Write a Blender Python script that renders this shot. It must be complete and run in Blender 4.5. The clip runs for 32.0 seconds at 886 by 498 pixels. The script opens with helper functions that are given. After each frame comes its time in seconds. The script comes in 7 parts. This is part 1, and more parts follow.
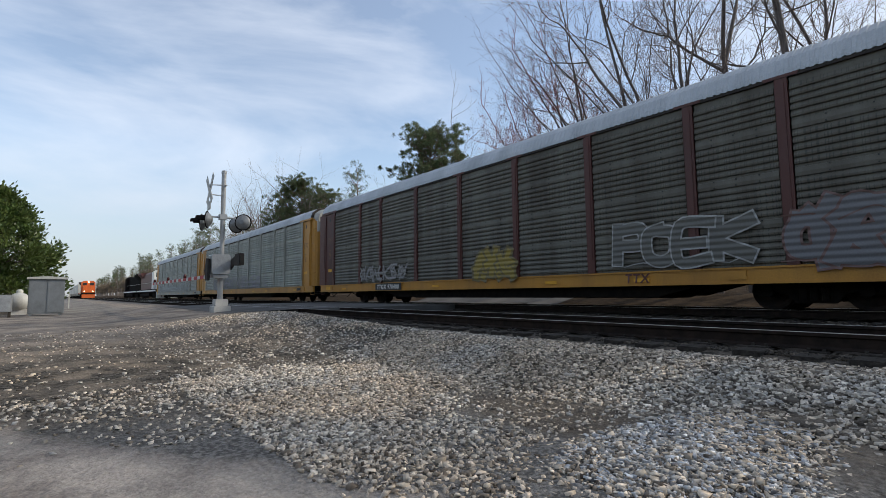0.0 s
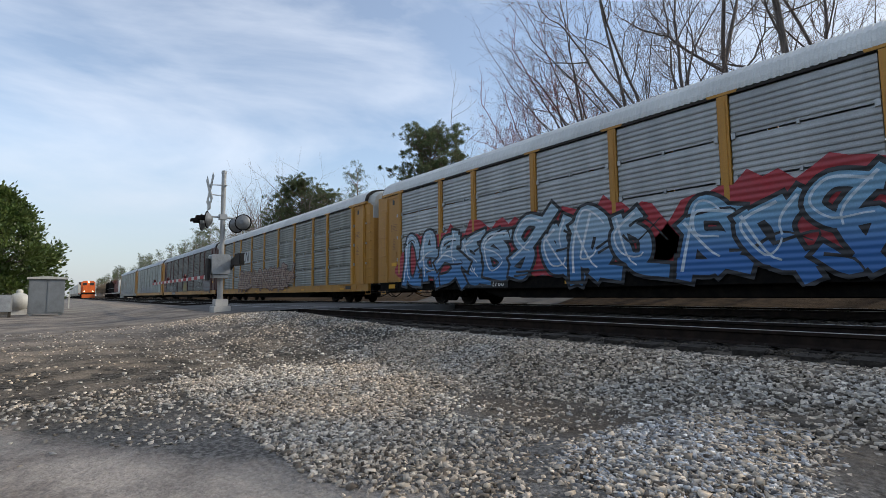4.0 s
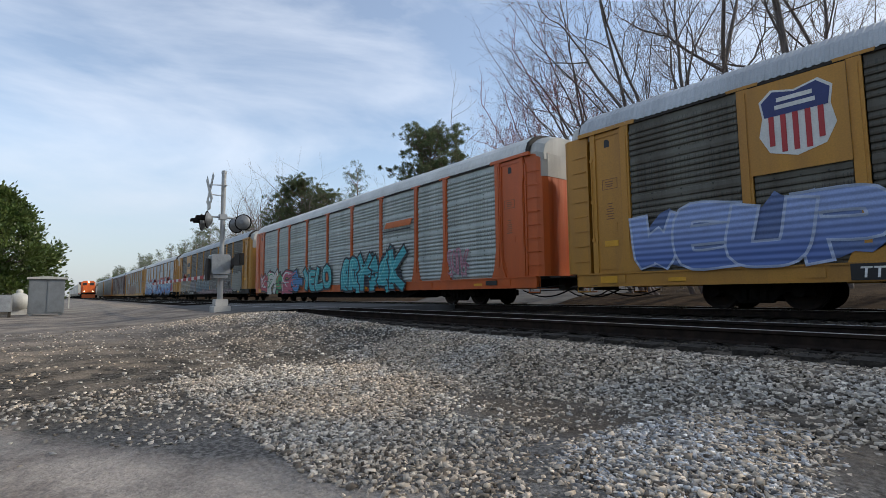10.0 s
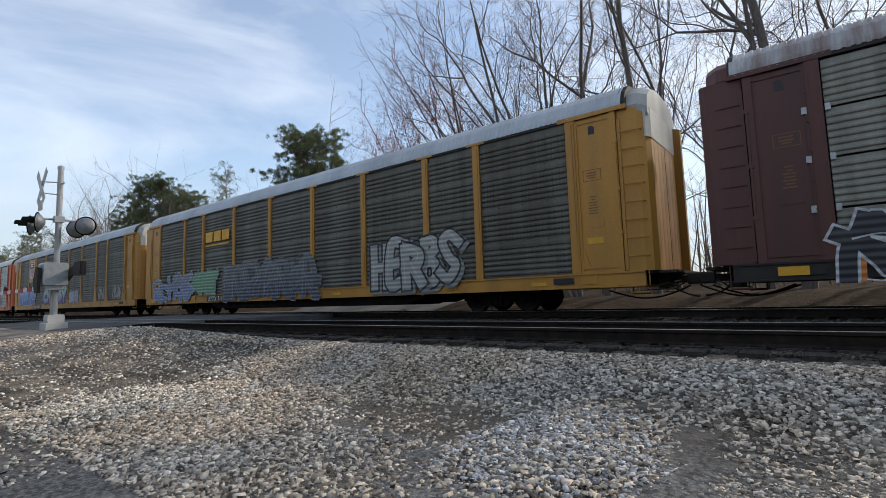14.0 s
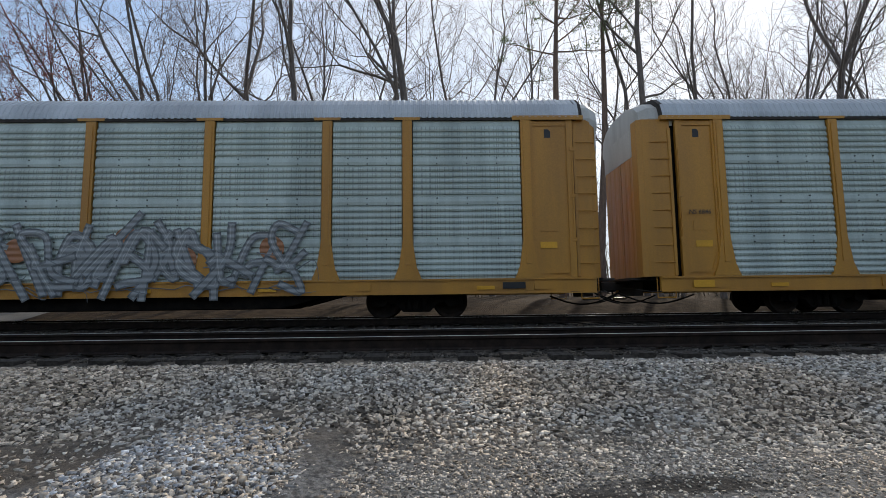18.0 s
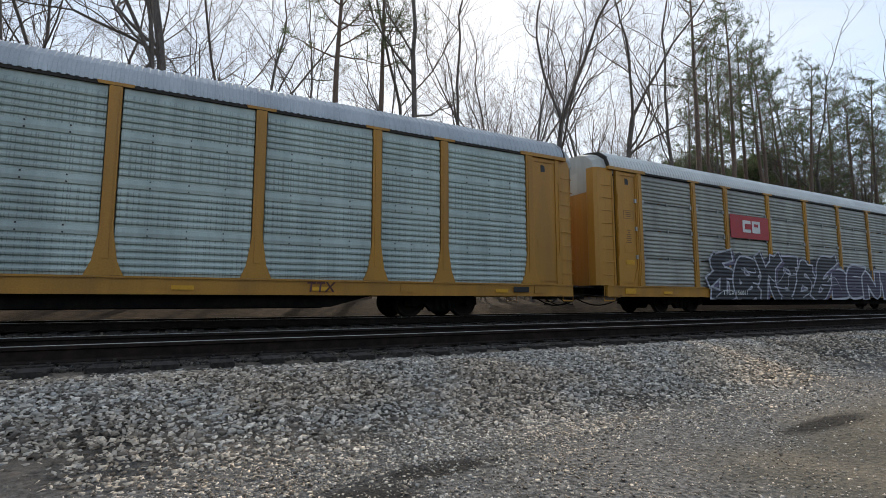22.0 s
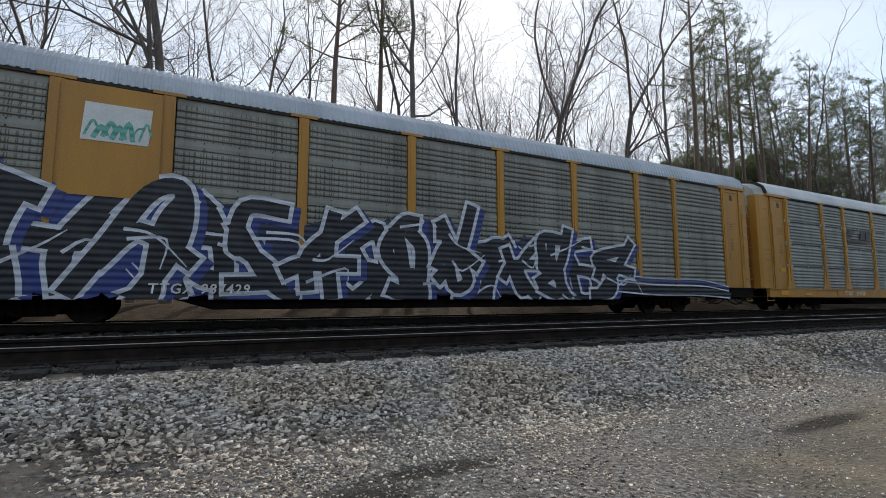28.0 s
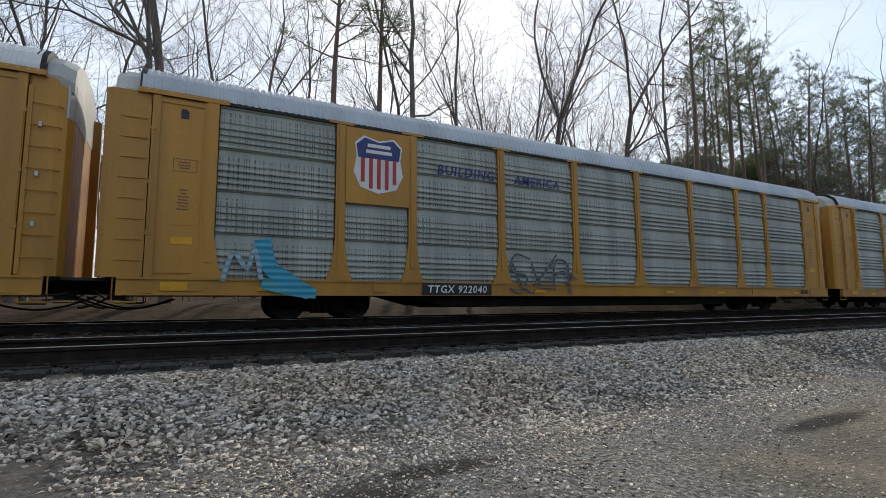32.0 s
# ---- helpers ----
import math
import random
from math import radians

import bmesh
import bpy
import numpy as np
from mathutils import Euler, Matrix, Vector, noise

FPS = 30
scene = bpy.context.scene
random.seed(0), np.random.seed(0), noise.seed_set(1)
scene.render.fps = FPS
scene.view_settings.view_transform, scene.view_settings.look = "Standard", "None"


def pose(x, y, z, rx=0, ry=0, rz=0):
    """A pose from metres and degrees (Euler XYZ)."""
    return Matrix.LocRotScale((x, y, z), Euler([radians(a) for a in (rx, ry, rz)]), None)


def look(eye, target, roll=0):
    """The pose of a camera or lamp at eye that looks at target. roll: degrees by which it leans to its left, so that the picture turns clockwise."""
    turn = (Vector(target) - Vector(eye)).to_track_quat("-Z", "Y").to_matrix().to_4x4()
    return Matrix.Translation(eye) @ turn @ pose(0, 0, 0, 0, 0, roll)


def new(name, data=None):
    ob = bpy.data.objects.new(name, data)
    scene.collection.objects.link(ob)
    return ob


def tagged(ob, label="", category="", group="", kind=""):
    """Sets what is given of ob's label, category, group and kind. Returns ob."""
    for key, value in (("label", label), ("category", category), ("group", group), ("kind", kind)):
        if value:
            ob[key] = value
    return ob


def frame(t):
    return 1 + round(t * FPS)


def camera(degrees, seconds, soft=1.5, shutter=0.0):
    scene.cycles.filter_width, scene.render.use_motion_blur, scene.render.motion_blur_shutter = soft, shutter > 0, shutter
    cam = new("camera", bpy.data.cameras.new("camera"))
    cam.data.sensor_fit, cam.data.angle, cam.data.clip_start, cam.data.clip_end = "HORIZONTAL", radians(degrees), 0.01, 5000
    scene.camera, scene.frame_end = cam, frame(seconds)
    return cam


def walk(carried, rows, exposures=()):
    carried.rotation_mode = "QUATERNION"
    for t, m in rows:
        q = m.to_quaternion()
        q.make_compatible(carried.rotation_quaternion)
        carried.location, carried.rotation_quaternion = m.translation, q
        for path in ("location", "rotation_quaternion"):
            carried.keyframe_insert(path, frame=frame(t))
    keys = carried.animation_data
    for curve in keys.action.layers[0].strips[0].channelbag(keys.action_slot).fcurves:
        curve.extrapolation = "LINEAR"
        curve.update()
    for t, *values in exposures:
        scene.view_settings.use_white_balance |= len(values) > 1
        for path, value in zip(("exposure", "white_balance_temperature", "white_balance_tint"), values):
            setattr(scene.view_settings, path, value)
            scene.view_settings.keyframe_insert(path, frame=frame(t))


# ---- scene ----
# All lengths in metres: x along the railway, y across it (away from the viewer), z = 0 at the rail heads.
EYE = Vector((0.0, 0.0, 0.45))
NEAR_TRACK, FAR_TRACK = 7.08, 13.70      # centre lines of the two tracks
HALF_CAR = 1.60                          # half the width of a car
SPEED, GAIN, PITCH = 12.90, 0.003, 29.4   # train: metres a second, its slight gathering of speed, car to car

cam = camera(83.8, 32.0, soft=0.6, shutter=0.0)
TURNS = [
    (0, 51.80, 5.12, -0.57), (5.5, 51.80, 5.12, -0.57), (10.5, 51.80, 5.12, -0.57), (11, 51.80, 5.18, -0.49),
    (11.5, 51.64, 5.22, -0.62), (12, 51.37, 5.28, -0.69), (12.5, 50.98, 5.41, -0.69), (13, 50.51, 5.55, -0.74),
    (13.5, 46.60, 5.65, -1.10), (14, 37.83, 5.70, -1.77), (14.5, 29.30, 5.77, -2.00), (15, 22.28, 5.79, -1.81),
    (15.5, 17.41, 5.90, -1.62), (17.5, 1.15, 5.91, -0.90), (18, -1.31, 5.91, -0.69), (18.5, -2.15, 5.92, -0.44),
    (19, -6.27, 5.83, -0.37), (19.5, -15.08, 5.90, -1.19), (20, -22.34, 5.92, -1.44), (20.5, -25.95, 5.89, -1.09),
    (21, -26.91, 5.91, -0.49), (21.5, -27.28, 5.95, -0.15), (22, -27.65, 6.00, -0.02), (22.5, -27.82, 5.98, -0.07),
    (23, -27.90, 5.99, -0.08), (23.5, -27.94, 6.01, -0.13), (24, -27.93, 6.02, -0.08), (24.5, -27.90, 6.00, -0.14),
    (25, -27.88, 6.01, -0.15), (25.5, -27.87, 6.01, -0.16), (27.5, -27.80, 6.06, -0.13), (28, -27.79, 6.04, -0.13),
    (32, -27.80, 6.01, -0.21)]


def facing(yaw, pitch, roll):
    a, b = radians(yaw), radians(pitch)
    return look(EYE, EYE + Vector((-math.sin(a) * math.cos(b), math.cos(a) * math.cos(b), math.sin(b))), roll)


walk(cam, [(t, facing(a, b, c)) for t, a, b, c in TURNS], exposures=[(0, 0.46, 6850, 10), (13, 0.46, 6850, 10), (15, 0.70, 6850, 10), (17, 0.54, 6850, 10), (20, 0.56, 7000, 9), (32, 0.60, 7050, 9)])

# ---- light: a low sun behind the trees beyond the train, thin cloud in a blue sky ----
SUN_AZ, SUN_EL = -28.5, 32.0             # degrees to the left of +y, degrees up
world = bpy.data.worlds.new("sky")
scene.world = world
world.use_nodes = True
wn, wl = world.node_tree.nodes, world.node_tree.links
sky = wn.new("ShaderNodeTexSky")
sky.sky_type, sky.sun_disc = "NISHITA", False
sky.sun_elevation, sky.sun_rotation = radians(SUN_EL), radians(-SUN_AZ)
sky.air_density, sky.dust_density, sky.ozone_density = 1.0, 0.22, 1.6
wco = wn.new("ShaderNodeTexCoord")
flat = wn.new("ShaderNodeVectorMath")
flat.operation = "MULTIPLY"
flat.inputs[1].default_value = (1.0, 1.0, 3.0)
drift = wn.new("ShaderNodeVectorRotate")
drift.rotation_type = "Z_AXIS"
drift.inputs["Angle"].default_value = radians(16)
wl.new(wco.outputs["Generated"], drift.inputs["Vector"])
wl.new(drift.outputs["Vector"], flat.inputs[0])
cloud = wn.new("ShaderNodeTexNoise")
cloud.inputs["Scale"].default_value, cloud.inputs["Detail"].default_value, cloud.inputs["Roughness"].default_value = 1.7, 7, 0.55
cloud.inputs["Distortion"].default_value = 0.35
wl.new(flat.outputs[0], cloud.inputs["Vector"])
amount = wn.new("ShaderNodeMapRange")
amount.inputs["From Min"].default_value, amount.inputs["From Max"].default_value = 0.45, 0.76
amount.inputs["To Min"].default_value, amount.inputs["To Max"].default_value = 0.14, 0.85
wl.new(cloud.outputs["Fac"], amount.inputs["Value"])
veil = wn.new("ShaderNodeMix")
veil.data_type = "RGBA"
veil.inputs["B"].default_value = (5.0, 5.5, 6.4, 1)
wl.new(amount.outputs["Result"], veil.inputs["Factor"])
wl.new(sky.outputs["Color"], veil.inputs["A"])
# thin white cloud gathers round the sun
toward = wn.new("ShaderNodeVectorMath")
toward.operation = "DOT_PRODUCT"
toward.inputs[1].default_value = (-math.sin(radians(SUN_AZ)) * math.cos(radians(SUN_EL)), math.cos(radians(SUN_AZ)) * math.cos(radians(SUN_EL)), math.sin(radians(SUN_EL)))
wl.new(wco.outputs["Generated"], toward.inputs[0])
around = wn.new("ShaderNodeMapRange")
around.inputs["From Min"].default_value, around.inputs["From Max"].default_value = 0.60, 0.97
around.inputs["To Max"].default_value = 0.6
wl.new(toward.outputs["Value"], around.inputs["Value"])
white = wn.new("ShaderNodeMix")
white.data_type = "RGBA"
white.inputs["B"].default_value = (4.9, 5.05, 5.3, 1)
wl.new(around.outputs["Result"], white.inputs["Factor"])
wl.new(veil.outputs["Result"], white.inputs["A"])
# a pale blue haze low over the horizon
height = wn.new("ShaderNodeSeparateXYZ")
wl.new(wco.outputs["Generated"], height.inputs[0])
low = wn.new("ShaderNodeMapRange")
low.inputs["From Min"].default_value, low.inputs["From Max"].default_value = 0.26, 0.02
low.inputs["To Max"].default_value = 0.85
wl.new(height.outputs["Z"], low.inputs["Value"])
haze = wn.new("ShaderNodeMix")
haze.data_type = "RGBA"
haze.inputs["B"].default_value = (2.35, 2.75, 3.35, 1)
wl.new(low.outputs["Result"], haze.inputs["Factor"])
wl.new(white.outputs["Result"], haze.inputs["A"])
wl.new(haze.outputs["Result"], wn["Background"].inputs["Color"])
wn["Background"].inputs["Strength"].default_value = 0.14

sun = new("sun", bpy.data.lights.new("sun", "SUN"))
sun.data.energy, sun.data.angle, sun.data.color = 3.0, radians(2.0), (1.0, 0.94, 0.85)
ua, ue = radians(SUN_AZ), radians(SUN_EL)
sun.matrix_world = look((0, 0, 60), Vector((0, 0, 60)) - Vector((-math.sin(ua) * math.cos(ue), math.cos(ua) * math.cos(ue), math.sin(ue))))

# ---- materials ----
def material(name, base, other=None, rough=0.6, metal=0.0, scale=3.0, fine=40.0, wear=0.35, bump=0.15, streak=False, spec=0.5, vary=0.12, lean=(1, 1, 1)):
    """A painted, rusty or earthy surface: base colour mottled towards other at two scales, with fine relief."""
    m = bpy.data.materials.new(name)
    m.use_nodes = True
    n, l = m.node_tree.nodes, m.node_tree.links
    p = n["Principled BSDF"]
    co = n.new("ShaderNodeTexCoord")
    mp = n.new("ShaderNodeMapping")
    mp.inputs["Scale"].default_value = (1, 1, 0.12) if streak else lean
    l.new(co.outputs["Object"], mp.inputs["Vector"])
    info = n.new("ShaderNodeObjectInfo")
    shift = n.new("ShaderNodeVectorMath")
    shift.operation = "MULTIPLY_ADD"
    shift.inputs[1].default_value = (37.0, 19.0, 11.0)
    l.new(info.outputs["Random"], shift.inputs[0])
    l.new(mp.outputs[0], shift.inputs[2])
    big = n.new("ShaderNodeTexNoise")
    big.inputs["Scale"].default_value, big.inputs["Detail"].default_value, big.inputs["Roughness"].default_value = scale, 6, 0.62
    l.new(shift.outputs[0], big.inputs["Vector"])
    ramp = n.new("ShaderNodeMapRange")
    ramp.inputs["From Min"].default_value, ramp.inputs["From Max"].default_value = 0.38, 0.68
    ramp.inputs["To Max"].default_value = wear
    l.new(big.outputs["Fac"], ramp.inputs["Value"])
    small = n.new("ShaderNodeTexNoise")
    small.inputs["Scale"].default_value, small.inputs["Detail"].default_value = fine, 4
    l.new(co.outputs["Object"], small.inputs["Vector"])
    mix = n.new("ShaderNodeMix")
    mix.data_type = "RGBA"
    o = other or tuple(c * 0.45 for c in base)
    mix.inputs["A"].default_value, mix.inputs["B"].default_value = (*base, 1), (*o, 1)
    l.new(ramp.outputs["Result"], mix.inputs["Factor"])
    grain = n.new("ShaderNodeMapRange")
    grain.inputs["From Min"].default_value, grain.inputs["From Max"].default_value = 0.25, 0.75
    grain.inputs["To Min"].default_value, grain.inputs["To Max"].default_value = 1 - vary, 1 + vary
    l.new(small.outputs["Fac"], grain.inputs["Value"])
    tone = n.new("ShaderNodeVectorMath")
    tone.operation = "SCALE"
    l.new(mix.outputs["Result"], tone.inputs[0])
    l.new(grain.outputs["Result"], tone.inputs["Scale"])
    l.new(tone.outputs[0], p.inputs["Base Color"])
    p.inputs["Roughness"].default_value, p.inputs["Metallic"].default_value = rough, metal
    p.inputs["Specular IOR Level"].default_value = spec
    if bump:
        b = n.new("ShaderNodeBump")
        b.inputs["Strength"].default_value, b.inputs["Distance"].default_value = bump, 0.02
        l.new(small.outputs["Fac"], b.inputs["Height"])
        l.new(b.outputs[0], p.inputs["Normal"])
    return m


def perforated(name, base, other, rough=0.55, hole=0.72):
    """Galvanised side sheet: rows of punched holes that read as a faint plaid, with run-down dirt."""
    m = material(name, base, other, rough=rough, metal=0.12, scale=1.6, fine=60, wear=0.75, streak=True, bump=0.05, spec=0.35)
    n, l = m.node_tree.nodes, m.node_tree.links
    co = n.new("ShaderNodeTexCoord")
    sep = n.new("ShaderNodeSeparateXYZ")
    l.new(co.outputs["Object"], sep.inputs[0])

    def stripes(out, freq, edge):
        a = n.new("ShaderNodeMath")
        a.operation = "MULTIPLY"
        a.inputs[1].default_value = freq
        l.new(out, a.inputs[0])
        f = n.new("ShaderNodeMath")
        f.operation = "FRACT"
        l.new(a.outputs[0], f.inputs[0])
        g = n.new("ShaderNodeMath")
        g.operation = "LESS_THAN"
        g.inputs[1].default_value = edge
        l.new(f.outputs[0], g.inputs[0])
        return g.outputs[0]

    def times(a, b):
        q = n.new("ShaderNodeMath")
        q.operation = "MULTIPLY"
        l.new(a, q.inputs[0])
        l.new(b, q.inputs[1])
        return q.outputs[0]

    wide, close = stripes(sep.outputs["X"], 5.3, 0.13), stripes(sep.outputs["X"], 8.7, 0.16)
    either = n.new("ShaderNodeMath")
    either.operation = "MAXIMUM"
    l.new(wide, either.inputs[0])
    l.new(close, either.inputs[1])
    holes = times(times(either.outputs[0], stripes(sep.outputs["Z"], 6.667, 0.72)), stripes(sep.outputs["Z"], 1 / 1.02, 0.80))
    patch = n.new("ShaderNodeTexNoise")
    patch.inputs["Scale"].default_value = 0.8
    l.new(co.outputs["Object"], patch.inputs["Vector"])
    there = n.new("ShaderNodeMapRange")
    there.inputs["From Min"].default_value, there.inputs["From Max"].default_value = 0.34, 0.60
    there.inputs["To Min"].default_value, there.inputs["To Max"].default_value = hole * 0.25, hole
    l.new(patch.outputs["Fac"], there.inputs["Value"])
    dark = n.new("ShaderNodeMix")
    dark.data_type = "RGBA"
    dark.inputs["B"].default_value = (0.035, 0.037, 0.036, 1)
    l.new(times(holes, there.outputs["Result"]), dark.inputs["Factor"])
    p = n["Principled BSDF"]
    was = p.inputs["Base Color"].links[0].from_socket
    l.new(was, dark.inputs["A"])
    l.new(dark.outputs["Result"], p.inputs["Base Color"])
    return m


def plain(name, base, rough=0.5, vary=0.1):
    return material(name, base, rough=rough, scale=2.0, fine=25, wear=0.3, bump=0.0, vary=vary)


def glowing(name, colour, strength):
    m = bpy.data.materials.new(name)
    m.use_nodes = True
    p = m.node_tree.nodes["Principled BSDF"]
    p.inputs["Emission Color"].default_value, p.inputs["Emission Strength"].default_value = (*colour, 1), strength
    return m


RUST = (0.10, 0.052, 0.03)
M = {
    "yellow": material("weathered_yellow_paint", (0.50, 0.235, 0.03), (0.22, 0.105, 0.03), rough=0.5, scale=1.2, fine=30, wear=0.5, streak=True, bump=0.04),
    "brown": material("oxide_brown_paint", (0.105, 0.032, 0.024), (0.042, 0.018, 0.015), rough=0.55, scale=1.2, wear=0.6, streak=True, bump=0.04),
    "orange": material("orange_paint", (0.60, 0.115, 0.018), (0.25, 0.06, 0.02), rough=0.45, scale=1.2, wear=0.45, streak=True, bump=0.04),
    "white": material("dirty_white_paint", (0.50, 0.50, 0.46), (0.24, 0.22, 0.19), rough=0.5, scale=1.2, wear=0.6, streak=True, bump=0.04),
    "roof": material("galvanised_roof", (0.47, 0.50, 0.52), (0.25, 0.27, 0.28), rough=0.45, metal=0.35, scale=0.8, wear=0.6, bump=0.05, lean=(1, 0.2, 0.2)),
    "roof_white": material("white_roof", (0.68, 0.69, 0.66), (0.42, 0.42, 0.40), rough=0.5, scale=0.8, wear=0.5, bump=0.05),
    "roof_rusty": material("rusty_roof", (0.50, 0.51, 0.51), (0.15, 0.075, 0.05), rough=0.6, scale=1.9, wear=1.0, bump=0.08, lean=(1, 0.15, 0.15)),
    "silver": perforated("perforated_side_sheet", (0.385, 0.40, 0.35), (0.215, 0.225, 0.20)),
    "silver_pale": perforated("pale_perforated_side_sheet", (0.49, 0.565, 0.52), (0.28, 0.33, 0.31), rough=0.42, hole=0.36),
    "silver_light": perforated("light_perforated_side_sheet", (0.46, 0.50, 0.47), (0.27, 0.30, 0.285), rough=0.45, hole=0.55),
    "grey": perforated("dirty_perforated_side_sheet", (0.145, 0.14, 0.115), (0.06, 0.05, 0.038), hole=0.6),
    "teal_grey": perforated("teal_grey_side_sheet", (0.27, 0.33, 0.31), (0.13, 0.165, 0.155), hole=0.35),
    "sheet_dull": material("dull_corrugated_side_sheet", (0.285, 0.285, 0.25), (0.145, 0.142, 0.122), rough=0.55, metal=0.12, scale=1.5, wear=0.7, streak=True, bump=0.04),
    "drab": perforated("olive_grey_side_sheet", (0.30, 0.295, 0.25), (0.15, 0.14, 0.115)),
    "sheet": material("corrugated_side_sheet", (0.365, 0.365, 0.315), (0.18, 0.18, 0.155), rough=0.55, metal=0.12, scale=1.5, wear=0.7, streak=True, bump=0.04),
    "sheet_pale": material("pale_corrugated_side_sheet", (0.46, 0.475, 0.47), (0.26, 0.27, 0.27), rough=0.55, metal=0.12, scale=1.5, wear=0.6, streak=True, bump=0.04),
    "sheet_brown": material("grimy_corrugated_side_sheet", (0.31, 0.305, 0.255), (0.13, 0.12, 0.095), rough=0.6, metal=0.1, scale=1.7, wear=0.9, streak=True, bump=0.04),
    "black": material("grimy_black_steel", (0.010, 0.0095, 0.009), (0.030, 0.024, 0.019), rough=0.9, scale=4, wear=0.5, spec=0.03),
    "dark": material("dark_steel", (0.035, 0.033, 0.03), (0.07, 0.05, 0.04), rough=0.7, scale=5, wear=0.5, spec=0.2),
    "wheel": material("wheel_steel", (0.016, 0.013, 0.012), (0.045, 0.03, 0.022), rough=0.75, metal=0.0, scale=5, wear=0.6, spec=0.15),
    "tread": material("bright_rail_steel", (0.62, 0.62, 0.62), (0.42, 0.40, 0.38), rough=0.42, metal=1.0, scale=6, wear=0.5, bump=0.02),
    "rail": material("rusty_rail", (0.020, 0.016, 0.014), (0.045, 0.032, 0.025), rough=0.9, scale=6, wear=0.7, spec=0.05),
    "tie": material("creosoted_tie", (0.027, 0.023, 0.020), (0.075, 0.066, 0.055), rough=0.95, scale=3, fine=50, wear=0.8, bump=0.5, lean=(6, 0.7, 6), spec=0.2),
    "galv": material("galvanised_steel", (0.42, 0.43, 0.43), (0.27, 0.27, 0.26), rough=0.45, metal=0.6, scale=4, wear=0.6, bump=0.05),
    "case": material("weathered_grey_case", (0.23, 0.245, 0.25), (0.15, 0.155, 0.155), rough=0.5, metal=0.3, scale=3, wear=0.6, bump=0.05),
    "concrete": material("pale_concrete", (0.50, 0.49, 0.46), (0.33, 0.31, 0.28), rough=0.9, scale=3, wear=0.6, bump=0.3),
    "lens": material("dark_red_lens", (0.06, 0.008, 0.008), rough=0.15, bump=0),
    "ink_white": plain("white_lettering", (0.72, 0.72, 0.68)),
    "ink_black": plain("black_lettering", (0.015, 0.015, 0.016)),
    "ink_yellow": plain("yellow_marking", (0.72, 0.36, 0.02)),
    "ink_red": plain("red_marking", (0.45, 0.03, 0.035)),
    "ink_blue": plain("navy_marking", (0.025, 0.04, 0.16)),
    "ink_orange": plain("orange_marking", (0.62, 0.14, 0.02)),
    "ink_brown": plain("faded_brown_lettering", (0.20, 0.09, 0.03)),
    "bark": material("grey_bark", (0.165, 0.14, 0.125), (0.075, 0.065, 0.058), rough=0.95, scale=5, fine=30, wear=0.9, bump=0.5, lean=(3, 3, 0.5)),
    "twig": material("bare_twig", (0.185, 0.15, 0.135), (0.11, 0.085, 0.078), rough=0.9, scale=2, wear=0.6, bump=0),
    "redtwig": material("budding_red_twig", (0.24, 0.085, 0.075), (0.13, 0.07, 0.06), rough=0.9, scale=2, wear=0.6, bump=0),
    "pinebark": material("pine_bark", (0.18, 0.125, 0.095), (0.09, 0.065, 0.052), rough=0.95, scale=5, fine=25, wear=0.9, bump=0.5, lean=(3, 3, 0.6)),
    "needle": material("pine_needles", (0.085, 0.125, 0.055), (0.13, 0.14, 0.075), rough=0.7, scale=1.2, fine=8, wear=0.9, bump=0, vary=0.35),
    "leaf": material("glossy_evergreen_leaf", (0.05, 0.088, 0.022), (0.11, 0.135, 0.042), rough=0.35, scale=1.2, fine=6, wear=0.9, bump=0, vary=0.4),
    "scrub": material("tan_scrub_twigs", (0.20, 0.15, 0.105), (0.11, 0.09, 0.06), rough=0.95, scale=0.8, wear=0.9, bump=0),
}


def leafy(m, share):
    """Leaves and needles let part of the light through."""
    n, l = m.node_tree.nodes, m.node_tree.links
    p, out = n["Principled BSDF"], n["Material Output"]
    t = n.new("ShaderNodeBsdfTranslucent")
    mix = n.new("ShaderNodeMixShader")
    mix.inputs[0].default_value = share
    l.new(p.inputs["Base Color"].links[0].from_socket, t.inputs["Color"])
    l.new(p.outputs[0], mix.inputs[1])
    l.new(t.outputs[0], mix.inputs[2])
    l.new(mix.outputs[0], out.inputs["Surface"])


leafy(M["needle"], 0.45)
leafy(M["leaf"], 0.3)
SPRAY = {}


def ribbed(m):
    """Lets the corrugation under the paint show as relief, and thins the paint along it."""
    n, l = m.node_tree.nodes, m.node_tree.links
    co = n.new("ShaderNodeTexCoord")
    wave = n.new("ShaderNodeTexWave")
    wave.bands_direction = "Z"
    wave.inputs["Scale"].default_value, wave.inputs["Distortion"].default_value = 2.09, 0.0
    l.new(co.outputs["Object"], wave.inputs["Vector"])
    b = n.new("ShaderNodeBump")
    b.inputs["Strength"].default_value, b.inputs["Distance"].default_value = 0.4, 0.04
    l.new(wave.outputs["Fac"], b.inputs["Height"])
    l.new(b.outputs[0], n["Principled BSDF"].inputs["Normal"])
    return m


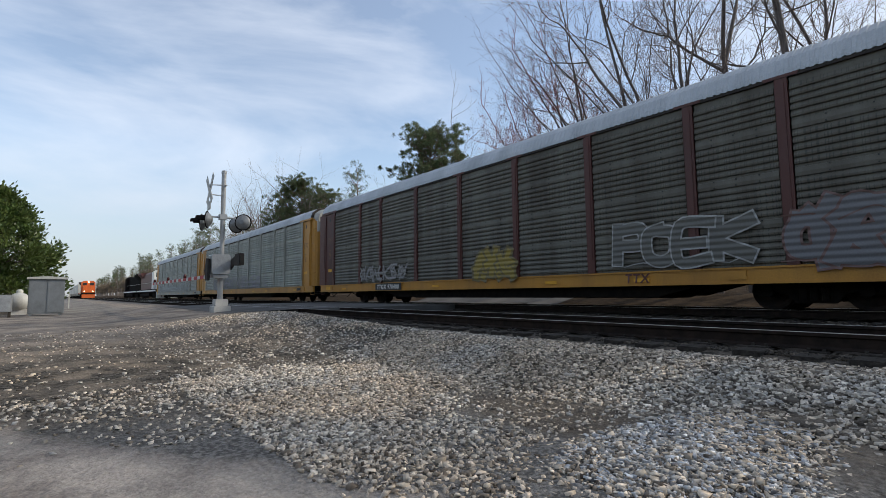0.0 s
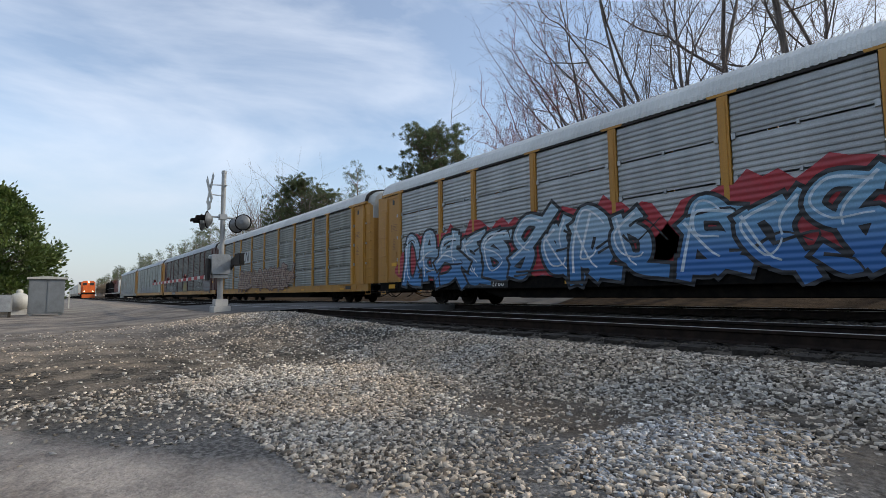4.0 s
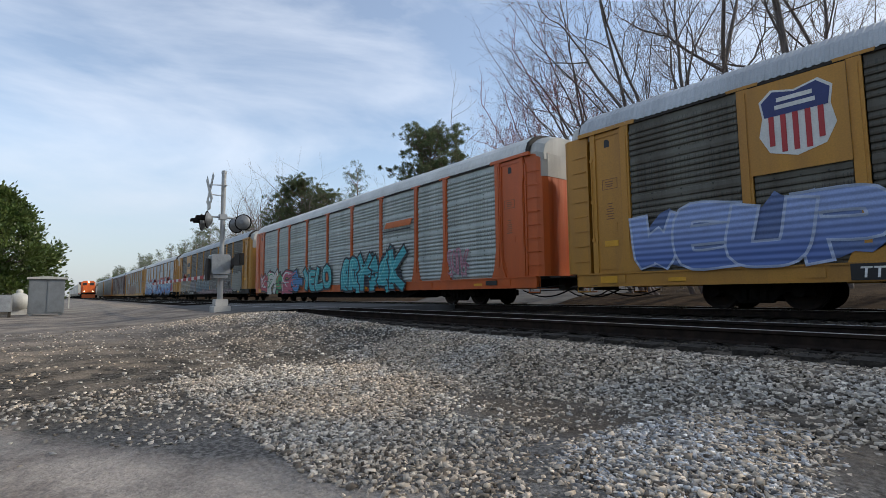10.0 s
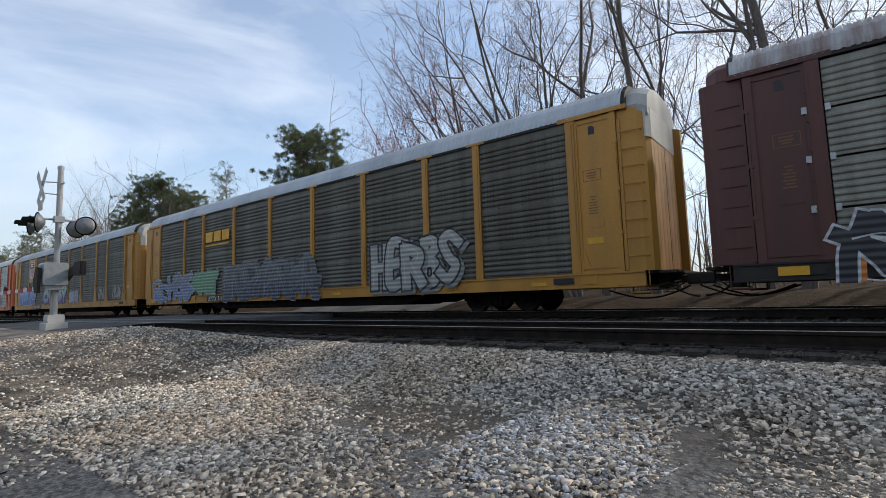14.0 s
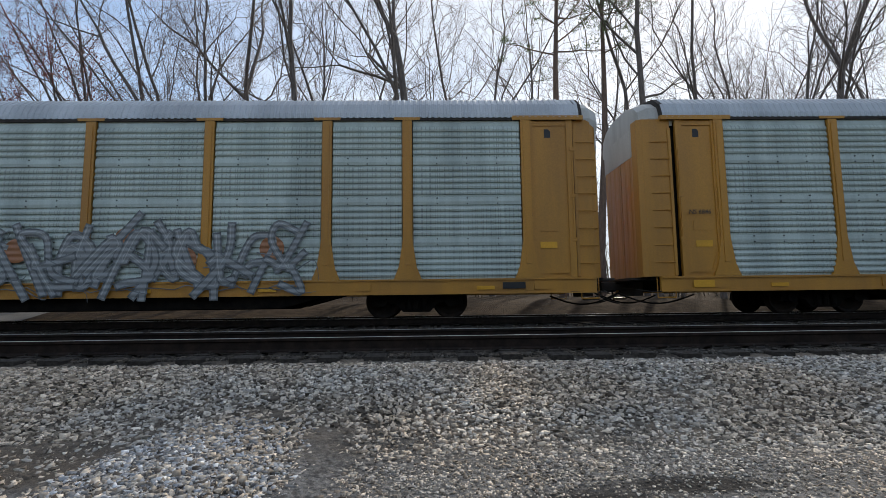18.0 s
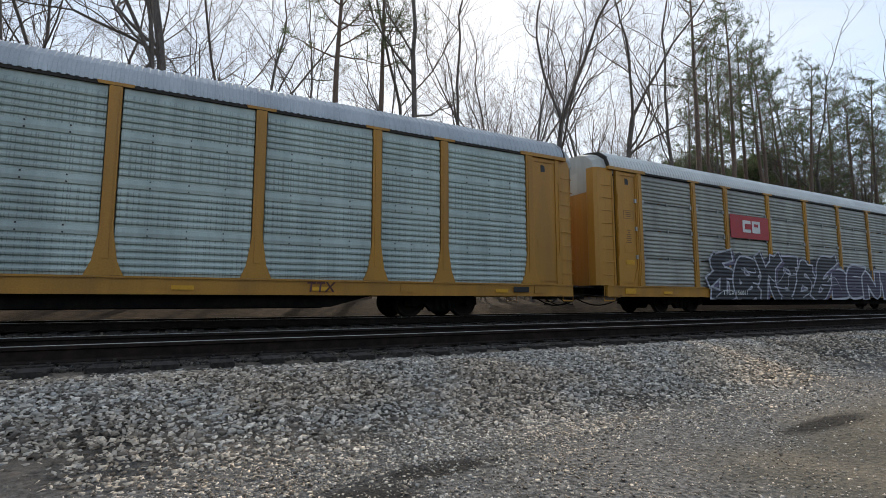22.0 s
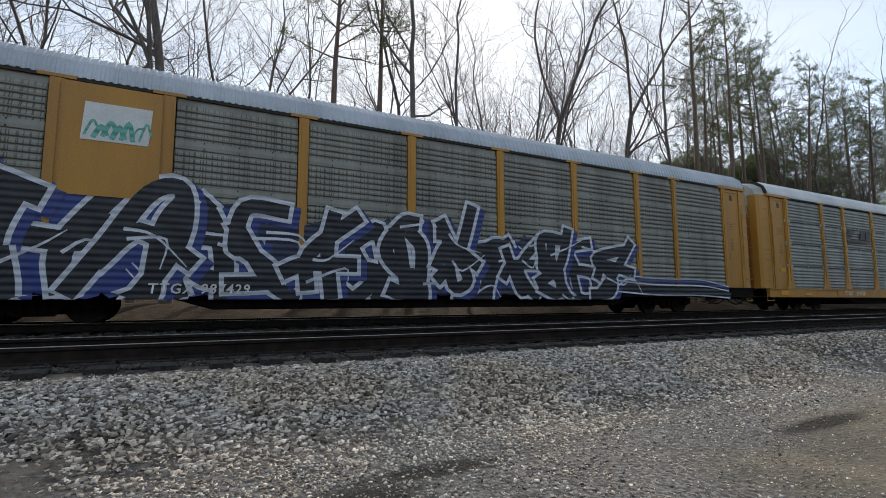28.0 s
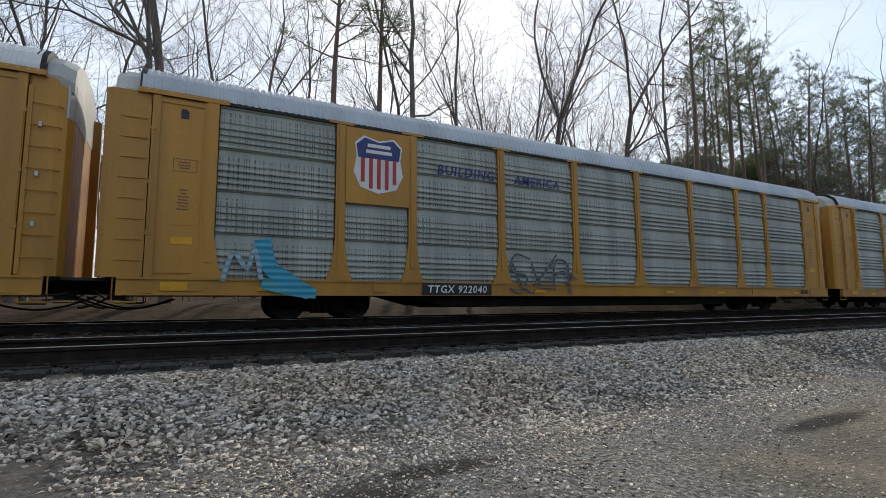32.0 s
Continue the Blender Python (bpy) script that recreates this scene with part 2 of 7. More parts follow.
def spray(rgb, low=None, z0=0.0, z1=1.0):
    """Spray paint; with low it fades towards that colour at the foot of the piece (heights z0 to z1)."""
    key = (tuple(round(c, 3) for c in rgb), low, round(z0, 2), round(z1, 2)) if low else tuple(round(c, 3) for c in rgb)
    if key not in SPRAY:
        c = key[0] if low else key
        m = ribbed(material("spray_paint", c, tuple(k * 0.6 + 0.05 for k in c), rough=0.55, scale=2.2, fine=30, wear=0.5, bump=0, vary=0.12))
        if low:
            n, l = m.node_tree.nodes, m.node_tree.links
            co, sep, fade, mix = n.new("ShaderNodeTexCoord"), n.new("ShaderNodeSeparateXYZ"), n.new("ShaderNodeMapRange"), n.new("ShaderNodeMix")
            mix.data_type = "RGBA"
            fade.inputs["From Min"].default_value, fade.inputs["From Max"].default_value = z0 + 0.2 * (z1 - z0), z0 + 0.8 * (z1 - z0)
            l.new(co.outputs["Object"], sep.inputs[0])
            l.new(sep.outputs["Z"], fade.inputs["Value"])
            l.new(fade.outputs["Result"], mix.inputs["Factor"])
            mix.inputs["A"].default_value = (*low, 1)
            p = n["Principled BSDF"]
            l.new(p.inputs["Base Color"].links[0].from_socket, mix.inputs["B"])
            l.new(mix.outputs["Result"], p.inputs["Base Color"])
        SPRAY[key] = m
    return SPRAY[key]


# ---- mesh making ----
class Shape:
    """Collects vertices and faces of one part."""

    def __init__(self):
        self.v, self.f = [], []

    def add(self, verts, faces):
        k = len(self.v)
        self.v.extend(verts)
        self.f.extend([tuple(i + k for i in f) for f in faces])
        return self

    def box(self, x0, x1, y0, y1, z0, z1, cut=0.0):
        """A box; cut chamfers the edges that run along x."""
        if cut:
            ring = [(y0 + cut, z0), (y1 - cut, z0), (y1, z0 + cut), (y1, z1 - cut), (y1 - cut, z1), (y0 + cut, z1), (y0, z1 - cut), (y0, z0 + cut)]
        else:
            ring = [(y0, z0), (y1, z0), (y1, z1), (y0, z1)]
        return self.along_x(ring, x0, x1)

    def along_x(self, ring, x0, x1):
        n = len(ring)
        v = [(x0, y, z) for y, z in ring] + [(x1, y, z) for y, z in ring]
        f = [(i, i + n, (i + 1) % n + n, (i + 1) % n) for i in range(n)]
        return self.add(v, f + [tuple(range(n)), tuple(range(2 * n - 1, n - 1, -1))])

    def along_y(self, ring, y0, y1):
        """ring of (x, z)."""
        n = len(ring)
        v = [(x, y0, z) for x, z in ring] + [(x, y1, z) for x, z in ring]
        f = [(i, (i + 1) % n, (i + 1) % n + n, i + n) for i in range(n)]
        return self.add(v, f + [tuple(range(n - 1, -1, -1)), tuple(range(n, 2 * n))])

    def rod(self, a, b, r, sides=8, r2=None):
        a, b = Vector(a), Vector(b)
        d = (b - a).normalized()
        s = d.orthogonal().normalized()
        t = d.cross(s)
        r2 = r if r2 is None else r2
        v = []
        for p, q in ((a, r), (b, r2)):
            v += [tuple(p + q * (math.cos(k * 6.28318 / sides) * s + math.sin(k * 6.28318 / sides) * t)) for k in range(sides)]
        f = [(i, (i + 1) % sides, (i + 1) % sides + sides, i + sides) for i in range(sides)]
        return self.add(v, f + [tuple(range(sides - 1, -1, -1)), tuple(range(sides, 2 * sides))])

    def turned(self, profile, axis="z", sides=20, at=(0, 0, 0)):
        """A lathe: profile of (radius, height)."""
        v, f = [], []
        for r, h in profile:
            for k in range(sides):
                a = k * 6.28318 / sides
                p = (r * math.cos(a), r * math.sin(a), h)
                p = {"z": p, "y": (p[0], p[2], p[1]), "x": (p[2], p[0], p[1])}[axis]
                v.append((p[0] + at[0], p[1] + at[1], p[2] + at[2]))
        for j in range(len(profile) - 1):
            for k in range(sides):
                f.append((j * sides + k, j * sides + (k + 1) % sides, (j + 1) * sides + (k + 1) % sides, (j + 1) * sides + k))
        f += [tuple(range(sides)), tuple(range((len(profile) - 1) * sides, len(profile) * sides))]
        return self.add(v, f)

    def mesh(self, name, mat, smooth=False):
        me = bpy.data.meshes.new(name)
        me.from_pydata(self.v, [], self.f)
        me.materials.append(mat)
        fix = bmesh.new()
        fix.from_mesh(me)
        bmesh.ops.recalc_face_normals(fix, faces=fix.faces)
        fix.to_mesh(me)
        fix.free()
        if smooth:
            me.shade_smooth()
        me.update()
        return me


def part(name, data, parent=None, at=(0, 0, 0), turn=0.0, label=""):
    ob = new(name, data)
    ob.location = at
    ob.rotation_euler = (0, 0, turn)
    if parent:
        ob.parent = parent
    return tagged(ob, label) if label else ob


KEEP = {}


def kept(key, make):
    if key not in KEEP:
        KEEP[key] = make()
    return KEEP[key]


# ---- ground and railway ----
def ease(a, b, x):
    t = min(1.0, max(0.0, (x - a) / (b - a)))
    return t * t * (3 - 2 * t)


MUD = ((0.82, 2.60, 0.40, 0.24), (1.45, 2.86, 0.42, 0.13), (5.1, 2.42, 0.7, 0.12))   # wet patches: middle and half sizes


def ground_z(x, y):
    """Height of the ground: a low yard, the ballast shoulder, the track bed and a bank of leaf litter rising into the wood."""
    left = ease(-6, -15, x)
    yard = -0.62 + 0.22 * left + 0.10 * ease(6, 16, x)
    shoulder = -0.265 + 0.21 * left
    z = yard + (shoulder - yard) * ease(3.3 - 3.0 * left, 5.5 - 0.3 * left, y)
    if y > 5.5:
        z = -0.265 + 0.04 * ease(5.78, 6.0, y) + 0.21 * left * ease(5.9, 5.5, y)
    if y > 16.0:
        z = -0.225 - 0.25 * ease(16.2, 17.4, y) + 0.80 * ease(17.2, 22, y) + 1.3 * ease(20, 45, y) + 3.0 * ease(45, 300, y)
    z += 0.09 * max(0.0, 1 - ((x + 1.55) / 0.8) ** 2 - ((y - 3.2) / 1.1) ** 2)
    z += 0.05 * noise.noise((x * 0.35, y * 0.35, 0)) * ease(6.0, 4.0, y) + (0.2 * noise.noise((x * 0.1, y * 0.1, 5)) * ease(17, 20, y) if y > 17 else 0)
    if y < -30 or x < -200:
        z += 0.3 * noise.noise((x * 0.02, y * 0.02, 9))
    return z


def ground_material():
    m = bpy.data.materials.new("gravel_dirt_and_leaf_litter")
    m.use_nodes = True
    n, l = m.node_tree.nodes, m.node_tree.links
    p = n["Principled BSDF"]
    co = n.new("ShaderNodeTexCoord")
    sep = n.new("ShaderNodeSeparateXYZ")
    l.new(co.outputs["Object"], sep.inputs[0])

    def tex(scale, detail=5, rough=0.6):
        t = n.new("ShaderNodeTexNoise")
        t.inputs["Scale"].default_value, t.inputs["Detail"].default_value, t.inputs["Roughness"].default_value = scale, detail, rough
        l.new(co.outputs["Object"], t.inputs["Vector"])
        return t.outputs["Fac"]

    def math_(op, a, b):
        q = n.new("ShaderNodeMath")
        q.operation = op
        for k, s in enumerate((a, b)):
            if isinstance(s, (int, float)):
                q.inputs[k].default_value = s
            else:
                l.new(s, q.inputs[k])
        return q.outputs[0]

    def span(v, a, b, lo=0.0, hi=1.0):
        q = n.new("ShaderNodeMapRange")
        q.inputs["From Min"].default_value, q.inputs["From Max"].default_value = a, b
        q.inputs["To Min"].default_value, q.inputs["To Max"].default_value = lo, hi
        l.new(v, q.inputs["Value"])
        return q.outputs["Result"]

    def blend(f, a, b):
        q = n.new("ShaderNodeMix")
        q.data_type = "RGBA"
        for s, v in (("A", a), ("B", b)):
            if isinstance(v, tuple):
                q.inputs[s].default_value = (*v, 1)
            else:
                l.new(v, q.inputs[s])
        l.new(f, q.inputs["Factor"])
        return q.outputs["Result"]

    x, y = sep.outputs["X"], sep.outputs["Y"]
    wob = math_("MULTIPLY", math_("SUBTRACT", tex(0.55), 0.5), 3.2)
    wob2 = math_("MULTIPLY", math_("SUBTRACT", tex(2.4), 0.5), 1.2)
    fuzz = math_("ADD", wob, wob2)

    def patch(cx, cy, rx, ry, soft=0.35):
        a = math_("POWER", math_("DIVIDE", math_("SUBTRACT", x, cx), rx), 2)
        b = math_("POWER", math_("DIVIDE", math_("SUBTRACT", y, cy), ry), 2)
        d = math_("ADD", math_("SQRT", math_("ADD", a, b), 0), math_("MULTIPLY", fuzz, 0.3))
        return span(d, 1.0 + soft, 1.0 - soft)

    cells = n.new("ShaderNodeTexVoronoi")
    cells.inputs["Scale"].default_value = 22
    l.new(co.outputs["Object"], cells.inputs["Vector"])
    shade = n.new("ShaderNodeSeparateColor")
    l.new(cells.outputs["Color"], shade.inputs[0])
    # dark colour stands in for the shade in gaps between the loose stones
    stone = blend(shade.outputs[0], (0.03, 0.026, 0.022), (0.13, 0.118, 0.10))
    dirt = blend(span(tex(1.3), 0.35, 0.7), (0.26, 0.21, 0.16), (0.14, 0.12, 0.10))
    asphalt = blend(span(tex(1.3, 8, 0.7), 0.42, 0.60), (0.50, 0.43, 0.36), (0.25, 0.215, 0.185))
    litter = blend(span(tex(3.0), 0.3, 0.7), (0.075, 0.052, 0.033), (0.028, 0.021, 0.015))
    fines = blend(span(tex(26, 4), 0.4, 0.6), (0.095, 0.09, 0.083), (0.235, 0.222, 0.205))
    mud = (0.04, 0.036, 0.032)
    base = blend(span(tex(1.7), 0.44, 0.62), stone, dirt)
    near = math_("ADD", y, math_("MULTIPLY", fuzz, 0.25))
    base = blend(math_("MULTIPLY", span(near, 3.9, 3.2), span(x, -6.0, -4.0)), base, fines)
    # worn pavement of the yard: everything on the viewer's side of a ragged line
    edge = math_("ADD", math_("SUBTRACT", y, math_("MULTIPLY", x, 0.56)), math_("MULTIPLY", fuzz, 0.35))
    base = blend(math_("MULTIPLY", span(edge, 2.9, 2.5), span(x, -1.6, -2.2)), base, asphalt)
    side = math_("ADD", math_("SUBTRACT", y, math_("MULTIPLY", x, 0.12)), math_("MULTIPLY", fuzz, 0.3))
    base = blend(math_("MULTIPLY", span(side, 3.1, 2.4), span(x, 0.3, 1.0)), base, fines)
    base = blend(math_("MULTIPLY", span(side, 2.2, 1.6), span(math_("ADD", x, fuzz), 2.6, 3.6)), base, blend(span(tex(1.1), 0.4, 0.6), (0.205, 0.175, 0.135), (0.14, 0.125, 0.10)))
    lane = blend(span(tex(0.5), 0.4, 0.65), (0.24, 0.225, 0.205), (0.14, 0.13, 0.12))
    tar = blend(span(tex(0.8, 8, 0.7), 0.42, 0.60), (0.33, 0.285, 0.24), (0.16, 0.14, 0.122))
    base = blend(math_("MULTIPLY", span(math_("ADD", x, wob), -9.0, -15.0, 0.0, 0.9), span(y, 5.6, 5.0)), base, tar)
    base = blend(math_("MULTIPLY", span(math_("ADD", x, wob), -29.0, -31.0), span(math_("ABSOLUTE", math_("SUBTRACT", y, 1.2), 0), 2.4, 1.6)), base, lane)
    for args in MUD:
        base = blend(math_("MULTIPLY", patch(*args), 0.9), base, mud)
    base = blend(patch(-2.9, 3.4, 1.1, 0.42), base, (0.125, 0.105, 0.085))
    # track bed darkened in colour to stand in for the train's shadow
    shaded_bed = blend(shade.outputs[1], (0.018, 0.015, 0.013), (0.055, 0.048, 0.042))
    base = blend(math_("MULTIPLY", span(math_("ADD", y, math_("MULTIPLY", fuzz, 0.12)), 5.75, 6.2), 0.85), base, shaded_bed)
    base = blend(span(math_("ADD", y, math_("MULTIPLY", fuzz, 0.4)), 14.7, 15.4), base, litter)
    fine = tex(38, 6)
    tone = n.new("ShaderNodeVectorMath")
    tone.operation = "SCALE"
    l.new(base, tone.inputs[0])
    l.new(span(fine, 0.25, 0.75, 0.72, 1.28), tone.inputs["Scale"])
    l.new(tone.outputs[0], p.inputs["Base Color"])
    p.inputs["Roughness"].default_value, p.inputs["Specular IOR Level"].default_value = 1.0, 0.05
    b = n.new("ShaderNodeBump")
    b.inputs["Strength"].default_value, b.inputs["Distance"].default_value = 0.8, 0.03
    l.new(math_("ADD", math_("MULTIPLY", cells.outputs["Distance"], -0.7), fine), b.inputs["Height"])
    l.new(b.outputs[0], p.inputs["Normal"])
    return m


def spaced(fine, step, far):
    v = [fine[0] + i * step for i in range(int((fine[1] - fine[0]) / step) + 1)]
    d, a, b = step, v[0], v[-1]
    while b < far:
        d *= 1.35
        a, b = a - d, b + d
        v = [a] + v + [b]
    return v


def ground():
    xs, ys = spaced((-24, 16), 0.5, 2500), spaced((-4, 26), 0.4, 2500)
    v = [(x, y, ground_z(x, y)) for y in ys for x in xs]
    w = len(xs)
    f = [(j * w + i, j * w + i + 1, (j + 1) * w + i + 1, (j + 1) * w + i) for j in range(len(ys) - 1) for i in range(w - 1)]
    me = bpy.data.meshes.new("ground")
    me.from_pydata(v, [], f)
    me.materials.append(ground_material())
    me.shade_smooth()
    tagged(new("ground", me), "grey ballast gravel, worn pavement and leaf litter", "ground", kind="structure")


ground()

RAIL = [(-0.07, -0.172), (0.07, -0.172), (0.07, -0.16), (0.012, -0.14), (0.012, -0.05), (0.036, -0.035), (0.036, -0.006), (0.028, -0.001),
        (-0.028, -0.001), (-0.036, -0.006), (-0.036, -0.035), (-0.012, -0.05), (-0.012, -0.14), (-0.07, -0.16)]
CROSS_A, CROSS_B = -27.5, -15.6          # the road crossing, along the track


def track(name, yc, label):
    t = tagged(new(name), label, "railway track", kind="structure")
    t.location = (0, yc, 0)
    for s in (-1, 1):
        r = part("rail", Shape().along_x(RAIL, -900, 500).mesh("rail", M["rail"]), t, (0, s * 0.752, 0))
        part("running_surface", Shape().box(-900, 500, -0.027, 0.027, -0.003, 0.003).mesh("running_surface", M["tread"]), r, label="polished steel rail head")
    return t


near_track = track("railway_track", NEAR_TRACK, "empty railway track on dark wooden ties in ballast")
far_track = track("railway_track", FAR_TRACK, "railway track carrying the freight train")


def drape(xs, ys, lift):
    v = [(x, y, ground_z(x, y) + lift) for y in ys for x in xs]
    w = len(xs)
    return v, [(j * w + i, j * w + i + 1, (j + 1) * w + i + 1, (j + 1) * w + i) for j in range(len(ys) - 1) for i in range(w - 1)]


def road():
    """The level crossing and the road that leads up to it."""
    s = Shape()
    xs = [CROSS_A + (CROSS_B - CROSS_A) * i / 24 for i in range(25)]
    s.add(*drape(xs, [4.2 + 0.2 * i for i in range(5)], 0.012))
    s.add([(CROSS_A, 5.0, -0.045), (CROSS_B, 5.0, -0.045), (CROSS_B, 6.26, -0.006), (CROSS_A, 6.26, -0.006)], [(0, 1, 2, 3)])
    for ya, yb in ((6.26, 6.27), (6.42, 7.74), (7.90, 12.88), (13.04, 14.36), (14.52, 17.2)):
        s.box(CROSS_A, CROSS_B, ya, yb, -0.30, -0.006)
    s.add(*drape(xs, [17.2 + 0.8 * i for i in range(50)], 0.03))
    mat = material("worn_asphalt", (0.14, 0.137, 0.133), (0.08, 0.078, 0.076), rough=1.0, scale=0.6, fine=60, wear=0.8, bump=0.35, vary=0.2, spec=0.05)
    tagged(new("road", s.mesh("road", mat)), "worn grey asphalt road over the level crossing", "road", kind="structure")


road()


# ---- the train ----
POSTS = (-12.28, -9.30, -7.30, -4.38, -1.46, 1.46, 4.38, 7.30, 9.30, 12.28)
SILL_LOW, SILL_TOP, EAVE, ROOF_TOP = 0.59, 0.97, 4.97, 5.80


def side_profile(kind):
    """Heights and depths of the corrugation, from the sill up. kind: 'slot' (one sheet of four) or 'plaid' (whole height)."""
    if kind == "slot":
        out, z = [(0.0, 0.0), (0.06, 0.0)], 0.06
        for _ in range(6):
            out += [(z + 0.025, -0.030), (z + 0.06, -0.034), (z + 0.105, -0.006), (z + 0.14, 0.0)]
            z += 0.14
        return out + [(0.955, 0.0)]
    if kind == "band":
        out, z = [(0.0, 0.0)], 0.06
        for _ in range(4):
            for _ in range(4):
                out += [(z, 0.0), (z + 0.012, -0.05), (z + 0.035, -0.05), (z + 0.10, -0.005)]
                z += 0.145
            out += [(z, 0.0), (z + 0.03, -0.02), (z + 0.36, 0.035), (z + 0.38, 0.0)]
            z += 0.4
        return out + [(EAVE - SILL_TOP, 0.0)]
    out = [(0.0, 0.0), (0.03, 0.0)]
    for r in range(4):
        z = 1.02 * r + 0.05
        for _ in range(5):
            out += [(z, 0.0), (z + 0.016, -0.040), (z + 0.060, -0.048), (z + 0.128, -0.010), (z + 0.142, 0.0)]
            z += 0.150
        if r < 3:
            out += [(z + 0.01, 0.0), (z + 0.02, -0.034), (z + 0.10, -0.044), (z + 0.20, -0.034), (z + 0.21, 0.0)]
    return out + [(EAVE - SILL_TOP, 0.0)]


def rivets(me, width):
    """Adds dark bolt heads along the three flat flanges of a side panel."""
    bm = bmesh.new()
    bm.from_mesh(me)
    sheet_faces = len(bm.faces)
    for r in range(3):
        for x in (-0.28, 0.0, 0.28):
            for dz in (0.0, 0.14):
                bmesh.ops.create_cube(bm, size=0.028, matrix=Matrix.Translation((x * width, -0.040, 1.02 * r + 0.845 + dz)))
    for f in list(bm.faces)[sheet_faces:]:
        f.material_index = 1
    bm.to_mesh(me)
    bm.free()
    return me


def sheet_mesh(kind, width, mat):
    def make():
        pr = side_profile(kind)
        v, f = [], []
        for z, d in pr:
            v += [(-width / 2, d, z), (width / 2, d, z)]
        for i in range(len(pr) - 1):
            f.append((2 * i, 2 * i + 1, 2 * i + 3, 2 * i + 2))
        k = len(v)
        h = pr[-1][0]
        v += [(-width / 2, 0.03, 0), (width / 2, 0.03, 0), (width / 2, 0.03, h), (-width / 2, 0.03, h)]
        f += [(k, k + 3, k + 2, k + 1), (0, 1, k + 1, k), (len(pr) * 2 - 2, len(pr) * 2 - 1, k + 2, k + 3)]
        s = Shape()
        s.add(v, f)
        if kind == "plaid":
            me = s.mesh("side_panel", M[mat])
            me.materials.append(M["ink_black"])
            return rivets(me, width)
        return s.mesh("side_panel", M[mat])
    return kept(("sheet", kind, round(width, 3), mat), make)


def post_mesh(style, mat):
    """style: 'flare' widens at the foot, 'tee' has a wide cap plate under the roof."""
    def make():
        h, s = EAVE - SILL_TOP, Shape()
        w = 0.12
        if style == "flare":
            ring = [(-0.34, 0), (0.34, 0), (0.22, 0.30), (w, 0.95), (w, h), (-w, h), (-w, 0.95), (-0.22, 0.30)]
        else:
            ring = [(-w, 0), (w, 0), (w, h), (-w, h)]
        s.along_y(ring, -0.075, 0.0)
        s.box(-0.06, 0.06, -0.095, -0.075, 0.35, h - 0.1)
        s.along_y([(-0.32, h + 0.01), (0.32, h + 0.01), (0.34, h + 0.08), (-0.34, h + 0.08)], -0.085, 0.0)
        return s.mesh("post", M[mat])
    return kept(("post", style, mat), make)


def roof_mesh(mat):
    def make():
        prof = [(-1.64, 5.03), (-1.63, 5.16), (-1.52, 5.42), (-1.22, 5.66), (-0.70, 5.78), (0.0, ROOF_TOP)]
        prof = prof + [(-y, z) for y, z in prof[-2::-1]]
        xs, up = [], []
        x = -13.7
        while x < 13.57:
            xs += [x, x + 0.065, x + 0.085, x + 0.135]
            up += [0, 0, 0.016, 0.016]
            x += 0.1529
        v, f, n = [], [], len(prof)
        for x, u in zip(xs, up):
            v += [(x, y * (1 + u * 0.4), z + u) for y, z in prof]
        for i in range(len(xs) - 1):
            f += [(i * n + k, (i + 1) * n + k, (i + 1) * n + k + 1, i * n + k + 1) for k in range(n - 1)]
        return Shape().add(v, f).mesh("roof", M[mat])
    return kept(("roof", mat), make)


def roof_end_mesh(mat):
    """The hooded top of the end doors: it stands inside the roof and runs out past it."""
    def make():
        prof = [(-1.50, 4.85), (-1.54, 5.05), (-1.43, 5.36), (-1.12, 5.58), (-0.66, 5.69), (0.0, 5.72)]
        prof = prof + [(-y, z) for y, z in prof[-2::-1]]
        s, n = Shape(), len(prof)
        v = [(x, y * g, z - d) for x, g, d in ((13.4, 1.0, 0.0), (13.98, 0.985, 0.0), (14.2, 0.90, 0.07)) for y, z in prof]
        f = [(i * n + k, (i + 1) * n + k, (i + 1) * n + k + 1, i * n + k + 1) for i in range(2) for k in range(n - 1)]
        return s.add(v, f + [tuple(range(2 * n, 3 * n))]).mesh("roof_end", M[mat])
    return kept(("roof_end", mat), make)


def roof_lip_mesh():
    """The dark open edge of the roof over the end doors."""
    def make():
        out = [(-1.63, 5.03), (-1.62, 5.16), (-1.51, 5.42), (-1.21, 5.655), (-0.69, 5.775), (0.0, 5.795)]
        out = out + [(-y, z) for y, z in out[-2::-1]]
        n = len(out)
        v = [(x, y * g, z - d) for x, g, d in ((13.56, 1.002, -0.012), (13.74, 1.0, -0.012), (13.74, 0.93, 0.09), (13.56, 0.93, 0.09)) for y, z in out]
        f = [(i * n + k, ((i + 1) % 4) * n + k, ((i + 1) % 4) * n + k + 1, i * n + k + 1) for i in range(4) for k in range(n - 1)]
        return Shape().add(v, f).mesh("roof_lip", M["dark"])
    return kept("roof_lip", make)


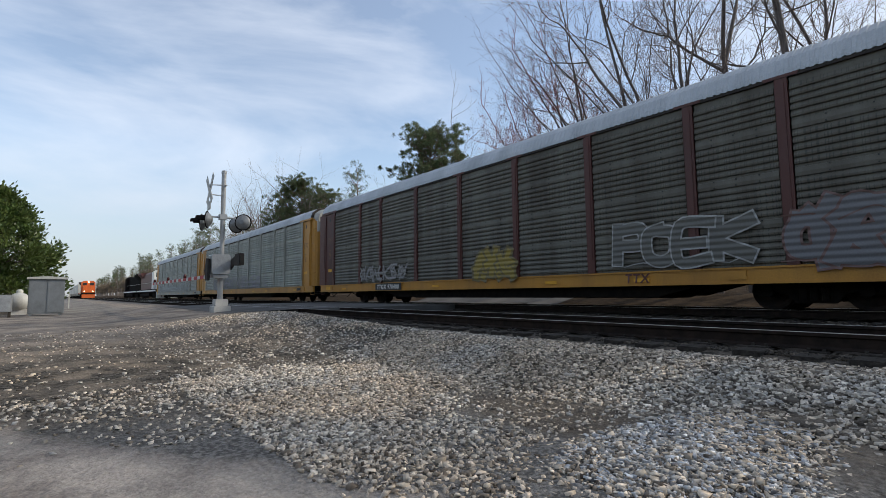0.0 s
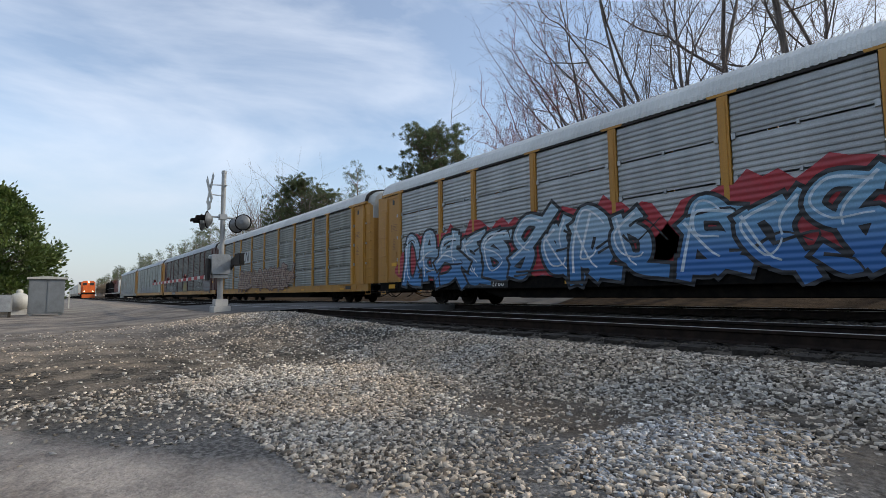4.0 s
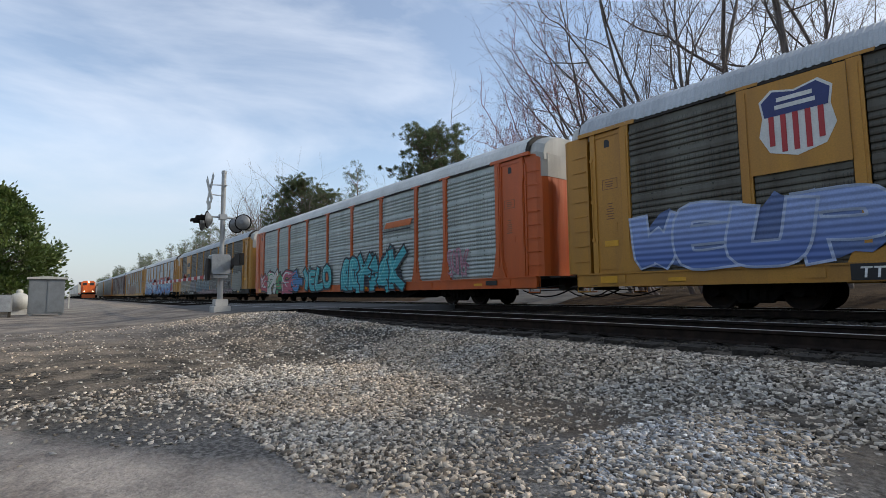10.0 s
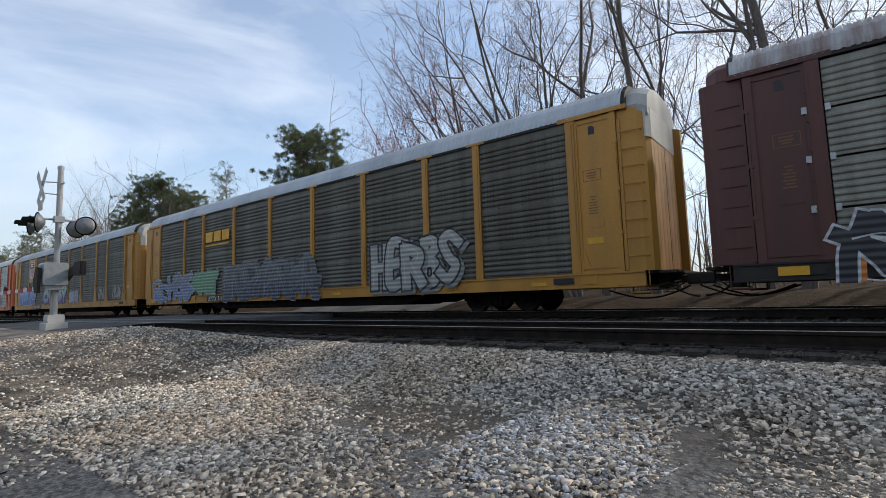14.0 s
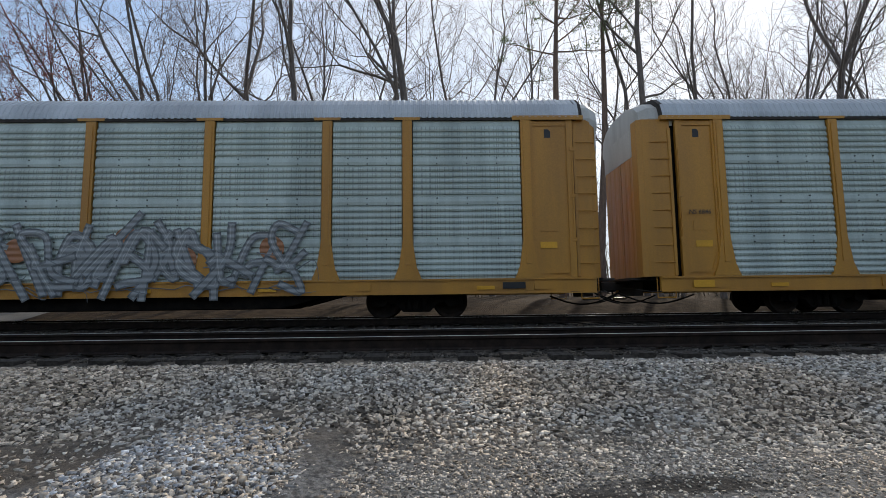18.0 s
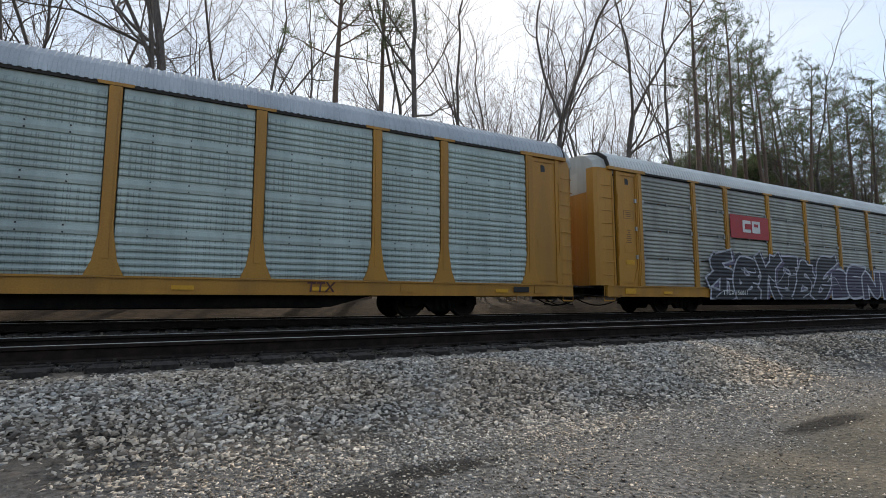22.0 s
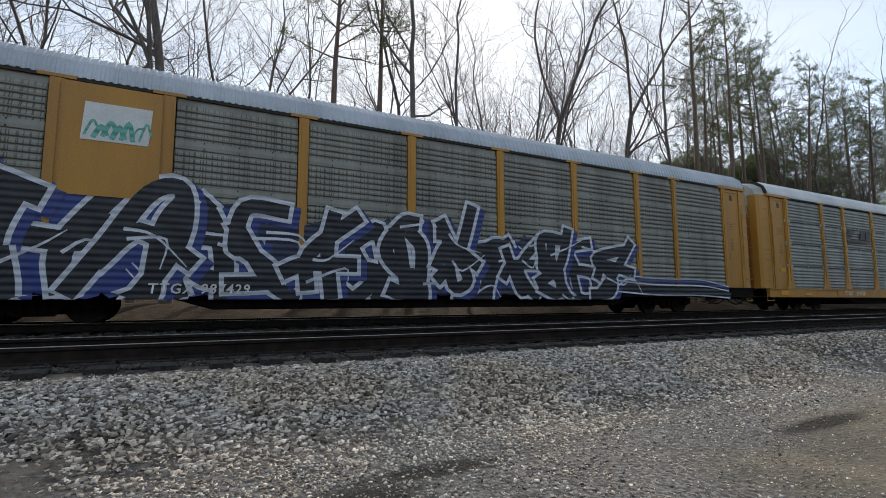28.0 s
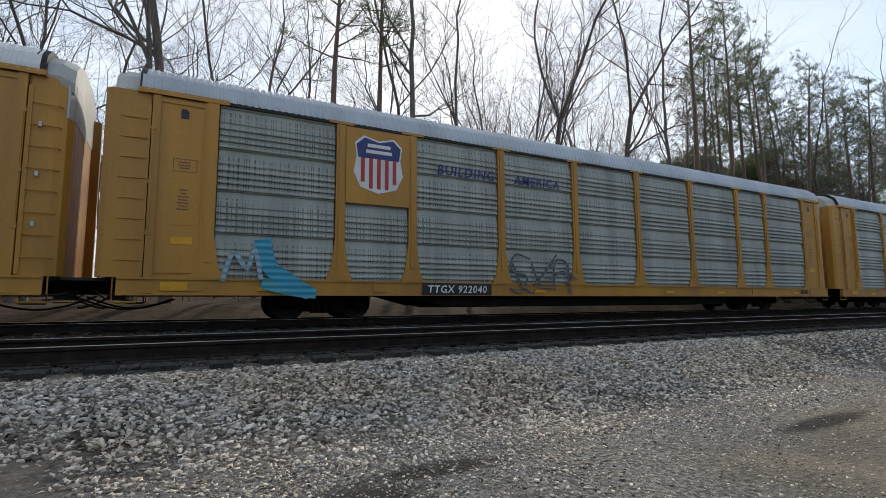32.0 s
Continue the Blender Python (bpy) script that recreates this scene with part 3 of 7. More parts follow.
def side_door_mesh(mat, edge=0.72):
    """The side access door beside the end post; edge is where it stops short of the corner."""
    def make():
        s = Shape()
        s.box(-0.40, edge, -0.02, 0.05, 0, 4.0)
        s.box(-0.38, -0.30, -0.055, -0.02, 0.0, 4.0).box(edge - 0.16, edge, -0.06, -0.02, 0.0, 4.0)
        s.box(-0.30, edge - 0.16, -0.045, -0.02, 3.86, 3.96).box(-0.30, edge - 0.16, -0.045, -0.02, 0.10, 0.16)
        s.box(-0.16, 0.28, -0.032, -0.02, 1.15, 1.38).along_y([(-0.30, 0.16), (-0.12, 0.16), (-0.26, 0.6), (-0.30, 0.6)], -0.04, -0.02)
        for k in range(6):
            s.box(-0.355, -0.325, -0.075, -0.055, 0.35 + 0.6 * k, 0.42 + 0.6 * k)
        s.along_y([(-0.80, 4.0), (1.0, 4.0), (1.0, 4.11), (-0.80, 4.11)], -0.10, 0.03)
        s.box(edge - 0.05, edge - 0.02, -0.085, -0.06, 0.9, 3.3)
        for z in (0.9, 2.0, 3.2):
            s.box(edge - 0.09, edge + 0.02, -0.08, -0.055, z, z + 0.09)
        return s.mesh("side_door", M[mat])
    return kept(("door", mat, edge), make)


def corner_mesh(mat, square=False):
    """The end corner behind the ladder; square ones run straight out to the end, the others round off."""
    def make():
        s = Shape()
        ring = [(13.50, -1.535), (13.54, -1.55), (13.96, -1.50), (14.12, -1.40), (14.2, -1.20), (14.2, -1.02), (13.50, -1.36)]
        if square:
            ring = [(13.50, -1.545), (13.54, -1.56), (14.22, -1.56), (14.34, -1.48), (14.36, -1.20), (14.2, -1.02), (13.50, -1.36)]
        n = len(ring)
        v = [(x, y, SILL_TOP) for x, y in ring] + [(x, y, 5.0) for x, y in ring]
        s.add(v, [(i, (i + 1) % n, (i + 1) % n + n, i + n) for i in range(n)] + [tuple(range(n)), tuple(range(n, 2 * n))])
        return s.mesh("corner_panel", M[mat])
    return kept(("corner", mat, square), make)


def slot_mesh():
    return kept("slot", lambda: Shape().box(13.30, 13.54, -1.42, -1.30, SILL_TOP - 0.1, 5.0).mesh("door_slot", M["black"]))


def end_door_mesh(mat):
    """One leaf of the end doors, with pressed ribs."""
    def make():
        ys = [0.02, 0.10, 0.14, 0.30, 0.34, 0.44, 0.48, 0.64, 0.68, 0.78, 0.82, 0.98, 1.02, 1.05]
        out = [0, 0, 0.006, 0.006, 0, 0, 0.006, 0.006, 0, 0, 0.006, 0.006, 0, 0]
        ring = [(14.2 + d, y) for y, d in zip(ys, out)] + [(14.14, 1.05), (14.14, 0.02)]
        n = len(ring)
        v = [(x, y, SILL_TOP) for x, y in ring] + [(x, y, 4.97) for x, y in ring]
        return Shape().add(v, [(i, (i + 1) % n, (i + 1) % n + n, i + n) for i in range(n)] + [tuple(range(n)), tuple(range(n, 2 * n))]).mesh("end_door", M[mat])
    return kept(("enddoor", mat), make)


def ladder_mesh(mat):
    def make():
        s = Shape()
        s.box(13.50, 13.575, -1.585, -1.54, 1.0, 4.75)
        s.rod((13.58, -1.55, 0.45), (13.58, -1.55, 1.0), 0.014, 6).rod((14.02, -1.52, 0.45), (14.02, -1.52, 0.97), 0.014, 6)
        s.rod((13.58, -1.55, 0.45), (14.02, -1.52, 0.45), 0.02, 6)
        return s.mesh("step", M[mat])
    return kept(("ladder", mat), make)


def rung_mesh(mat):
    return kept(("rung", mat), lambda: Shape().rod((13.56, -1.60, 0), (14.04, -1.56, 0), 0.012, 6).rod((13.56, -1.60, 0), (13.56, -1.54, 0), 0.014, 6).rod((14.04, -1.56, 0), (14.04, -1.44, 0), 0.012, 6).mesh("rung", M[mat]))


def sill_mesh(mat):
    def make():
        s = Shape()
        s.box(-13.95, 13.95, -1.60, -1.50, SILL_LOW, SILL_TOP - 0.004)
        s.box(-13.95, 13.95, -1.635, -1.60, SILL_TOP - 0.045, SILL_TOP - 0.004).box(-13.95, 13.95, -1.62, -1.60, SILL_LOW, SILL_LOW + 0.03)
        for x in (-12.6, -8.2, 8.2, 12.6):
            s.box(x - 0.2, x + 0.2, -1.63, -1.60, SILL_LOW + 0.10, SILL_TOP - 0.08)
        return s.mesh("side_sill", M[mat])
    return kept(("sill", mat), make)


def under_mesh():
    def make():
        s = Shape()
        # black belly and skirts hang lower to include the shadow below the sill
        ring = [(-13.9, 0.88), (13.9, 0.88), (13.9, 0.62), (7.4, 0.62), (6.2, 0.26), (-6.2, 0.26), (-7.4, 0.62), (-13.9, 0.62)]
        for y in (-1.38, 1.30):
            s.along_y([(x, max(z, 0.30)) for x, z in ring], y, y + 0.08)
        s.along_y(ring, -0.35, 0.35)
        for x in range(-12, 13, 2):
            s.box(x - 0.06, x + 0.06, -1.48, 1.48, 0.64, 0.88)
        s.box(-14.15, 14.15, -1.45, 1.45, 0.885, 0.962)
        s.rod((-3.2, -0.9, 0.58), (-1.8, -0.9, 0.58), 0.2, 12).box(1.0, 2.2, -1.1, -0.5, 0.38, 0.62)
        return s.mesh("underframe", M["black"])
    return kept("under", make)


def sideframe_mesh():
    def make():
        s = Shape()
        ring = [(-1.16, 0.34), (-1.12, 0.56), (-0.80, 0.60), (-0.45, 0.70), (0.45, 0.70), (0.80, 0.60), (1.12, 0.56), (1.16, 0.34), (0.92, 0.32), (0.86, 0.44),
                (0.52, 0.36), (0.34, 0.16), (-0.34, 0.16), (-0.52, 0.36), (-0.86, 0.44), (-0.92, 0.32)]
        s.along_y(ring, -0.10, 0.08)
        for x in (-0.87, 0.87):
            s.rod((x, -0.17, 0.42), (x, 0.1, 0.42), 0.13, 12)
        for x in (-0.2, 0.0, 0.2):
            s.rod((x, -0.13, 0.22), (x, -0.13, 0.48), 0.075, 8)
        s.box(-0.3, 0.3, -0.16, 0.0, 0.48, 0.60)
        return s.mesh("side_frame", M["black"])
    return kept("frame", make)


def wheel_mesh():
    return kept("wheel", lambda: Shape().turned([(0.10, -0.09), (0.14, -0.03), (0.34, -0.02), (0.40, -0.06), (0.42, -0.065), (0.425, 0.03), (0.455, 0.045), (0.455, 0.07), (0.36, 0.07), (0.30, 0.03), (0.12, 0.05)], "y", 24).mesh("wheel", M["wheel"], smooth=False))


def coupler_mesh():
    def make():
        s = Shape()
        s.box(13.9, 14.72, -0.09, 0.09, 0.66, 0.84).box(14.55, 14.86, -0.17, 0.15, 0.62, 0.90, 0.04)
        s.box(14.15, 14.55, -1.2, 1.2, 0.90, 0.96).box(13.95, 14.2, -0.5, 0.5, 0.5, 0.9)
        s.rod((13.95, -1.45, 0.50), (14.35, -0.7, 0.52), 0.018, 6).rod((14.35, -0.7, 0.52), (14.5, -0.25, 0.66), 0.018, 6)
        s.rod((13.62, -1.52, 0.62), (13.62, -1.52, 0.42), 0.014, 6).rod((14.02, -1.52, 0.62), (14.02, -1.52, 0.42), 0.014, 6).rod((13.62, -1.52, 0.42), (14.02, -1.52, 0.42), 0.018, 6)
        pts = [(14.2 + 0.69 * a, -0.55, 0.62 - 0.30 * math.sin(a * 1.5708)) for a in (0, 0.15, 0.35, 0.6, 0.85, 1.0)]
        for a, b in zip(pts, pts[1:]):
            s.rod(a, b, 0.025, 6)
        return s.mesh("coupler", M["dark"])
    return kept("coupler", make)


def hose_mesh():
    """The brake pipe that sags from the sill to the coupling."""
    def make():
        s = Shape()
        for y, x0, low in ((-1.1, 12.9, 0.27),):
            pts = [(x0 + (14.75 - x0) * a, y + 0.3 * a, 0.52 - (0.52 - low) * math.sin(a * math.pi) + 0.06 * a) for a in [i / 9 for i in range(10)]]
            for a, b in zip(pts, pts[1:]):
                s.rod(a, b, 0.022, 6)
        return s.mesh("brake_hose", M["black"])
    return kept("hose", make)


def lever_mesh():
    """The cut lever at the car's corner."""
    def make():
        s = Shape()
        s.rod((13.3, -1.60, 0.62), (14.2, -1.58, 0.60), 0.013, 6).rod((14.2, -1.58, 0.60), (14.45, -0.4, 0.72), 0.013, 6)
        return s.mesh("cut_lever", M["dark"])
    return kept("lever", make)


def text_mesh(words, size, mat, spacing=1.0):
    cu = bpy.data.curves.new("lettering", "FONT")
    cu.body, cu.size, cu.space_character = words, size, spacing
    cu.resolution_u, cu.shear = 2, 0.12
    cu.offset = size * 0.018
    ob = bpy.data.objects.new("lettering", cu)
    me = bpy.data.meshes.new_from_object(ob)
    bpy.data.objects.remove(ob)
    xs = [v.co.x for v in me.vertices]
    mid = (min(xs) + max(xs)) / 2
    me.transform(Matrix.Translation((-mid, 0, 0)))
    me.transform(Matrix.Rotation(radians(90), 4, "X"))
    me.materials.clear()
    me.materials.append(mat)
    return me


SIDE = -HALF_CAR - 0.05                  # just proud of the corrugation
SILL_FACE = -HALF_CAR - 0.042


def plate(car, x0, x1, z0, z1, mat, name="panel", depth=0.02, proud=0.0, lean=0.0, label=""):
    s = Shape().along_y([(x0, z0), (x1, z0), (x1 + lean, z1), (x0 + lean, z1)], SIDE - proud - depth, SIDE - proud)
    return part(name, s.mesh(name, M[mat]), car, label=label)


def words(car, text, x, z, size, mat="ink_white", y=SILL_FACE, name="lettering", spacing=1.0):
    return part(name, text_mesh(text, size, M[mat], spacing), car, (x, y - 0.006, z))


# ---- spray-painted pieces: interlocking ribbons of paint that spell nothing ----
FLOURISHES = [
    [(0.0, 0.05), (0.06, 0.55), (0.30, 1.0), (0.72, 0.92), (0.88, 0.45), (0.80, 0.0)],
    [(0.95, 0.95), (0.35, 0.98), (0.10, 0.66), (0.42, 0.48), (0.85, 0.40), (0.62, 0.04), (0.05, 0.10)],
    [(0.12, 1.02), (0.30, 0.60), (0.22, 0.0)],
    [(0.85, 1.0), (0.62, 0.55), (0.95, 0.0)],
    [(-0.10, 0.40), (0.45, 0.58), (1.15, 0.46)],
    [(0.10, 0.25), (0.60, 0.62), (1.20, 1.08)],
    [(0.05, 0.80), (0.50, 0.20), (1.10, 0.05)],
    [(0.50, 0.90), (0.16, 0.62), (0.30, 0.22), (0.72, 0.24), (0.80, 0.62), (0.45, 0.80)],
]


# strokes of the letters on a grid of 4 by 6
LETTERS = {"A": "00 26 40|12 32", "B": "00 06|06 26 35 24 03|03 33 41 30 00", "C": "45 26 05 01 20 41", "D": "00 06|06 36 43 30 00", "E": "46 06 00 40|03 33", "F": "00 06 46|03 33",
           "H": "00 06|40 46|03 43", "I": "20 26", "K": "00 06|46 03 40", "L": "06 00 40", "M": "00 06 22 46 40", "N": "00 06 40 46", "O": "26 05 01 20 41 45 26",
           "P": "00 06|06 46 43 03", "R": "00 06|06 45 33 03|23 40", "S": "45 26 05 23 42 20 01", "T": "06 46|26 20", "U": "06 01 20 41 46", "W": "06 10 24 30 46", "X": "00 46|06 40", "Y": "06 23 46|23 20"}


def smooth_line(pts, steps=5):
    p = [pts[0]] + list(pts) + [pts[-1]]
    out = []
    for i in range(1, len(p) - 2):
        for k in range(steps):
            t = k / steps
            out.append(tuple(0.5 * (2 * p[i][c] + (p[i + 1][c] - p[i - 1][c]) * t + (2 * p[i - 1][c] - 5 * p[i][c] + 4 * p[i + 1][c] - p[i + 2][c]) * t * t
                                    + (3 * p[i][c] - p[i - 1][c] - 3 * p[i + 1][c] + p[i + 2][c]) * t ** 3) for c in (0, 1)))
    return out + [tuple(pts[-1])]


def ribbon(v, f, pts, width, y, taper=0.0):
    k, n = len(v), len(pts)
    for i, (x, z) in enumerate(pts):
        a, b = pts[max(i - 1, 0)], pts[min(i + 1, n - 1)]
        dx, dz = b[0] - a[0], b[1] - a[1]
        d = math.hypot(dx, dz) or 1.0
        w = width / 2 * (1 - taper * i / n)
        ex = 0.0 if 0 < i < n - 1 else (w if i else -w)
        x, z, yy = x + ex * dx / d, max(z + ex * dz / d, 0.5), y - i * 0.00003
        v += [(x - dz / d * w, yy, max(z + dx / d * w, 0.5)), (x + dz / d * w, yy, max(z - dx / d * w, 0.5))]
    f += [(k + 2 * i, k + 2 * i + 1, k + 2 * i + 3, k + 2 * i + 2) for i in range(n - 1)]


def blob(v, f, centre, r, y):
    """A round end of a sprayed stroke."""
    k = len(v)
    v += [(centre[0] + r * math.cos(a * 0.6283), y, max(centre[1] + r * math.sin(a * 0.6283), 0.5)) for a in range(10)]
    f.append(tuple(range(k, k + 10)))


def painted(name, layers, mats, parent, label=""):
    v, f, slot = [], [], []
    for j, (lv, lf) in enumerate(layers):
        k = len(v)
        v += lv
        f += [tuple(i + k for i in q) for q in lf]
        slot += [j] * len(lf)
    me = bpy.data.meshes.new(name)
    me.from_pydata(v, [], f)
    for m in mats:
        me.materials.append(m)
    me.polygons.foreach_set("material_index", slot)
    return part(name, me, parent, label=label)


def graffiti(car, x0, x1, z0, z1, count, fill, line, back=None, seed=0, thick=0.24, shine=None, wild=0.12, edge=0.09, label="", text="", low=None, drop=None, cloud=0.0, gap=0.0):
    """A spray-painted piece, one part a letter: all strokes of a letter share one outline.
    text spells letters by LETTERS; without it the letters are flourishes that spell nothing. back: a cloud behind, drop: a cast edge, cloud: how far the cloud reaches out."""
    rnd = random.Random(seed)
    count = len(text) or count
    h, w = z1 - z0, (x1 - x0) / count
    mats = [spray(line), spray(fill, low, z0, z1), spray(shine or fill), spray(drop or line)]
    y = SIDE - 0.004
    n = max(12, int((x1 - x0) * 4))
    c0, c1 = x0 - cloud, x1 + cloud
    top = [(c0 + (c1 - c0) * i / n, z1 + cloud * 0.5 + h * (0.07 * math.sin(i * 1.3 + seed) + rnd.uniform(-0.12, 0.10))) for i in range(n + 1)]
    low_line = [(x, z0 + h * rnd.uniform(-0.04, 0.08)) for x, _ in top]
    if back:
        v, f = [], []
        for i, ((xa, za), (xb, zb)) in enumerate(zip(top, low_line)):
            full = min(1.0, 7 * min(i, n - i) / n + rnd.uniform(0.0, 0.18)) ** 0.6
            za, zb = zb + (za - zb) * (0.12 + 0.88 * full), zb + 0.25 * h * (1 - full)
            v += [(xa, y, za), (xb, y, max(zb, 0.52))]
        f = [(2 * i, 2 * i + 1, 2 * i + 3, 2 * i + 2) for i in range(n)]
        piece = painted("graffiti", [(v, f)], [spray(back)], car, label)
    else:
        lv, lf = [], []
        ribbon(lv, lf, [(x, z + 0.02) for x, z in low_line], edge * 0.6, y)
        piece = painted("graffiti", [(lv, lf)], [mats[0]], car, label)
    for i in range(count):
        layers = [([], []) for _ in range(4)]
        lean, grow, sink = rnd.uniform(-wild, wild), rnd.uniform(0.92, 1.10), rnd.uniform(-0.05, 0.05)
        if text:
            if text[i] == " ":
                continue
            strokes = [[(int(q[0]) / 4, int(q[1]) / 6) for q in path.split()] for path in LETTERS[text[i]].split("|")]
            strokes = [[(a * 0.86 + 0.05, b) for a, b in path] for path in strokes]
        else:
            strokes = rnd.sample(FLOURISHES, rnd.choice((2, 3, 3)))
        t = thick * rnd.uniform(0.85, 1.1)
        inset = min(0.3, t / 2 / h) if text else 0.0
        depth = y - 0.004 - 0.010 * (i % 3)
        for j, stroke in enumerate(strokes):
            jit = (0.03 + wild * 0.12) if text else (0.07 + wild * 0.4)
            pts = [(x0 + w * (i + gap + (0.04 + (1 - 2 * gap) * 0.92 * (a + rnd.uniform(-1, 1) * jit))) + lean * h * (b - 0.5), z0 + h * ((inset + b * (1 - 2 * inset) + rnd.uniform(-1, 1) * jit * 0.6) * grow + sink)) for a, b in stroke]
            ends = (pts[0], pts[-1])
            pts = smooth_line(pts, 5)
            ribbon(*layers[0], pts, t + edge * 2, depth - 0.0004 * j)
            ribbon(*layers[1], pts, t, depth - 0.0034 - 0.0004 * j)
            for p in ends:
                blob(*layers[0], p, t / 2 + edge, depth - 0.0004 * j - 0.0002)
                blob(*layers[1], p, t / 2, depth - 0.0034 - 0.0004 * j - 0.0002)
            if drop:
                ribbon(*layers[3], [(x + edge * 1.6, z - edge * 1.2) for x, z in pts], t + edge * 2, depth + 0.0016 - 0.0002 * j)
            if shine:
                ribbon(*layers[2], [(x - t * 0.16, z + t * 0.18) for x, z in pts][: len(pts) * 2 // 3], t * 0.22, depth - 0.0064 - 0.0003 * j, 0.5)
        if not text:
            for _ in range(2):
                a = (x0 + w * (i + rnd.random()), z0 + h * rnd.uniform(0.0, 1.0))
                pts = smooth_line([a, (a[0] + rnd.uniform(0.2, 0.8) * w, a[1] + rnd.uniform(-0.2, 0.2) * h), (a[0] + w * rnd.uniform(0.4, 1.1), a[1] + rnd.uniform(-0.35, 0.35) * h)], 4)
                ribbon(*layers[0], pts, edge * 0.8, depth - 0.0056, 0.8)
        tagged(painted("letter" if text else "flourish", layers, mats, piece), kind="stuff")


def truck(car, x):
    t = part("truck", Shape().box(-0.2, 0.2, -1.1, 1.1, 0.30, 0.62, 0.05).mesh("bolster", M["black"]) if "bolster" not in KEEP else KEEP["bolster"], car, (x, 0, 0))
    KEEP["bolster"] = t.data
    for s in (-1, 1):
        part("side_frame", sideframe_mesh(), t, (0, s * 1.0, 0), 0 if s < 0 else math.pi)
        for w in (-0.87, 0.87):
            part("wheel", wheel_mesh(), t, (w, s * 0.75, 0.425), 0 if s < 0 else math.pi)
    for w in (-0.87, 0.87):
        part("axle", kept("axle", lambda: Shape().rod((0, -0.75, 0), (0, 0.75, 0), 0.08, 10).mesh("axle", M["wheel"])), t, (w, 0, 0.425))


def autorack(k, label, side="plaid", sheet="silver", paint="yellow", roof="roof", post="flare", sill=None, roof_end="white", number="", at=-5.9, post_paint=None, door=None, ends=None):
    """A covered car carrier: underframe on two trucks, sheeted sides between posts, end doors and a ribbed roof."""
    car = tagged(new("autorack_car"), label, "freight car", "cars of the train")
    car["slot"] = k
    part("underframe", under_mesh(), car)
    part("roof", roof_mesh(roof), car)
    pp, dd = post_paint or paint, door or paint
    slotted = k in (5, 8, 9, 10, 11)
    for turn in (0.0, math.pi):
        part("side_sill", sill_mesh(sill or paint), car, turn=turn)
        c, s = math.cos(turn), math.sin(turn)

        def put(name, me, x, y, z):
            return part(name, me, car, (x * c - y * s, x * s + y * c, z), turn)

        for a, b in zip(POSTS, POSTS[1:]):
            w = b - a - 0.29
            if side == "slot":
                for r in range(4):
                    put("side_panel", sheet_mesh("slot", w, sheet), (a + b) / 2, -HALF_CAR + 0.03, SILL_TOP + 0.01 + r * 1.0)
            else:
                put("side_panel", sheet_mesh(side, w, sheet), (a + b) / 2, -HALF_CAR + 0.03, SILL_TOP)
        for x in POSTS:
            put("post", post_mesh(post, pp), x, -HALF_CAR + 0.04, SILL_TOP)
            if side == "slot":
                tagged(put("bracket", kept("bracket", bracket_mesh), x, -HALF_CAR, SILL_TOP), kind="stuff")
        # dark, not body paint: the shadow line below the roof is in its colour
        put("top_chord", kept(("chord", paint), lambda: Shape().box(-13.6, 13.6, -0.03, 0.05, EAVE, EAVE + 0.07).mesh("top_chord", M["dark"])), 0, -HALF_CAR, 0)
        for sx in (-1, 1):
            me = side_door_mesh(dd, 0.62 if sx < 0 and slotted else 0.72)
            d = put("side_door", me, sx * 12.76, -HALF_CAR + 0.05, SILL_TOP)
            put("peep_hole", kept("peep", lambda: Shape().along_y([(-0.08, 0), (0.08, 0), (0.08, 0.16), (0.03, 0.22), (-0.08, 0.22)], -0.005, 0.0).mesh("peep_hole", M["ink_black"])), sx * 12.85, -HALF_CAR + 0.028, SILL_TOP + 3.55)
            if sx < 0:
                d.scale.x = -1
            if turn == 0.0:
                if k not in (8, 9, 10):
                    tagged(put("door_notice", kept("notice", notice_mesh), sx * 12.80, -HALF_CAR + 0.028, SILL_TOP), kind="stuff")
                if k % 3 != 1:
                    put("caution_plate", kept("caution", lambda: Shape().box(-0.21, 0.21, -0.012, 0, 0.80, 0.96).mesh("caution_plate", M["ink_yellow"])), sx * 12.80, -HALF_CAR + 0.026, 0.9)
        put("corner_panel", corner_mesh(dd), 0, 0, 0)
        put("step", ladder_mesh(dd), 0, 0, 0)
        for i in range(8):
            put("rung", rung_mesh(dd), 0, 0, 1.32 + 0.44 * i)
            put("rung", rung_mesh(dd), 0, 0, 1.32 + 0.44 * i).scale.x = -1
        cm = put("corner_panel", corner_mesh(dd, True), 0, 0, 0)
        cm.scale.x = -1
        lm = put("step", ladder_mesh(dd), 0, 0, 0)
        lm.scale.x = -1
        if slotted:
            put("door_slot", slot_mesh(), 0, 0, 0)
            put("door_slot", slot_mesh(), 0, 0, 0).scale.x = -1
        put("end_door", end_door_mesh(ends or dd), 0, 0, 0)
        put("end_door", end_door_mesh(ends or dd), 0, 0, 0).scale.y = -1
        if roof_end == "white" and dd != "white":
            put("upper_door", kept("upper", upper_mesh), 0, 0, 0)
        put("roof_end", roof_end_mesh(roof_end), 0, 0, 0)
        if dd != "white":
            put("roof_lip", roof_lip_mesh(), 0, 0, 0)
        put("coupler", coupler_mesh(), 0, 0, 0)
        put("brake_hose", hose_mesh(), 0, 0, 0)
        put("cut_lever", lever_mesh(), 0, 0, 0)
        if turn == 0.0:
            put("brake_hose", hose_mesh(), 0, 0, 0).scale.x = -1
            put("cut_lever", lever_mesh(), 0, 0, 0).scale.x = -1
        truck(car, c * 9.49)
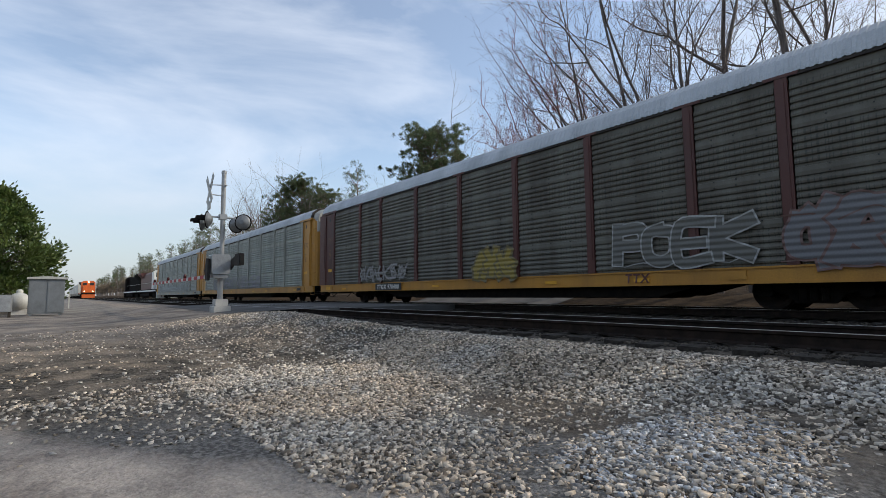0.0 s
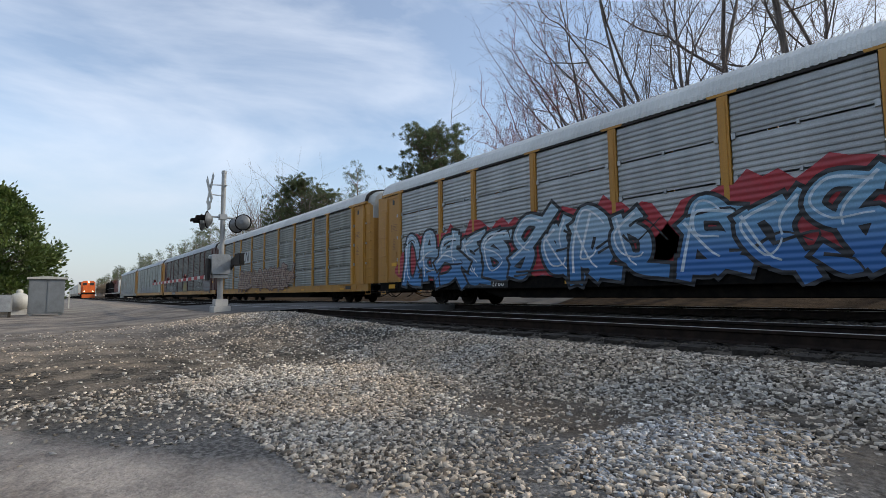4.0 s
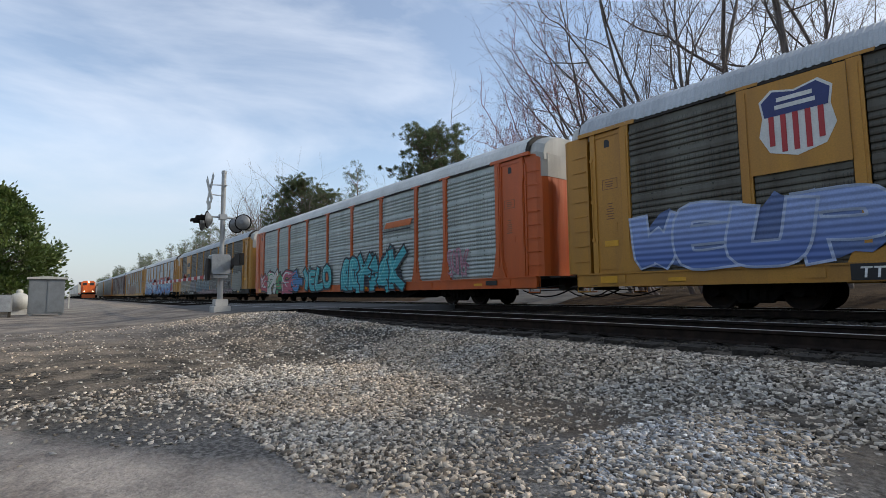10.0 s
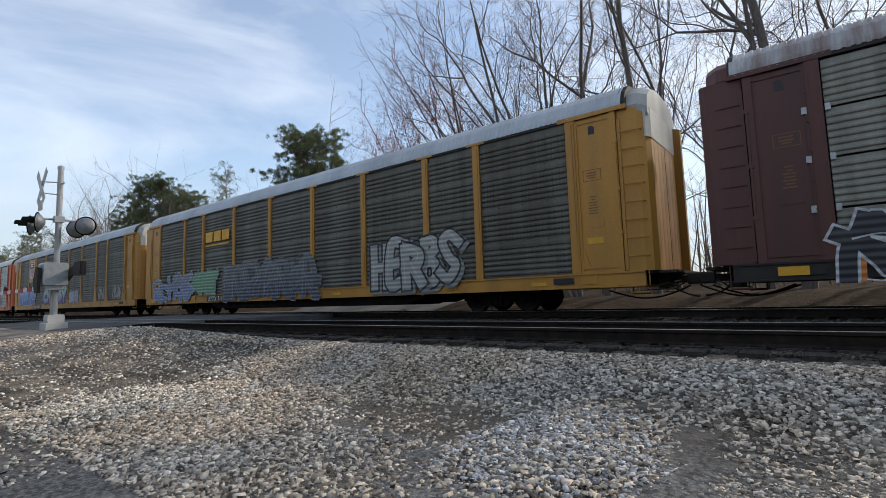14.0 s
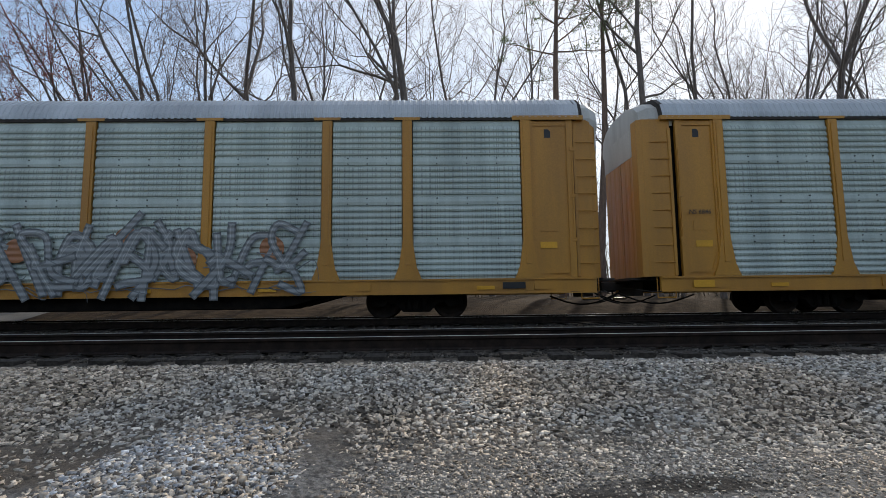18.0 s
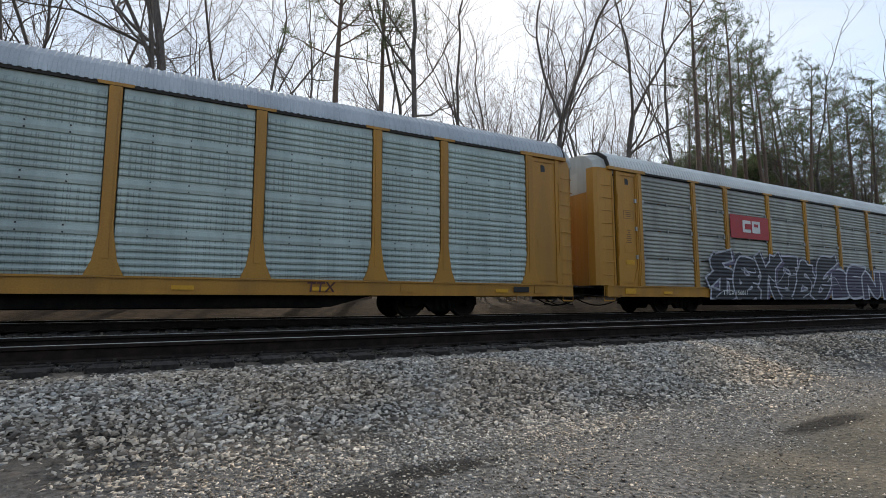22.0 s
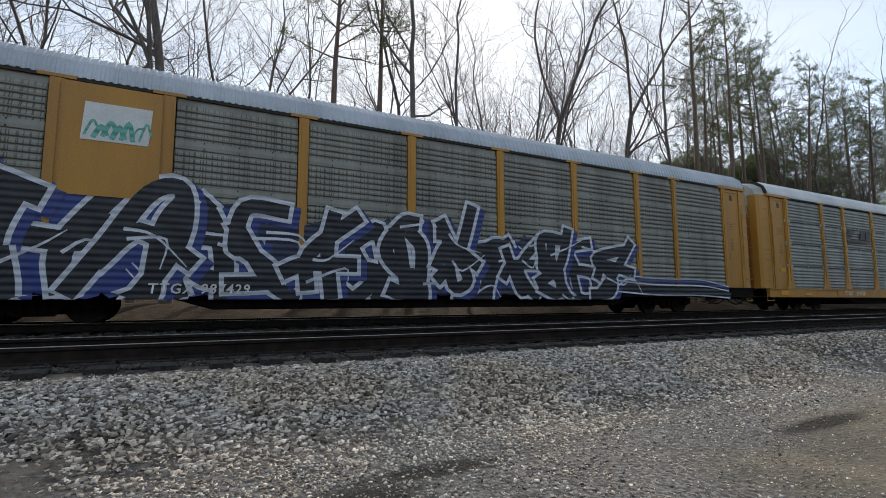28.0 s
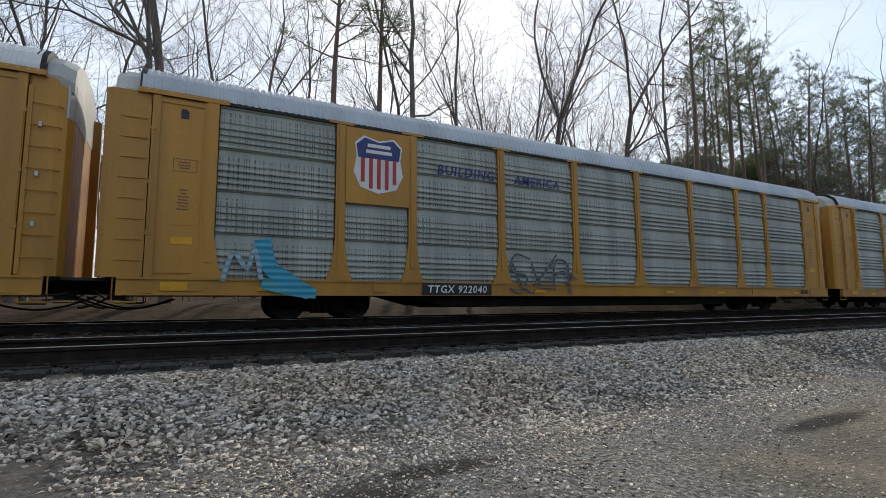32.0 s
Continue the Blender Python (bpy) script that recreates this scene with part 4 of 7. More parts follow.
    for x in (-11.0, -5.9, -3.0, 2.9, 5.9, 11.2):
        part("reflector", kept("reflector", lambda: Shape().box(-0.22, 0.22, 0, 0.01, -0.045, 0.045).mesh("reflector", M["ink_yellow"])), car, (x, SILL_FACE + 0.002, 0.74))
    part("stencil_plate", kept("stencil", lambda: Shape().box(-0.28, 0.28, 0, 0.012, -0.08, 0.08).mesh("stencil_plate", M["ink_black"])), car, (11.9, SILL_FACE, 0.79))
    part("route_plate", kept("route", lambda: Shape().box(-0.26, 0.26, 0, 0.012, -0.09, 0.09).mesh("route_plate", M["ink_yellow"])), car, (-12.9, SILL_FACE, 0.78))
    if number:
        w = 0.165 * len(number) + 0.4
        part("number_panel", Shape().box(-w / 2, w / 2, 0, 0.008, -0.16, 0.16).mesh("number_panel", M["ink_black"]), car, (at, SILL_FACE - 0.002, 0.78))
        words(car, number, at, 0.675, 0.29, y=SILL_FACE - 0.004, spacing=1.12)
    return car


def upper_mesh():
    """The white upper band round the car's end and its corners."""
    ring = [(14.10, -1.43), (14.135, -1.41), (14.216, -1.205), (14.216, 1.205), (14.135, 1.41), (14.10, 1.43)]
    n = len(ring)
    v = [(x, y, z) for z in (4.22, 4.985) for x, y in ring]
    return Shape().add(v, [(i, i + 1, i + 1 + n, i + n) for i in range(n - 1)]).mesh("upper_door", M["white"])


def notice_mesh():
    """Faded door notices: a thin outlined box and bars of small unreadable print."""
    s, r = Shape(), random.Random(6)
    for x0, x1, z0, z1 in ((-0.24, 0.24, 2.62, 2.635), (-0.24, 0.24, 2.34, 2.355), (-0.24, -0.225, 2.355, 2.62), (0.225, 0.24, 2.355, 2.62)):
        s.box(x0, x1, -0.004, 0, z0, z1)
    for i, z in enumerate((2.54, 2.47, 2.41, 1.92, 1.84, 1.77, 1.70, 1.63, 1.56, 1.49)):
        w = r.uniform(0.06, 0.16)
        s.box(-w, w * 0.8, -0.004, 0, z, z + 0.028)
    return s.mesh("door_notice", M["ink_brown"])


def bracket_mesh():
    s = Shape()
    for r in (1, 2, 3):
        for x in (-0.19, 0.19):
            s.box(x - 0.045, x + 0.045, -0.02, 0.03, r * 1.0 - 0.07, r * 1.0 + 0.07)
        s.box(1.42, 1.48, -0.02, 0.03, r * 1.0 - 0.05, r * 1.0 + 0.05)
    return s.mesh("bracket", M["galv"])


CARS = {}


def train():
    W, K = (0.60, 0.62, 0.64), (0.02, 0.02, 0.022)
    c = CARS
    c[-2] = autorack(-2, "grey autorack car with yellow doors and faded white graffiti", "plaid", "silver", roof="roof", sill="sheet", post_paint="sheet", post="tee")
    graffiti(c[-2], -11.5, 9, 1.05, 1.8, 14, (0.40, 0.42, 0.41), (0.25, 0.26, 0.27), seed=1, thick=0.1, edge=0.03, label="faded white spray lettering")
    c[-1] = autorack(-1, "grey autorack car with yellow doors and faded graffiti", "plaid", "silver", roof="roof", post_paint="sheet", post="tee")
    graffiti(c[-1], -9, 6, 1.05, 1.9, 12, (0.36, 0.35, 0.37), (0.22, 0.22, 0.24), seed=2, thick=0.07, edge=0.03, label="faded white spray lettering")
    c[0] = autorack(0, "dark grey autorack car with oxide brown posts and a yellow sill", "plaid", "grey", "brown", "roof", "tee", sill="yellow", roof_end="white", number="TTGX 970400", at=-6.6)
    graffiti(c[0], 5.2, 8.6, 1.1, 2.15, 4, (0.13, 0.128, 0.11), (0.36, 0.36, 0.34), seed=3, thick=0.26, edge=0.04, text="POEK", wild=0.1, label="pale outlined spray lettering")
    graffiti(c[0], 9.1, 12.0, 1.05, 2.1, 3, (0.15, 0.15, 0.155), (0.16, 0.09, 0.075), seed=4, thick=0.3, edge=0.05, label="grey and rust spray lettering")
    graffiti(c[0], -9.2, -5.0, 1.1, 1.7, 6, (0.27, 0.26, 0.25), (0.2, 0.19, 0.17), seed=5, thick=0.07, edge=0.03, label="thin white spray tag")
    graffiti(c[0], -0.5, 1.3, 1.05, 1.85, 3, (0.30, 0.22, 0.03), (0.18, 0.14, 0.05), seed=6, thick=0.22, label="dull yellow spray lettering")
    words(c[0], "TTX", 5.8, 0.67, 0.34, "brown", spacing=1.1)
    c[1] = autorack(1, "silver autorack car with yellow posts, white roof and reddish graffiti", "slot", "sheet_dull", "yellow", "roof_white", "tee")
    plate(c[1], -7.14, -4.52, 3.0, 3.93, "sheet_pale", "logo_panel", 0.012)
    for path in ([(-5.95, 3.82), (-6.55, 3.82), (-6.68, 3.66), (-6.68, 3.32), (-6.55, 3.16), (-5.95, 3.16)], [(-5.72, 3.16), (-5.62, 3.70), (-5.50, 3.76), (-5.16, 3.22), (-5.04, 3.22), (-4.92, 3.82)]):
        v, f = [], []
        ribbon(v, f, smooth_line(path, 4), 0.15, SIDE - 0.016)
        painted("emblem", [(v, f)], [M["ink_black"]], c[1])
    words(c[1], "CNA 712503", -5.77, 0.69, 0.26, "ink_black", spacing=1.2)
    graffiti(c[1], -7.4, 4.5, 1.0, 2.3, 10, (0.31, 0.19, 0.13), (0.085, 0.022, 0.02), (0.27, 0.18, 0.12), seed=12, thick=0.2, edge=0.06, wild=0.35, shine=(0.40, 0.30, 0.24), label="salmon and brown spray lettering")
    c[2] = autorack(2, "pale silver autorack car with large blue and red graffiti", "slot", "sheet_pale", "yellow", "roof_white", "tee", sill="black", number="TTGX 962760", at=-6.7)
    graffiti(c[2], -11.9, -0.2, 0.95, 2.6, 9, (0.34, 0.48, 0.58), K, (0.42, 0.03, 0.04), seed=21, thick=0.36, shine=(0.70, 0.74, 0.76), edge=0.10, low=(0.06, 0.20, 0.42), cloud=0.7, wild=0.2, label="white and blue spray lettering on a red cloud")
    graffiti(c[2], 0.4, 10.6, 0.95, 2.5, 8, (0.20, 0.40, 0.56), K, (0.42, 0.03, 0.04), seed=22, thick=0.36, shine=(0.60, 0.70, 0.76), edge=0.10, low=(0.04, 0.16, 0.42), cloud=0.9, wild=0.2, label="blue spray lettering on a red cloud")
    c[3] = autorack(3, "grey autorack car with yellow logo panel and pastel graffiti", "plaid", "grey", "yellow", "roof", "tee", sill="dark", number="TTGX 979826", at=-6.4)
    plate(c[3], -9.18, -7.42, 2.95, 4.94, "yellow", "logo_panel", 0.02)
    for i in range(3):
        plate(c[3], -8.92 + i * 0.43, -8.57 + i * 0.43, 3.72, 4.16, "ink_black", "emblem", 0.012, 0.022)
    plate(c[3], -8.95, -7.68, 3.54, 3.60, "ink_black", "emblem", 0.012, 0.022)
    graffiti(c[3], -12.3, -7.4, 1.05, 2.2, 5, (0.28, 0.21, 0.10), (0.32, 0.32, 0.30), seed=31, thick=0.16, edge=0.09, wild=0.3, label="ochre and white spray lettering")
    graffiti(c[3], -7.2, -4.4, 1.05, 2.1, 3, (0.19, 0.187, 0.20), (0.13, 0.127, 0.137), seed=32, thick=0.22, edge=0.05, wild=0.3, label="faded lilac grey spray lettering")
    graffiti(c[3], 9.5, 11.9, 1.05, 2.1, 4, (0.27, 0.26, 0.21), (0.24, 0.255, 0.235), (0.245, 0.235, 0.19), seed=35, thick=0.3, edge=0.04, label="cream and pale green spray cloud")
    graffiti(c[3], 1.5, 9.2, 0.9, 2.0, 7, (0.12, 0.11, 0.095), (0.28, 0.28, 0.25), seed=36, thick=0.2, edge=0.035, wild=0.4, label="thin pale outlines of unfinished spray lettering")
    graffiti(c[3], -4.3, 1.4, 1.0, 2.0, 7, (0.17, 0.225, 0.24), (0.06, 0.085, 0.095), (0.10, 0.125, 0.13), seed=33, thick=0.24, edge=0.05, wild=0.15, shine=(0.28, 0.32, 0.31), low=(0.06, 0.125, 0.17), label="faded blue and sea-green spray lettering")
    graffiti(c[3], -3.6, 9.5, 0.70, 1.0, 12, (0.27, 0.17, 0.175), (0.13, 0.08, 0.085), (0.25, 0.165, 0.17), seed=34, thick=0.12, edge=0.04, label="pink spray on the sill")
    c[4] = autorack(4, "pale silver autorack car with orange posts and teal graffiti", "plaid", "silver_light", "orange", "roof_white", "flare")
    plate(c[4], 4.75, 6.9, 3.45, 3.72, "ink_orange", "emblem", 0.012, 0.0, 0.18)
    plate(c[4], 4.65, 6.9, 3.28, 3.34, "ink_black", "emblem", 0.012, 0.0, 0.04)
    for i, (rgb, spot) in enumerate((((0.50, 0.06, 0.08), (0.70, 0.70, 0.66)), ((0.66, 0.64, 0.58), (0.05, 0.32, 0.10)), ((0.06, 0.34, 0.12), (0.55, 0.10, 0.10)), ((0.52, 0.09, 0.14), (0.68, 0.68, 0.66)), ((0.04, 0.22, 0.48), (0.60, 0.12, 0.12)))):
        graffiti(c[4], -12.6 + 1.45 * i, -11.0 + 1.45 * i, 0.70, 1.85, 1, rgb, K, (0.50, 0.36, 0.03) if i % 2 else None, seed=45 + i, thick=0.42, edge=0.10, shine=spot, label="many-coloured spray lettering outlined in black")
    for i in range(10):
        if i != 4:
            plate(c[4], -6.8 + 0.18 * i, -6.67 + 0.18 * i, 0.72, 0.88, "ink_brown", "stencil", 0.006, -0.006)
    graffiti(c[4], -4.6, -0.9, 0.75, 1.95, 4, (0.04, 0.40, 0.42), K, None, seed=42, thick=0.36, edge=0.10, text="YELO", wild=0.15, shine=(0.30, 0.55, 0.55), label="teal spray lettering outlined in black")
    graffiti(c[4], 0.5, 6.2, 0.78, 2.15, 6, (0.03, 0.36, 0.40), K, (0.015, 0.02, 0.03), seed=43, thick=0.40, edge=0.10, shine=(0.15, 0.55, 0.52), cloud=0.1, wild=0.1, label="teal spray lettering outlined in black")
    graffiti(c[4], 9.45, 10.7, 1.1, 2.1, 4, (0.55, 0.25, 0.30), (0.45, 0.2, 0.25), seed=44, thick=0.05, edge=0.01, label="pink spray tag")
    c[5] = autorack(5, "grey autorack car with yellow shield panel and blue graffiti", "plaid", "grey", "yellow", "roof", "flare", sill="yellow", number="TTGX 975417", at=-6.5)
    shield(c[5], -9.18, -7.42)
    graffiti(c[5], -12.1, -7.0, 1.02, 2.35, 4, (0.28, 0.38, 0.66), (0.42, 0.50, 0.66), (0.10, 0.16, 0.34), seed=54, thick=0.46, edge=0.06, text="WEUP", wild=0.15, low=(0.10, 0.17, 0.42), label="violet blue spray lettering")
    graffiti(c[5], -4.4, 1.3, 1.0, 2.2, 5, (0.34, 0.50, 0.44), K, (0.20, 0.06, 0.22), seed=52, thick=0.46, edge=0.09, shine=(0.50, 0.58, 0.56), text="OIKSY", low=(0.22, 0.22, 0.40), cloud=0.15, label="grey-green spray lettering edged in purple")
    for x0, x1 in ((8.0, 9.1), (10.5, 12.0)):
        graffiti(c[5], x0, x1, 1.1, 1.75, 6, (0.5, 0.5, 0.47), (0.5, 0.5, 0.47), seed=int(x0 * 10), thick=0.03, edge=0.006, wild=0.3, label="thin white handwritten spray tag")
    graffiti(c[5], 2.0, 4.0, 1.05, 1.75, 4, (0.42, 0.43, 0.50), (0.3, 0.3, 0.36), seed=53, thick=0.16, edge=0.03, label="pale violet spray lettering")
    c[6] = autorack(6, "grey autorack car with yellow block logo and faded graffiti", "plaid", "grey", "yellow", "roof", "tee", number="ETTX 711842", at=-5.7)
    for i in range(3):
        plate(c[6], -6.95 + i * 0.78, -6.30 + i * 0.78, 3.55, 4.05, "ink_yellow", "emblem", 0.012)
    plate(c[6], -7.0, -4.75, 3.34, 3.42, "ink_yellow", "emblem", 0.012)
    words(c[6], "T 9653", -12.74, 1.93, 0.19, "ink_black", SIDE)
    graffiti(c[6], -12.9, -8.4, 0.80, 2.0, 5, (0.20, 0.225, 0.29), (0.31, 0.33, 0.36), None, seed=61, thick=0.20, edge=0.07, wild=0.25, low=(0.16, 0.22, 0.42), label="pale blue spray lettering")
    graffiti(c[6], -8.3, -5.9, 1.15, 2.0, 3, (0.16, 0.30, 0.18), (0.22, 0.38, 0.26), None, seed=62, thick=0.26, edge=0.05, label="faded green spray lettering")
    graffiti(c[6], -5.2, 1.8, 0.75, 2.1, 8, (0.125, 0.13, 0.135), (0.175, 0.18, 0.185), (0.075, 0.076, 0.082), seed=66, thick=0.26, edge=0.04, shine=(0.22, 0.235, 0.22), low=(0.075, 0.083, 0.115), cloud=0.2, wild=0.1, label="faded blue-grey and mauve spray lettering")
    graffiti(c[6], 4.9, 8.6, 0.85, 2.4, 5, (0.36, 0.36, 0.33), K, None, seed=64, thick=0.36, edge=0.07, text="HERBS", shine=(0.46, 0.46, 0.43), drop=(0.22, 0.225, 0.205), wild=0.1, label="cream spray lettering outlined in black")
    c[7] = autorack(7, "grimy brown-posted autorack car with rusty roof and purple graffiti", "slot", "sheet_brown", "brown", "roof_rusty", "tee", sill="dark", roof_end="brown")
    plate(c[7], 1.58, 7.18, 4.02, 4.92, "brown", "name_board", 0.02, 0.004)
    for i in range(8):
        plate(c[7], 2.2 + 0.26 * i, 2.38 + 0.26 * i, 4.36, 4.56 + 0.06 * (i % 3 == 0), "white", "emblem", 0.012, 0.026, 0.06)
    plate(c[7], 2.1, 4.5, 4.24, 4.29, "white", "emblem", 0.012, 0.026)
    for i in range(5):
        plate(c[7], 4.75 + 0.46 * i, 5.08 + 0.46 * i, 4.30, 4.70, "white", "emblem", 0.012, 0.026, 0.1)
    graffiti(c[7], -12.1, -8.3, 0.55, 1.85, 3, (0.03, 0.03, 0.035), (0.55, 0.55, 0.55), None, seed=71, thick=0.30, edge=0.05, wild=0.35, drop=(0.60, 0.20, 0.04), label="black and white spray lettering with orange flames")
    graffiti(c[7], -3.3, 3.4, 0.60, 2.05, 3, (0.36, 0.39, 0.38), (0.03, 0.035, 0.035), (0.30, 0.33, 0.31), seed=72, thick=0.46, edge=0.08, text="CRS", shine=(0.55, 0.58, 0.57), drop=(0.05, 0.32, 0.30), label="silver spray lettering with a teal edge")
    graffiti(c[7], 4.6, 11.6, 0.62, 2.25, 4, (0.52, 0.55, 0.58), K, (0.26, 0.035, 0.24), seed=73, thick=0.48, edge=0.09, text="COEK", cloud=0.7, drop=(0.60, 0.62, 0.64), wild=0.18, label="silver block spray lettering on purple")
    c[8] = autorack(8, "silver-green autorack car with yellow posts and swirling grey graffiti", "plaid", "silver_pale", "yellow", "roof", "flare", number="ETTX 703527", at=-6.1)
    horse(c[8], -5.95)
    words(c[8], "NS 6546", -12.9, 2.45, 0.12, "ink_black", SIDE)
    graffiti(c[8], -7.3, -5.4, 1.0, 1.95, 3, (0.045, 0.05, 0.08), (0.32, 0.34, 0.36), (0.06, 0.07, 0.11), seed=81, thick=0.3, label="navy spray lettering")
    graffiti(c[8], -3.3, 6.7, 0.75, 2.1, 14, (0.27, 0.29, 0.29), (0.14, 0.155, 0.16), None, seed=82, thick=0.12, edge=0.04, wild=0.7, shine=(0.42, 0.44, 0.43), label="grey swirling spray lettering edged in blue")
    for i, x in enumerate((-2.3, -0.1, 2.5, 3.9, 6.0)):
        part("graffiti", disc_mesh(0.30, (0.36, 0.15, 0.06)), c[8], (x, SIDE - 0.010, 1.50 + 0.25 * (i % 3)), label="rust-orange painted spot")
    c[9] = autorack(9, "silver-green autorack car with yellow posts and a black logo", "plaid", "silver_pale", "yellow", "roof", "flare", number="TTGX 157838", roof_end="white")
    horse(c[9], -5.95)
    words(c[9], "NS 6846", -12.9, 2.52, 0.16, "ink_black", SIDE)
    words(c[9], "R1", -4.2, 0.69, 0.24, "ink_white")
    words(c[9], "TTX", 5.4, 0.67, 0.34, "brown", spacing=1.1)
    c[10] = autorack(10, "silver-green autorack car with yellow posts", "plaid", "silver_pale", "yellow", "roof", "flare", number="TTGX 702827", roof_end="white")
    words(c[10], "NKCR", -12.9, 2.95, 0.17, "ink_black", SIDE)
    words(c[10], "6437", -12.9, 2.75, 0.17, "ink_black", SIDE)
    words(c[10], "TTX", 5.9, 0.67, 0.34, "brown", spacing=1.1)
    c[11] = autorack(11, "silver autorack car with red logo panel and black graffiti", "slot", "sheet", "yellow", "roof_white", "tee", roof_end="white")
    plate(c[11], -7.14, -4.52, 2.99, 3.94, "ink_red", "logo_panel", 0.015)
    plate(c[11], -6.35, -5.80, 3.24, 3.74, "ink_white", "emblem", 0.012, 0.017)
    plate(c[11], -5.70, -5.15, 3.24, 3.74, "ink_white", "emblem", 0.012, 0.017)
    plate(c[11], -6.2, -5.80, 3.38, 3.60, "ink_red", "emblem", 0.012, 0.03)
    plate(c[11], -5.58, -5.30, 3.50, 3.62, "ink_red", "emblem", 0.012, 0.03)
    graffiti(c[11], -8.4, 0.2, 0.60, 2.1, 6, (0.02, 0.02, 0.026), (0.46, 0.46, 0.50), (0.02, 0.02, 0.028), seed=111, thick=0.40, edge=0.08, wild=0.3, drop=(0.10, 0.08, 0.14), cloud=0.5, label="black spray lettering outlined in silver")
    graffiti(c[11], 0.5, 6.3, 0.60, 1.95, 4, (0.05, 0.04, 0.075), (0.50, 0.50, 0.54), (0.02, 0.02, 0.028), seed=112, thick=0.46, edge=0.12, wild=0.12, text="BENT", cloud=0.2, label="dark violet spray lettering outlined in silver")
    graffiti(c[11], 6.1, 9.5, 0.60, 1.75, 3, (0.03, 0.03, 0.045), (0.50, 0.50, 0.54), (0.02, 0.02, 0.028), seed=113, thick=0.34, edge=0.09, wild=0.3, label="dark violet spray lettering outlined in silver")
    for text, x, z in (("destined", 10.25, 1.72), ("for", 10.2, 1.42), ("NOTHING", 10.35, 1.08)):
        words(c[11], text, x, z, 0.36, "ink_white", SIDE, "spray_words", 1.1)
    words(c[11], "TTGX 156061", -7.2, 0.68, 0.25, "ink_white", SIDE - 0.09, spacing=1.1)
    c[12] = autorack(12, "white and grey autorack car with white posts and many spray tags", "band", "teal_grey", "white", "roof", "tee", roof_end="white", number="WRWK 9071", at=-5.5, ends="yellow")
    graffiti(c[12], -12.0, -7.0, 0.95, 2.2, 4, (0.10, 0.34, 0.38), K, None, seed=121, thick=0.30, edge=0.06, wild=0.3, low=(0.30, 0.34, 0.32), drop=(0.08, 0.10, 0.10), label="turquoise spray lettering")
    graffiti(c[12], -6.6, -3.3, 0.95, 1.85, 4, (0.42, 0.33, 0.25), (0.05, 0.04, 0.04), None, seed=122, thick=0.26, edge=0.05, text="RUKO", low=(0.32, 0.30, 0.28), drop=(0.10, 0.30, 0.36), label="tan spray lettering")
    graffiti(c[12], -1.3, 1.9, 0.95, 1.8, 4, (0.24, 0.30, 0.32), (0.12, 0.14, 0.18), seed=123, thick=0.22, edge=0.04, label="dark spray lettering")
    graffiti(c[12], 2.2, 5.3, 0.70, 1.6, 4, (0.05, 0.40, 0.26), (0.03, 0.24, 0.16), seed=124, thick=0.26, label="green spray lettering")
    graffiti(c[12], 7.6, 12.2, 0.80, 1.7, 5, (0.32, 0.33, 0.38), (0.10, 0.10, 0.12), seed=125, thick=0.18, label="grey spray lettering")
    graffiti(c[12], -13.4, -12.3, 3.2, 4.1, 4, K, K, seed=126, thick=0.05, edge=0.01, wild=0.3, label="thin black spray tag")
    graffiti(c[12], -13.9, -13.2, 2.4, 2.9, 2, (0.06, 0.04, 0.10), (0.06, 0.04, 0.10), seed=127, thick=0.06, edge=0.01, label="dark violet spray tag")
    plate(c[12], -13.3, -12.55, 1.55, 1.85, "ink_white", "label_plate", 0.006, 0.01)
    words(c[12], "WRWK", -12.92, 1.71, 0.13, "ink_black", SIDE - 0.02)
    words(c[12], "9071", -12.92, 1.58, 0.13, "ink_black", SIDE - 0.02)
    plate(c[12], -13.3, -12.55, 2.0, 2.16, "ink_yellow", "label_plate", 0.006, 0.01)
    c[13] = autorack(13, "olive grey autorack car with huge black and silver graffiti", "plaid", "drab", "yellow", "roof", "tee", sill="black", roof_end="white")
    plate(c[13], -9.18, -7.42, 2.6, 4.94, "yellow", "logo_panel", 0.02)
    plate(c[13], -8.85, -7.65, 3.75, 4.55, "ink_white", "poster", 0.008, 0.024, 0.05, "torn pale green and white poster")
    poster_green(c[13])
    dark, silver = (0.012, 0.012, 0.016), (0.62, 0.64, 0.68)
    graffiti(c[13], -13.4, -7.0, 0.60, 2.75, 5, dark, silver, (0.025, 0.05, 0.22), seed=131, thick=0.40, edge=0.10, wild=0.4, drop=(0.03, 0.05, 0.20), cloud=0.2, label="black spray lettering edged in silver on deep blue")
    graffiti(c[13], -7.2, 0.4, 0.58, 2.45, 6, dark, silver, (0.02, 0.025, 0.06), seed=134, thick=0.36, edge=0.10, wild=0.4, drop=(0.03, 0.05, 0.20), label="black spray lettering edged in silver")
    graffiti(c[13], 0.2, 6.4, 0.56, 2.2, 5, dark, silver, (0.02, 0.025, 0.06), seed=136, thick=0.32, edge=0.09, wild=0.4, drop=(0.03, 0.05, 0.20), label="black spray lettering edged in silver")
    for z, wide, tone in ((0.80, 0.30, dark), (1.02, 0.05, silver), (1.14, 0.10, (0.03, 0.05, 0.20)), (0.66, 0.05, silver), (1.24, 0.04, silver)):
        v, f = [], []
        ribbon(v, f, smooth_line([(6.0, z + 0.12), (8.0, z), (10.6, z - 0.02), (12.2, z * 0.75 + 0.06)], 5), wide, SIDE - 0.012 - 0.006 * (tone == silver) - 0.002 * z)
        painted("graffiti", [(v, f)], [spray(tone)], c[13], "long silver and navy spray stroke")
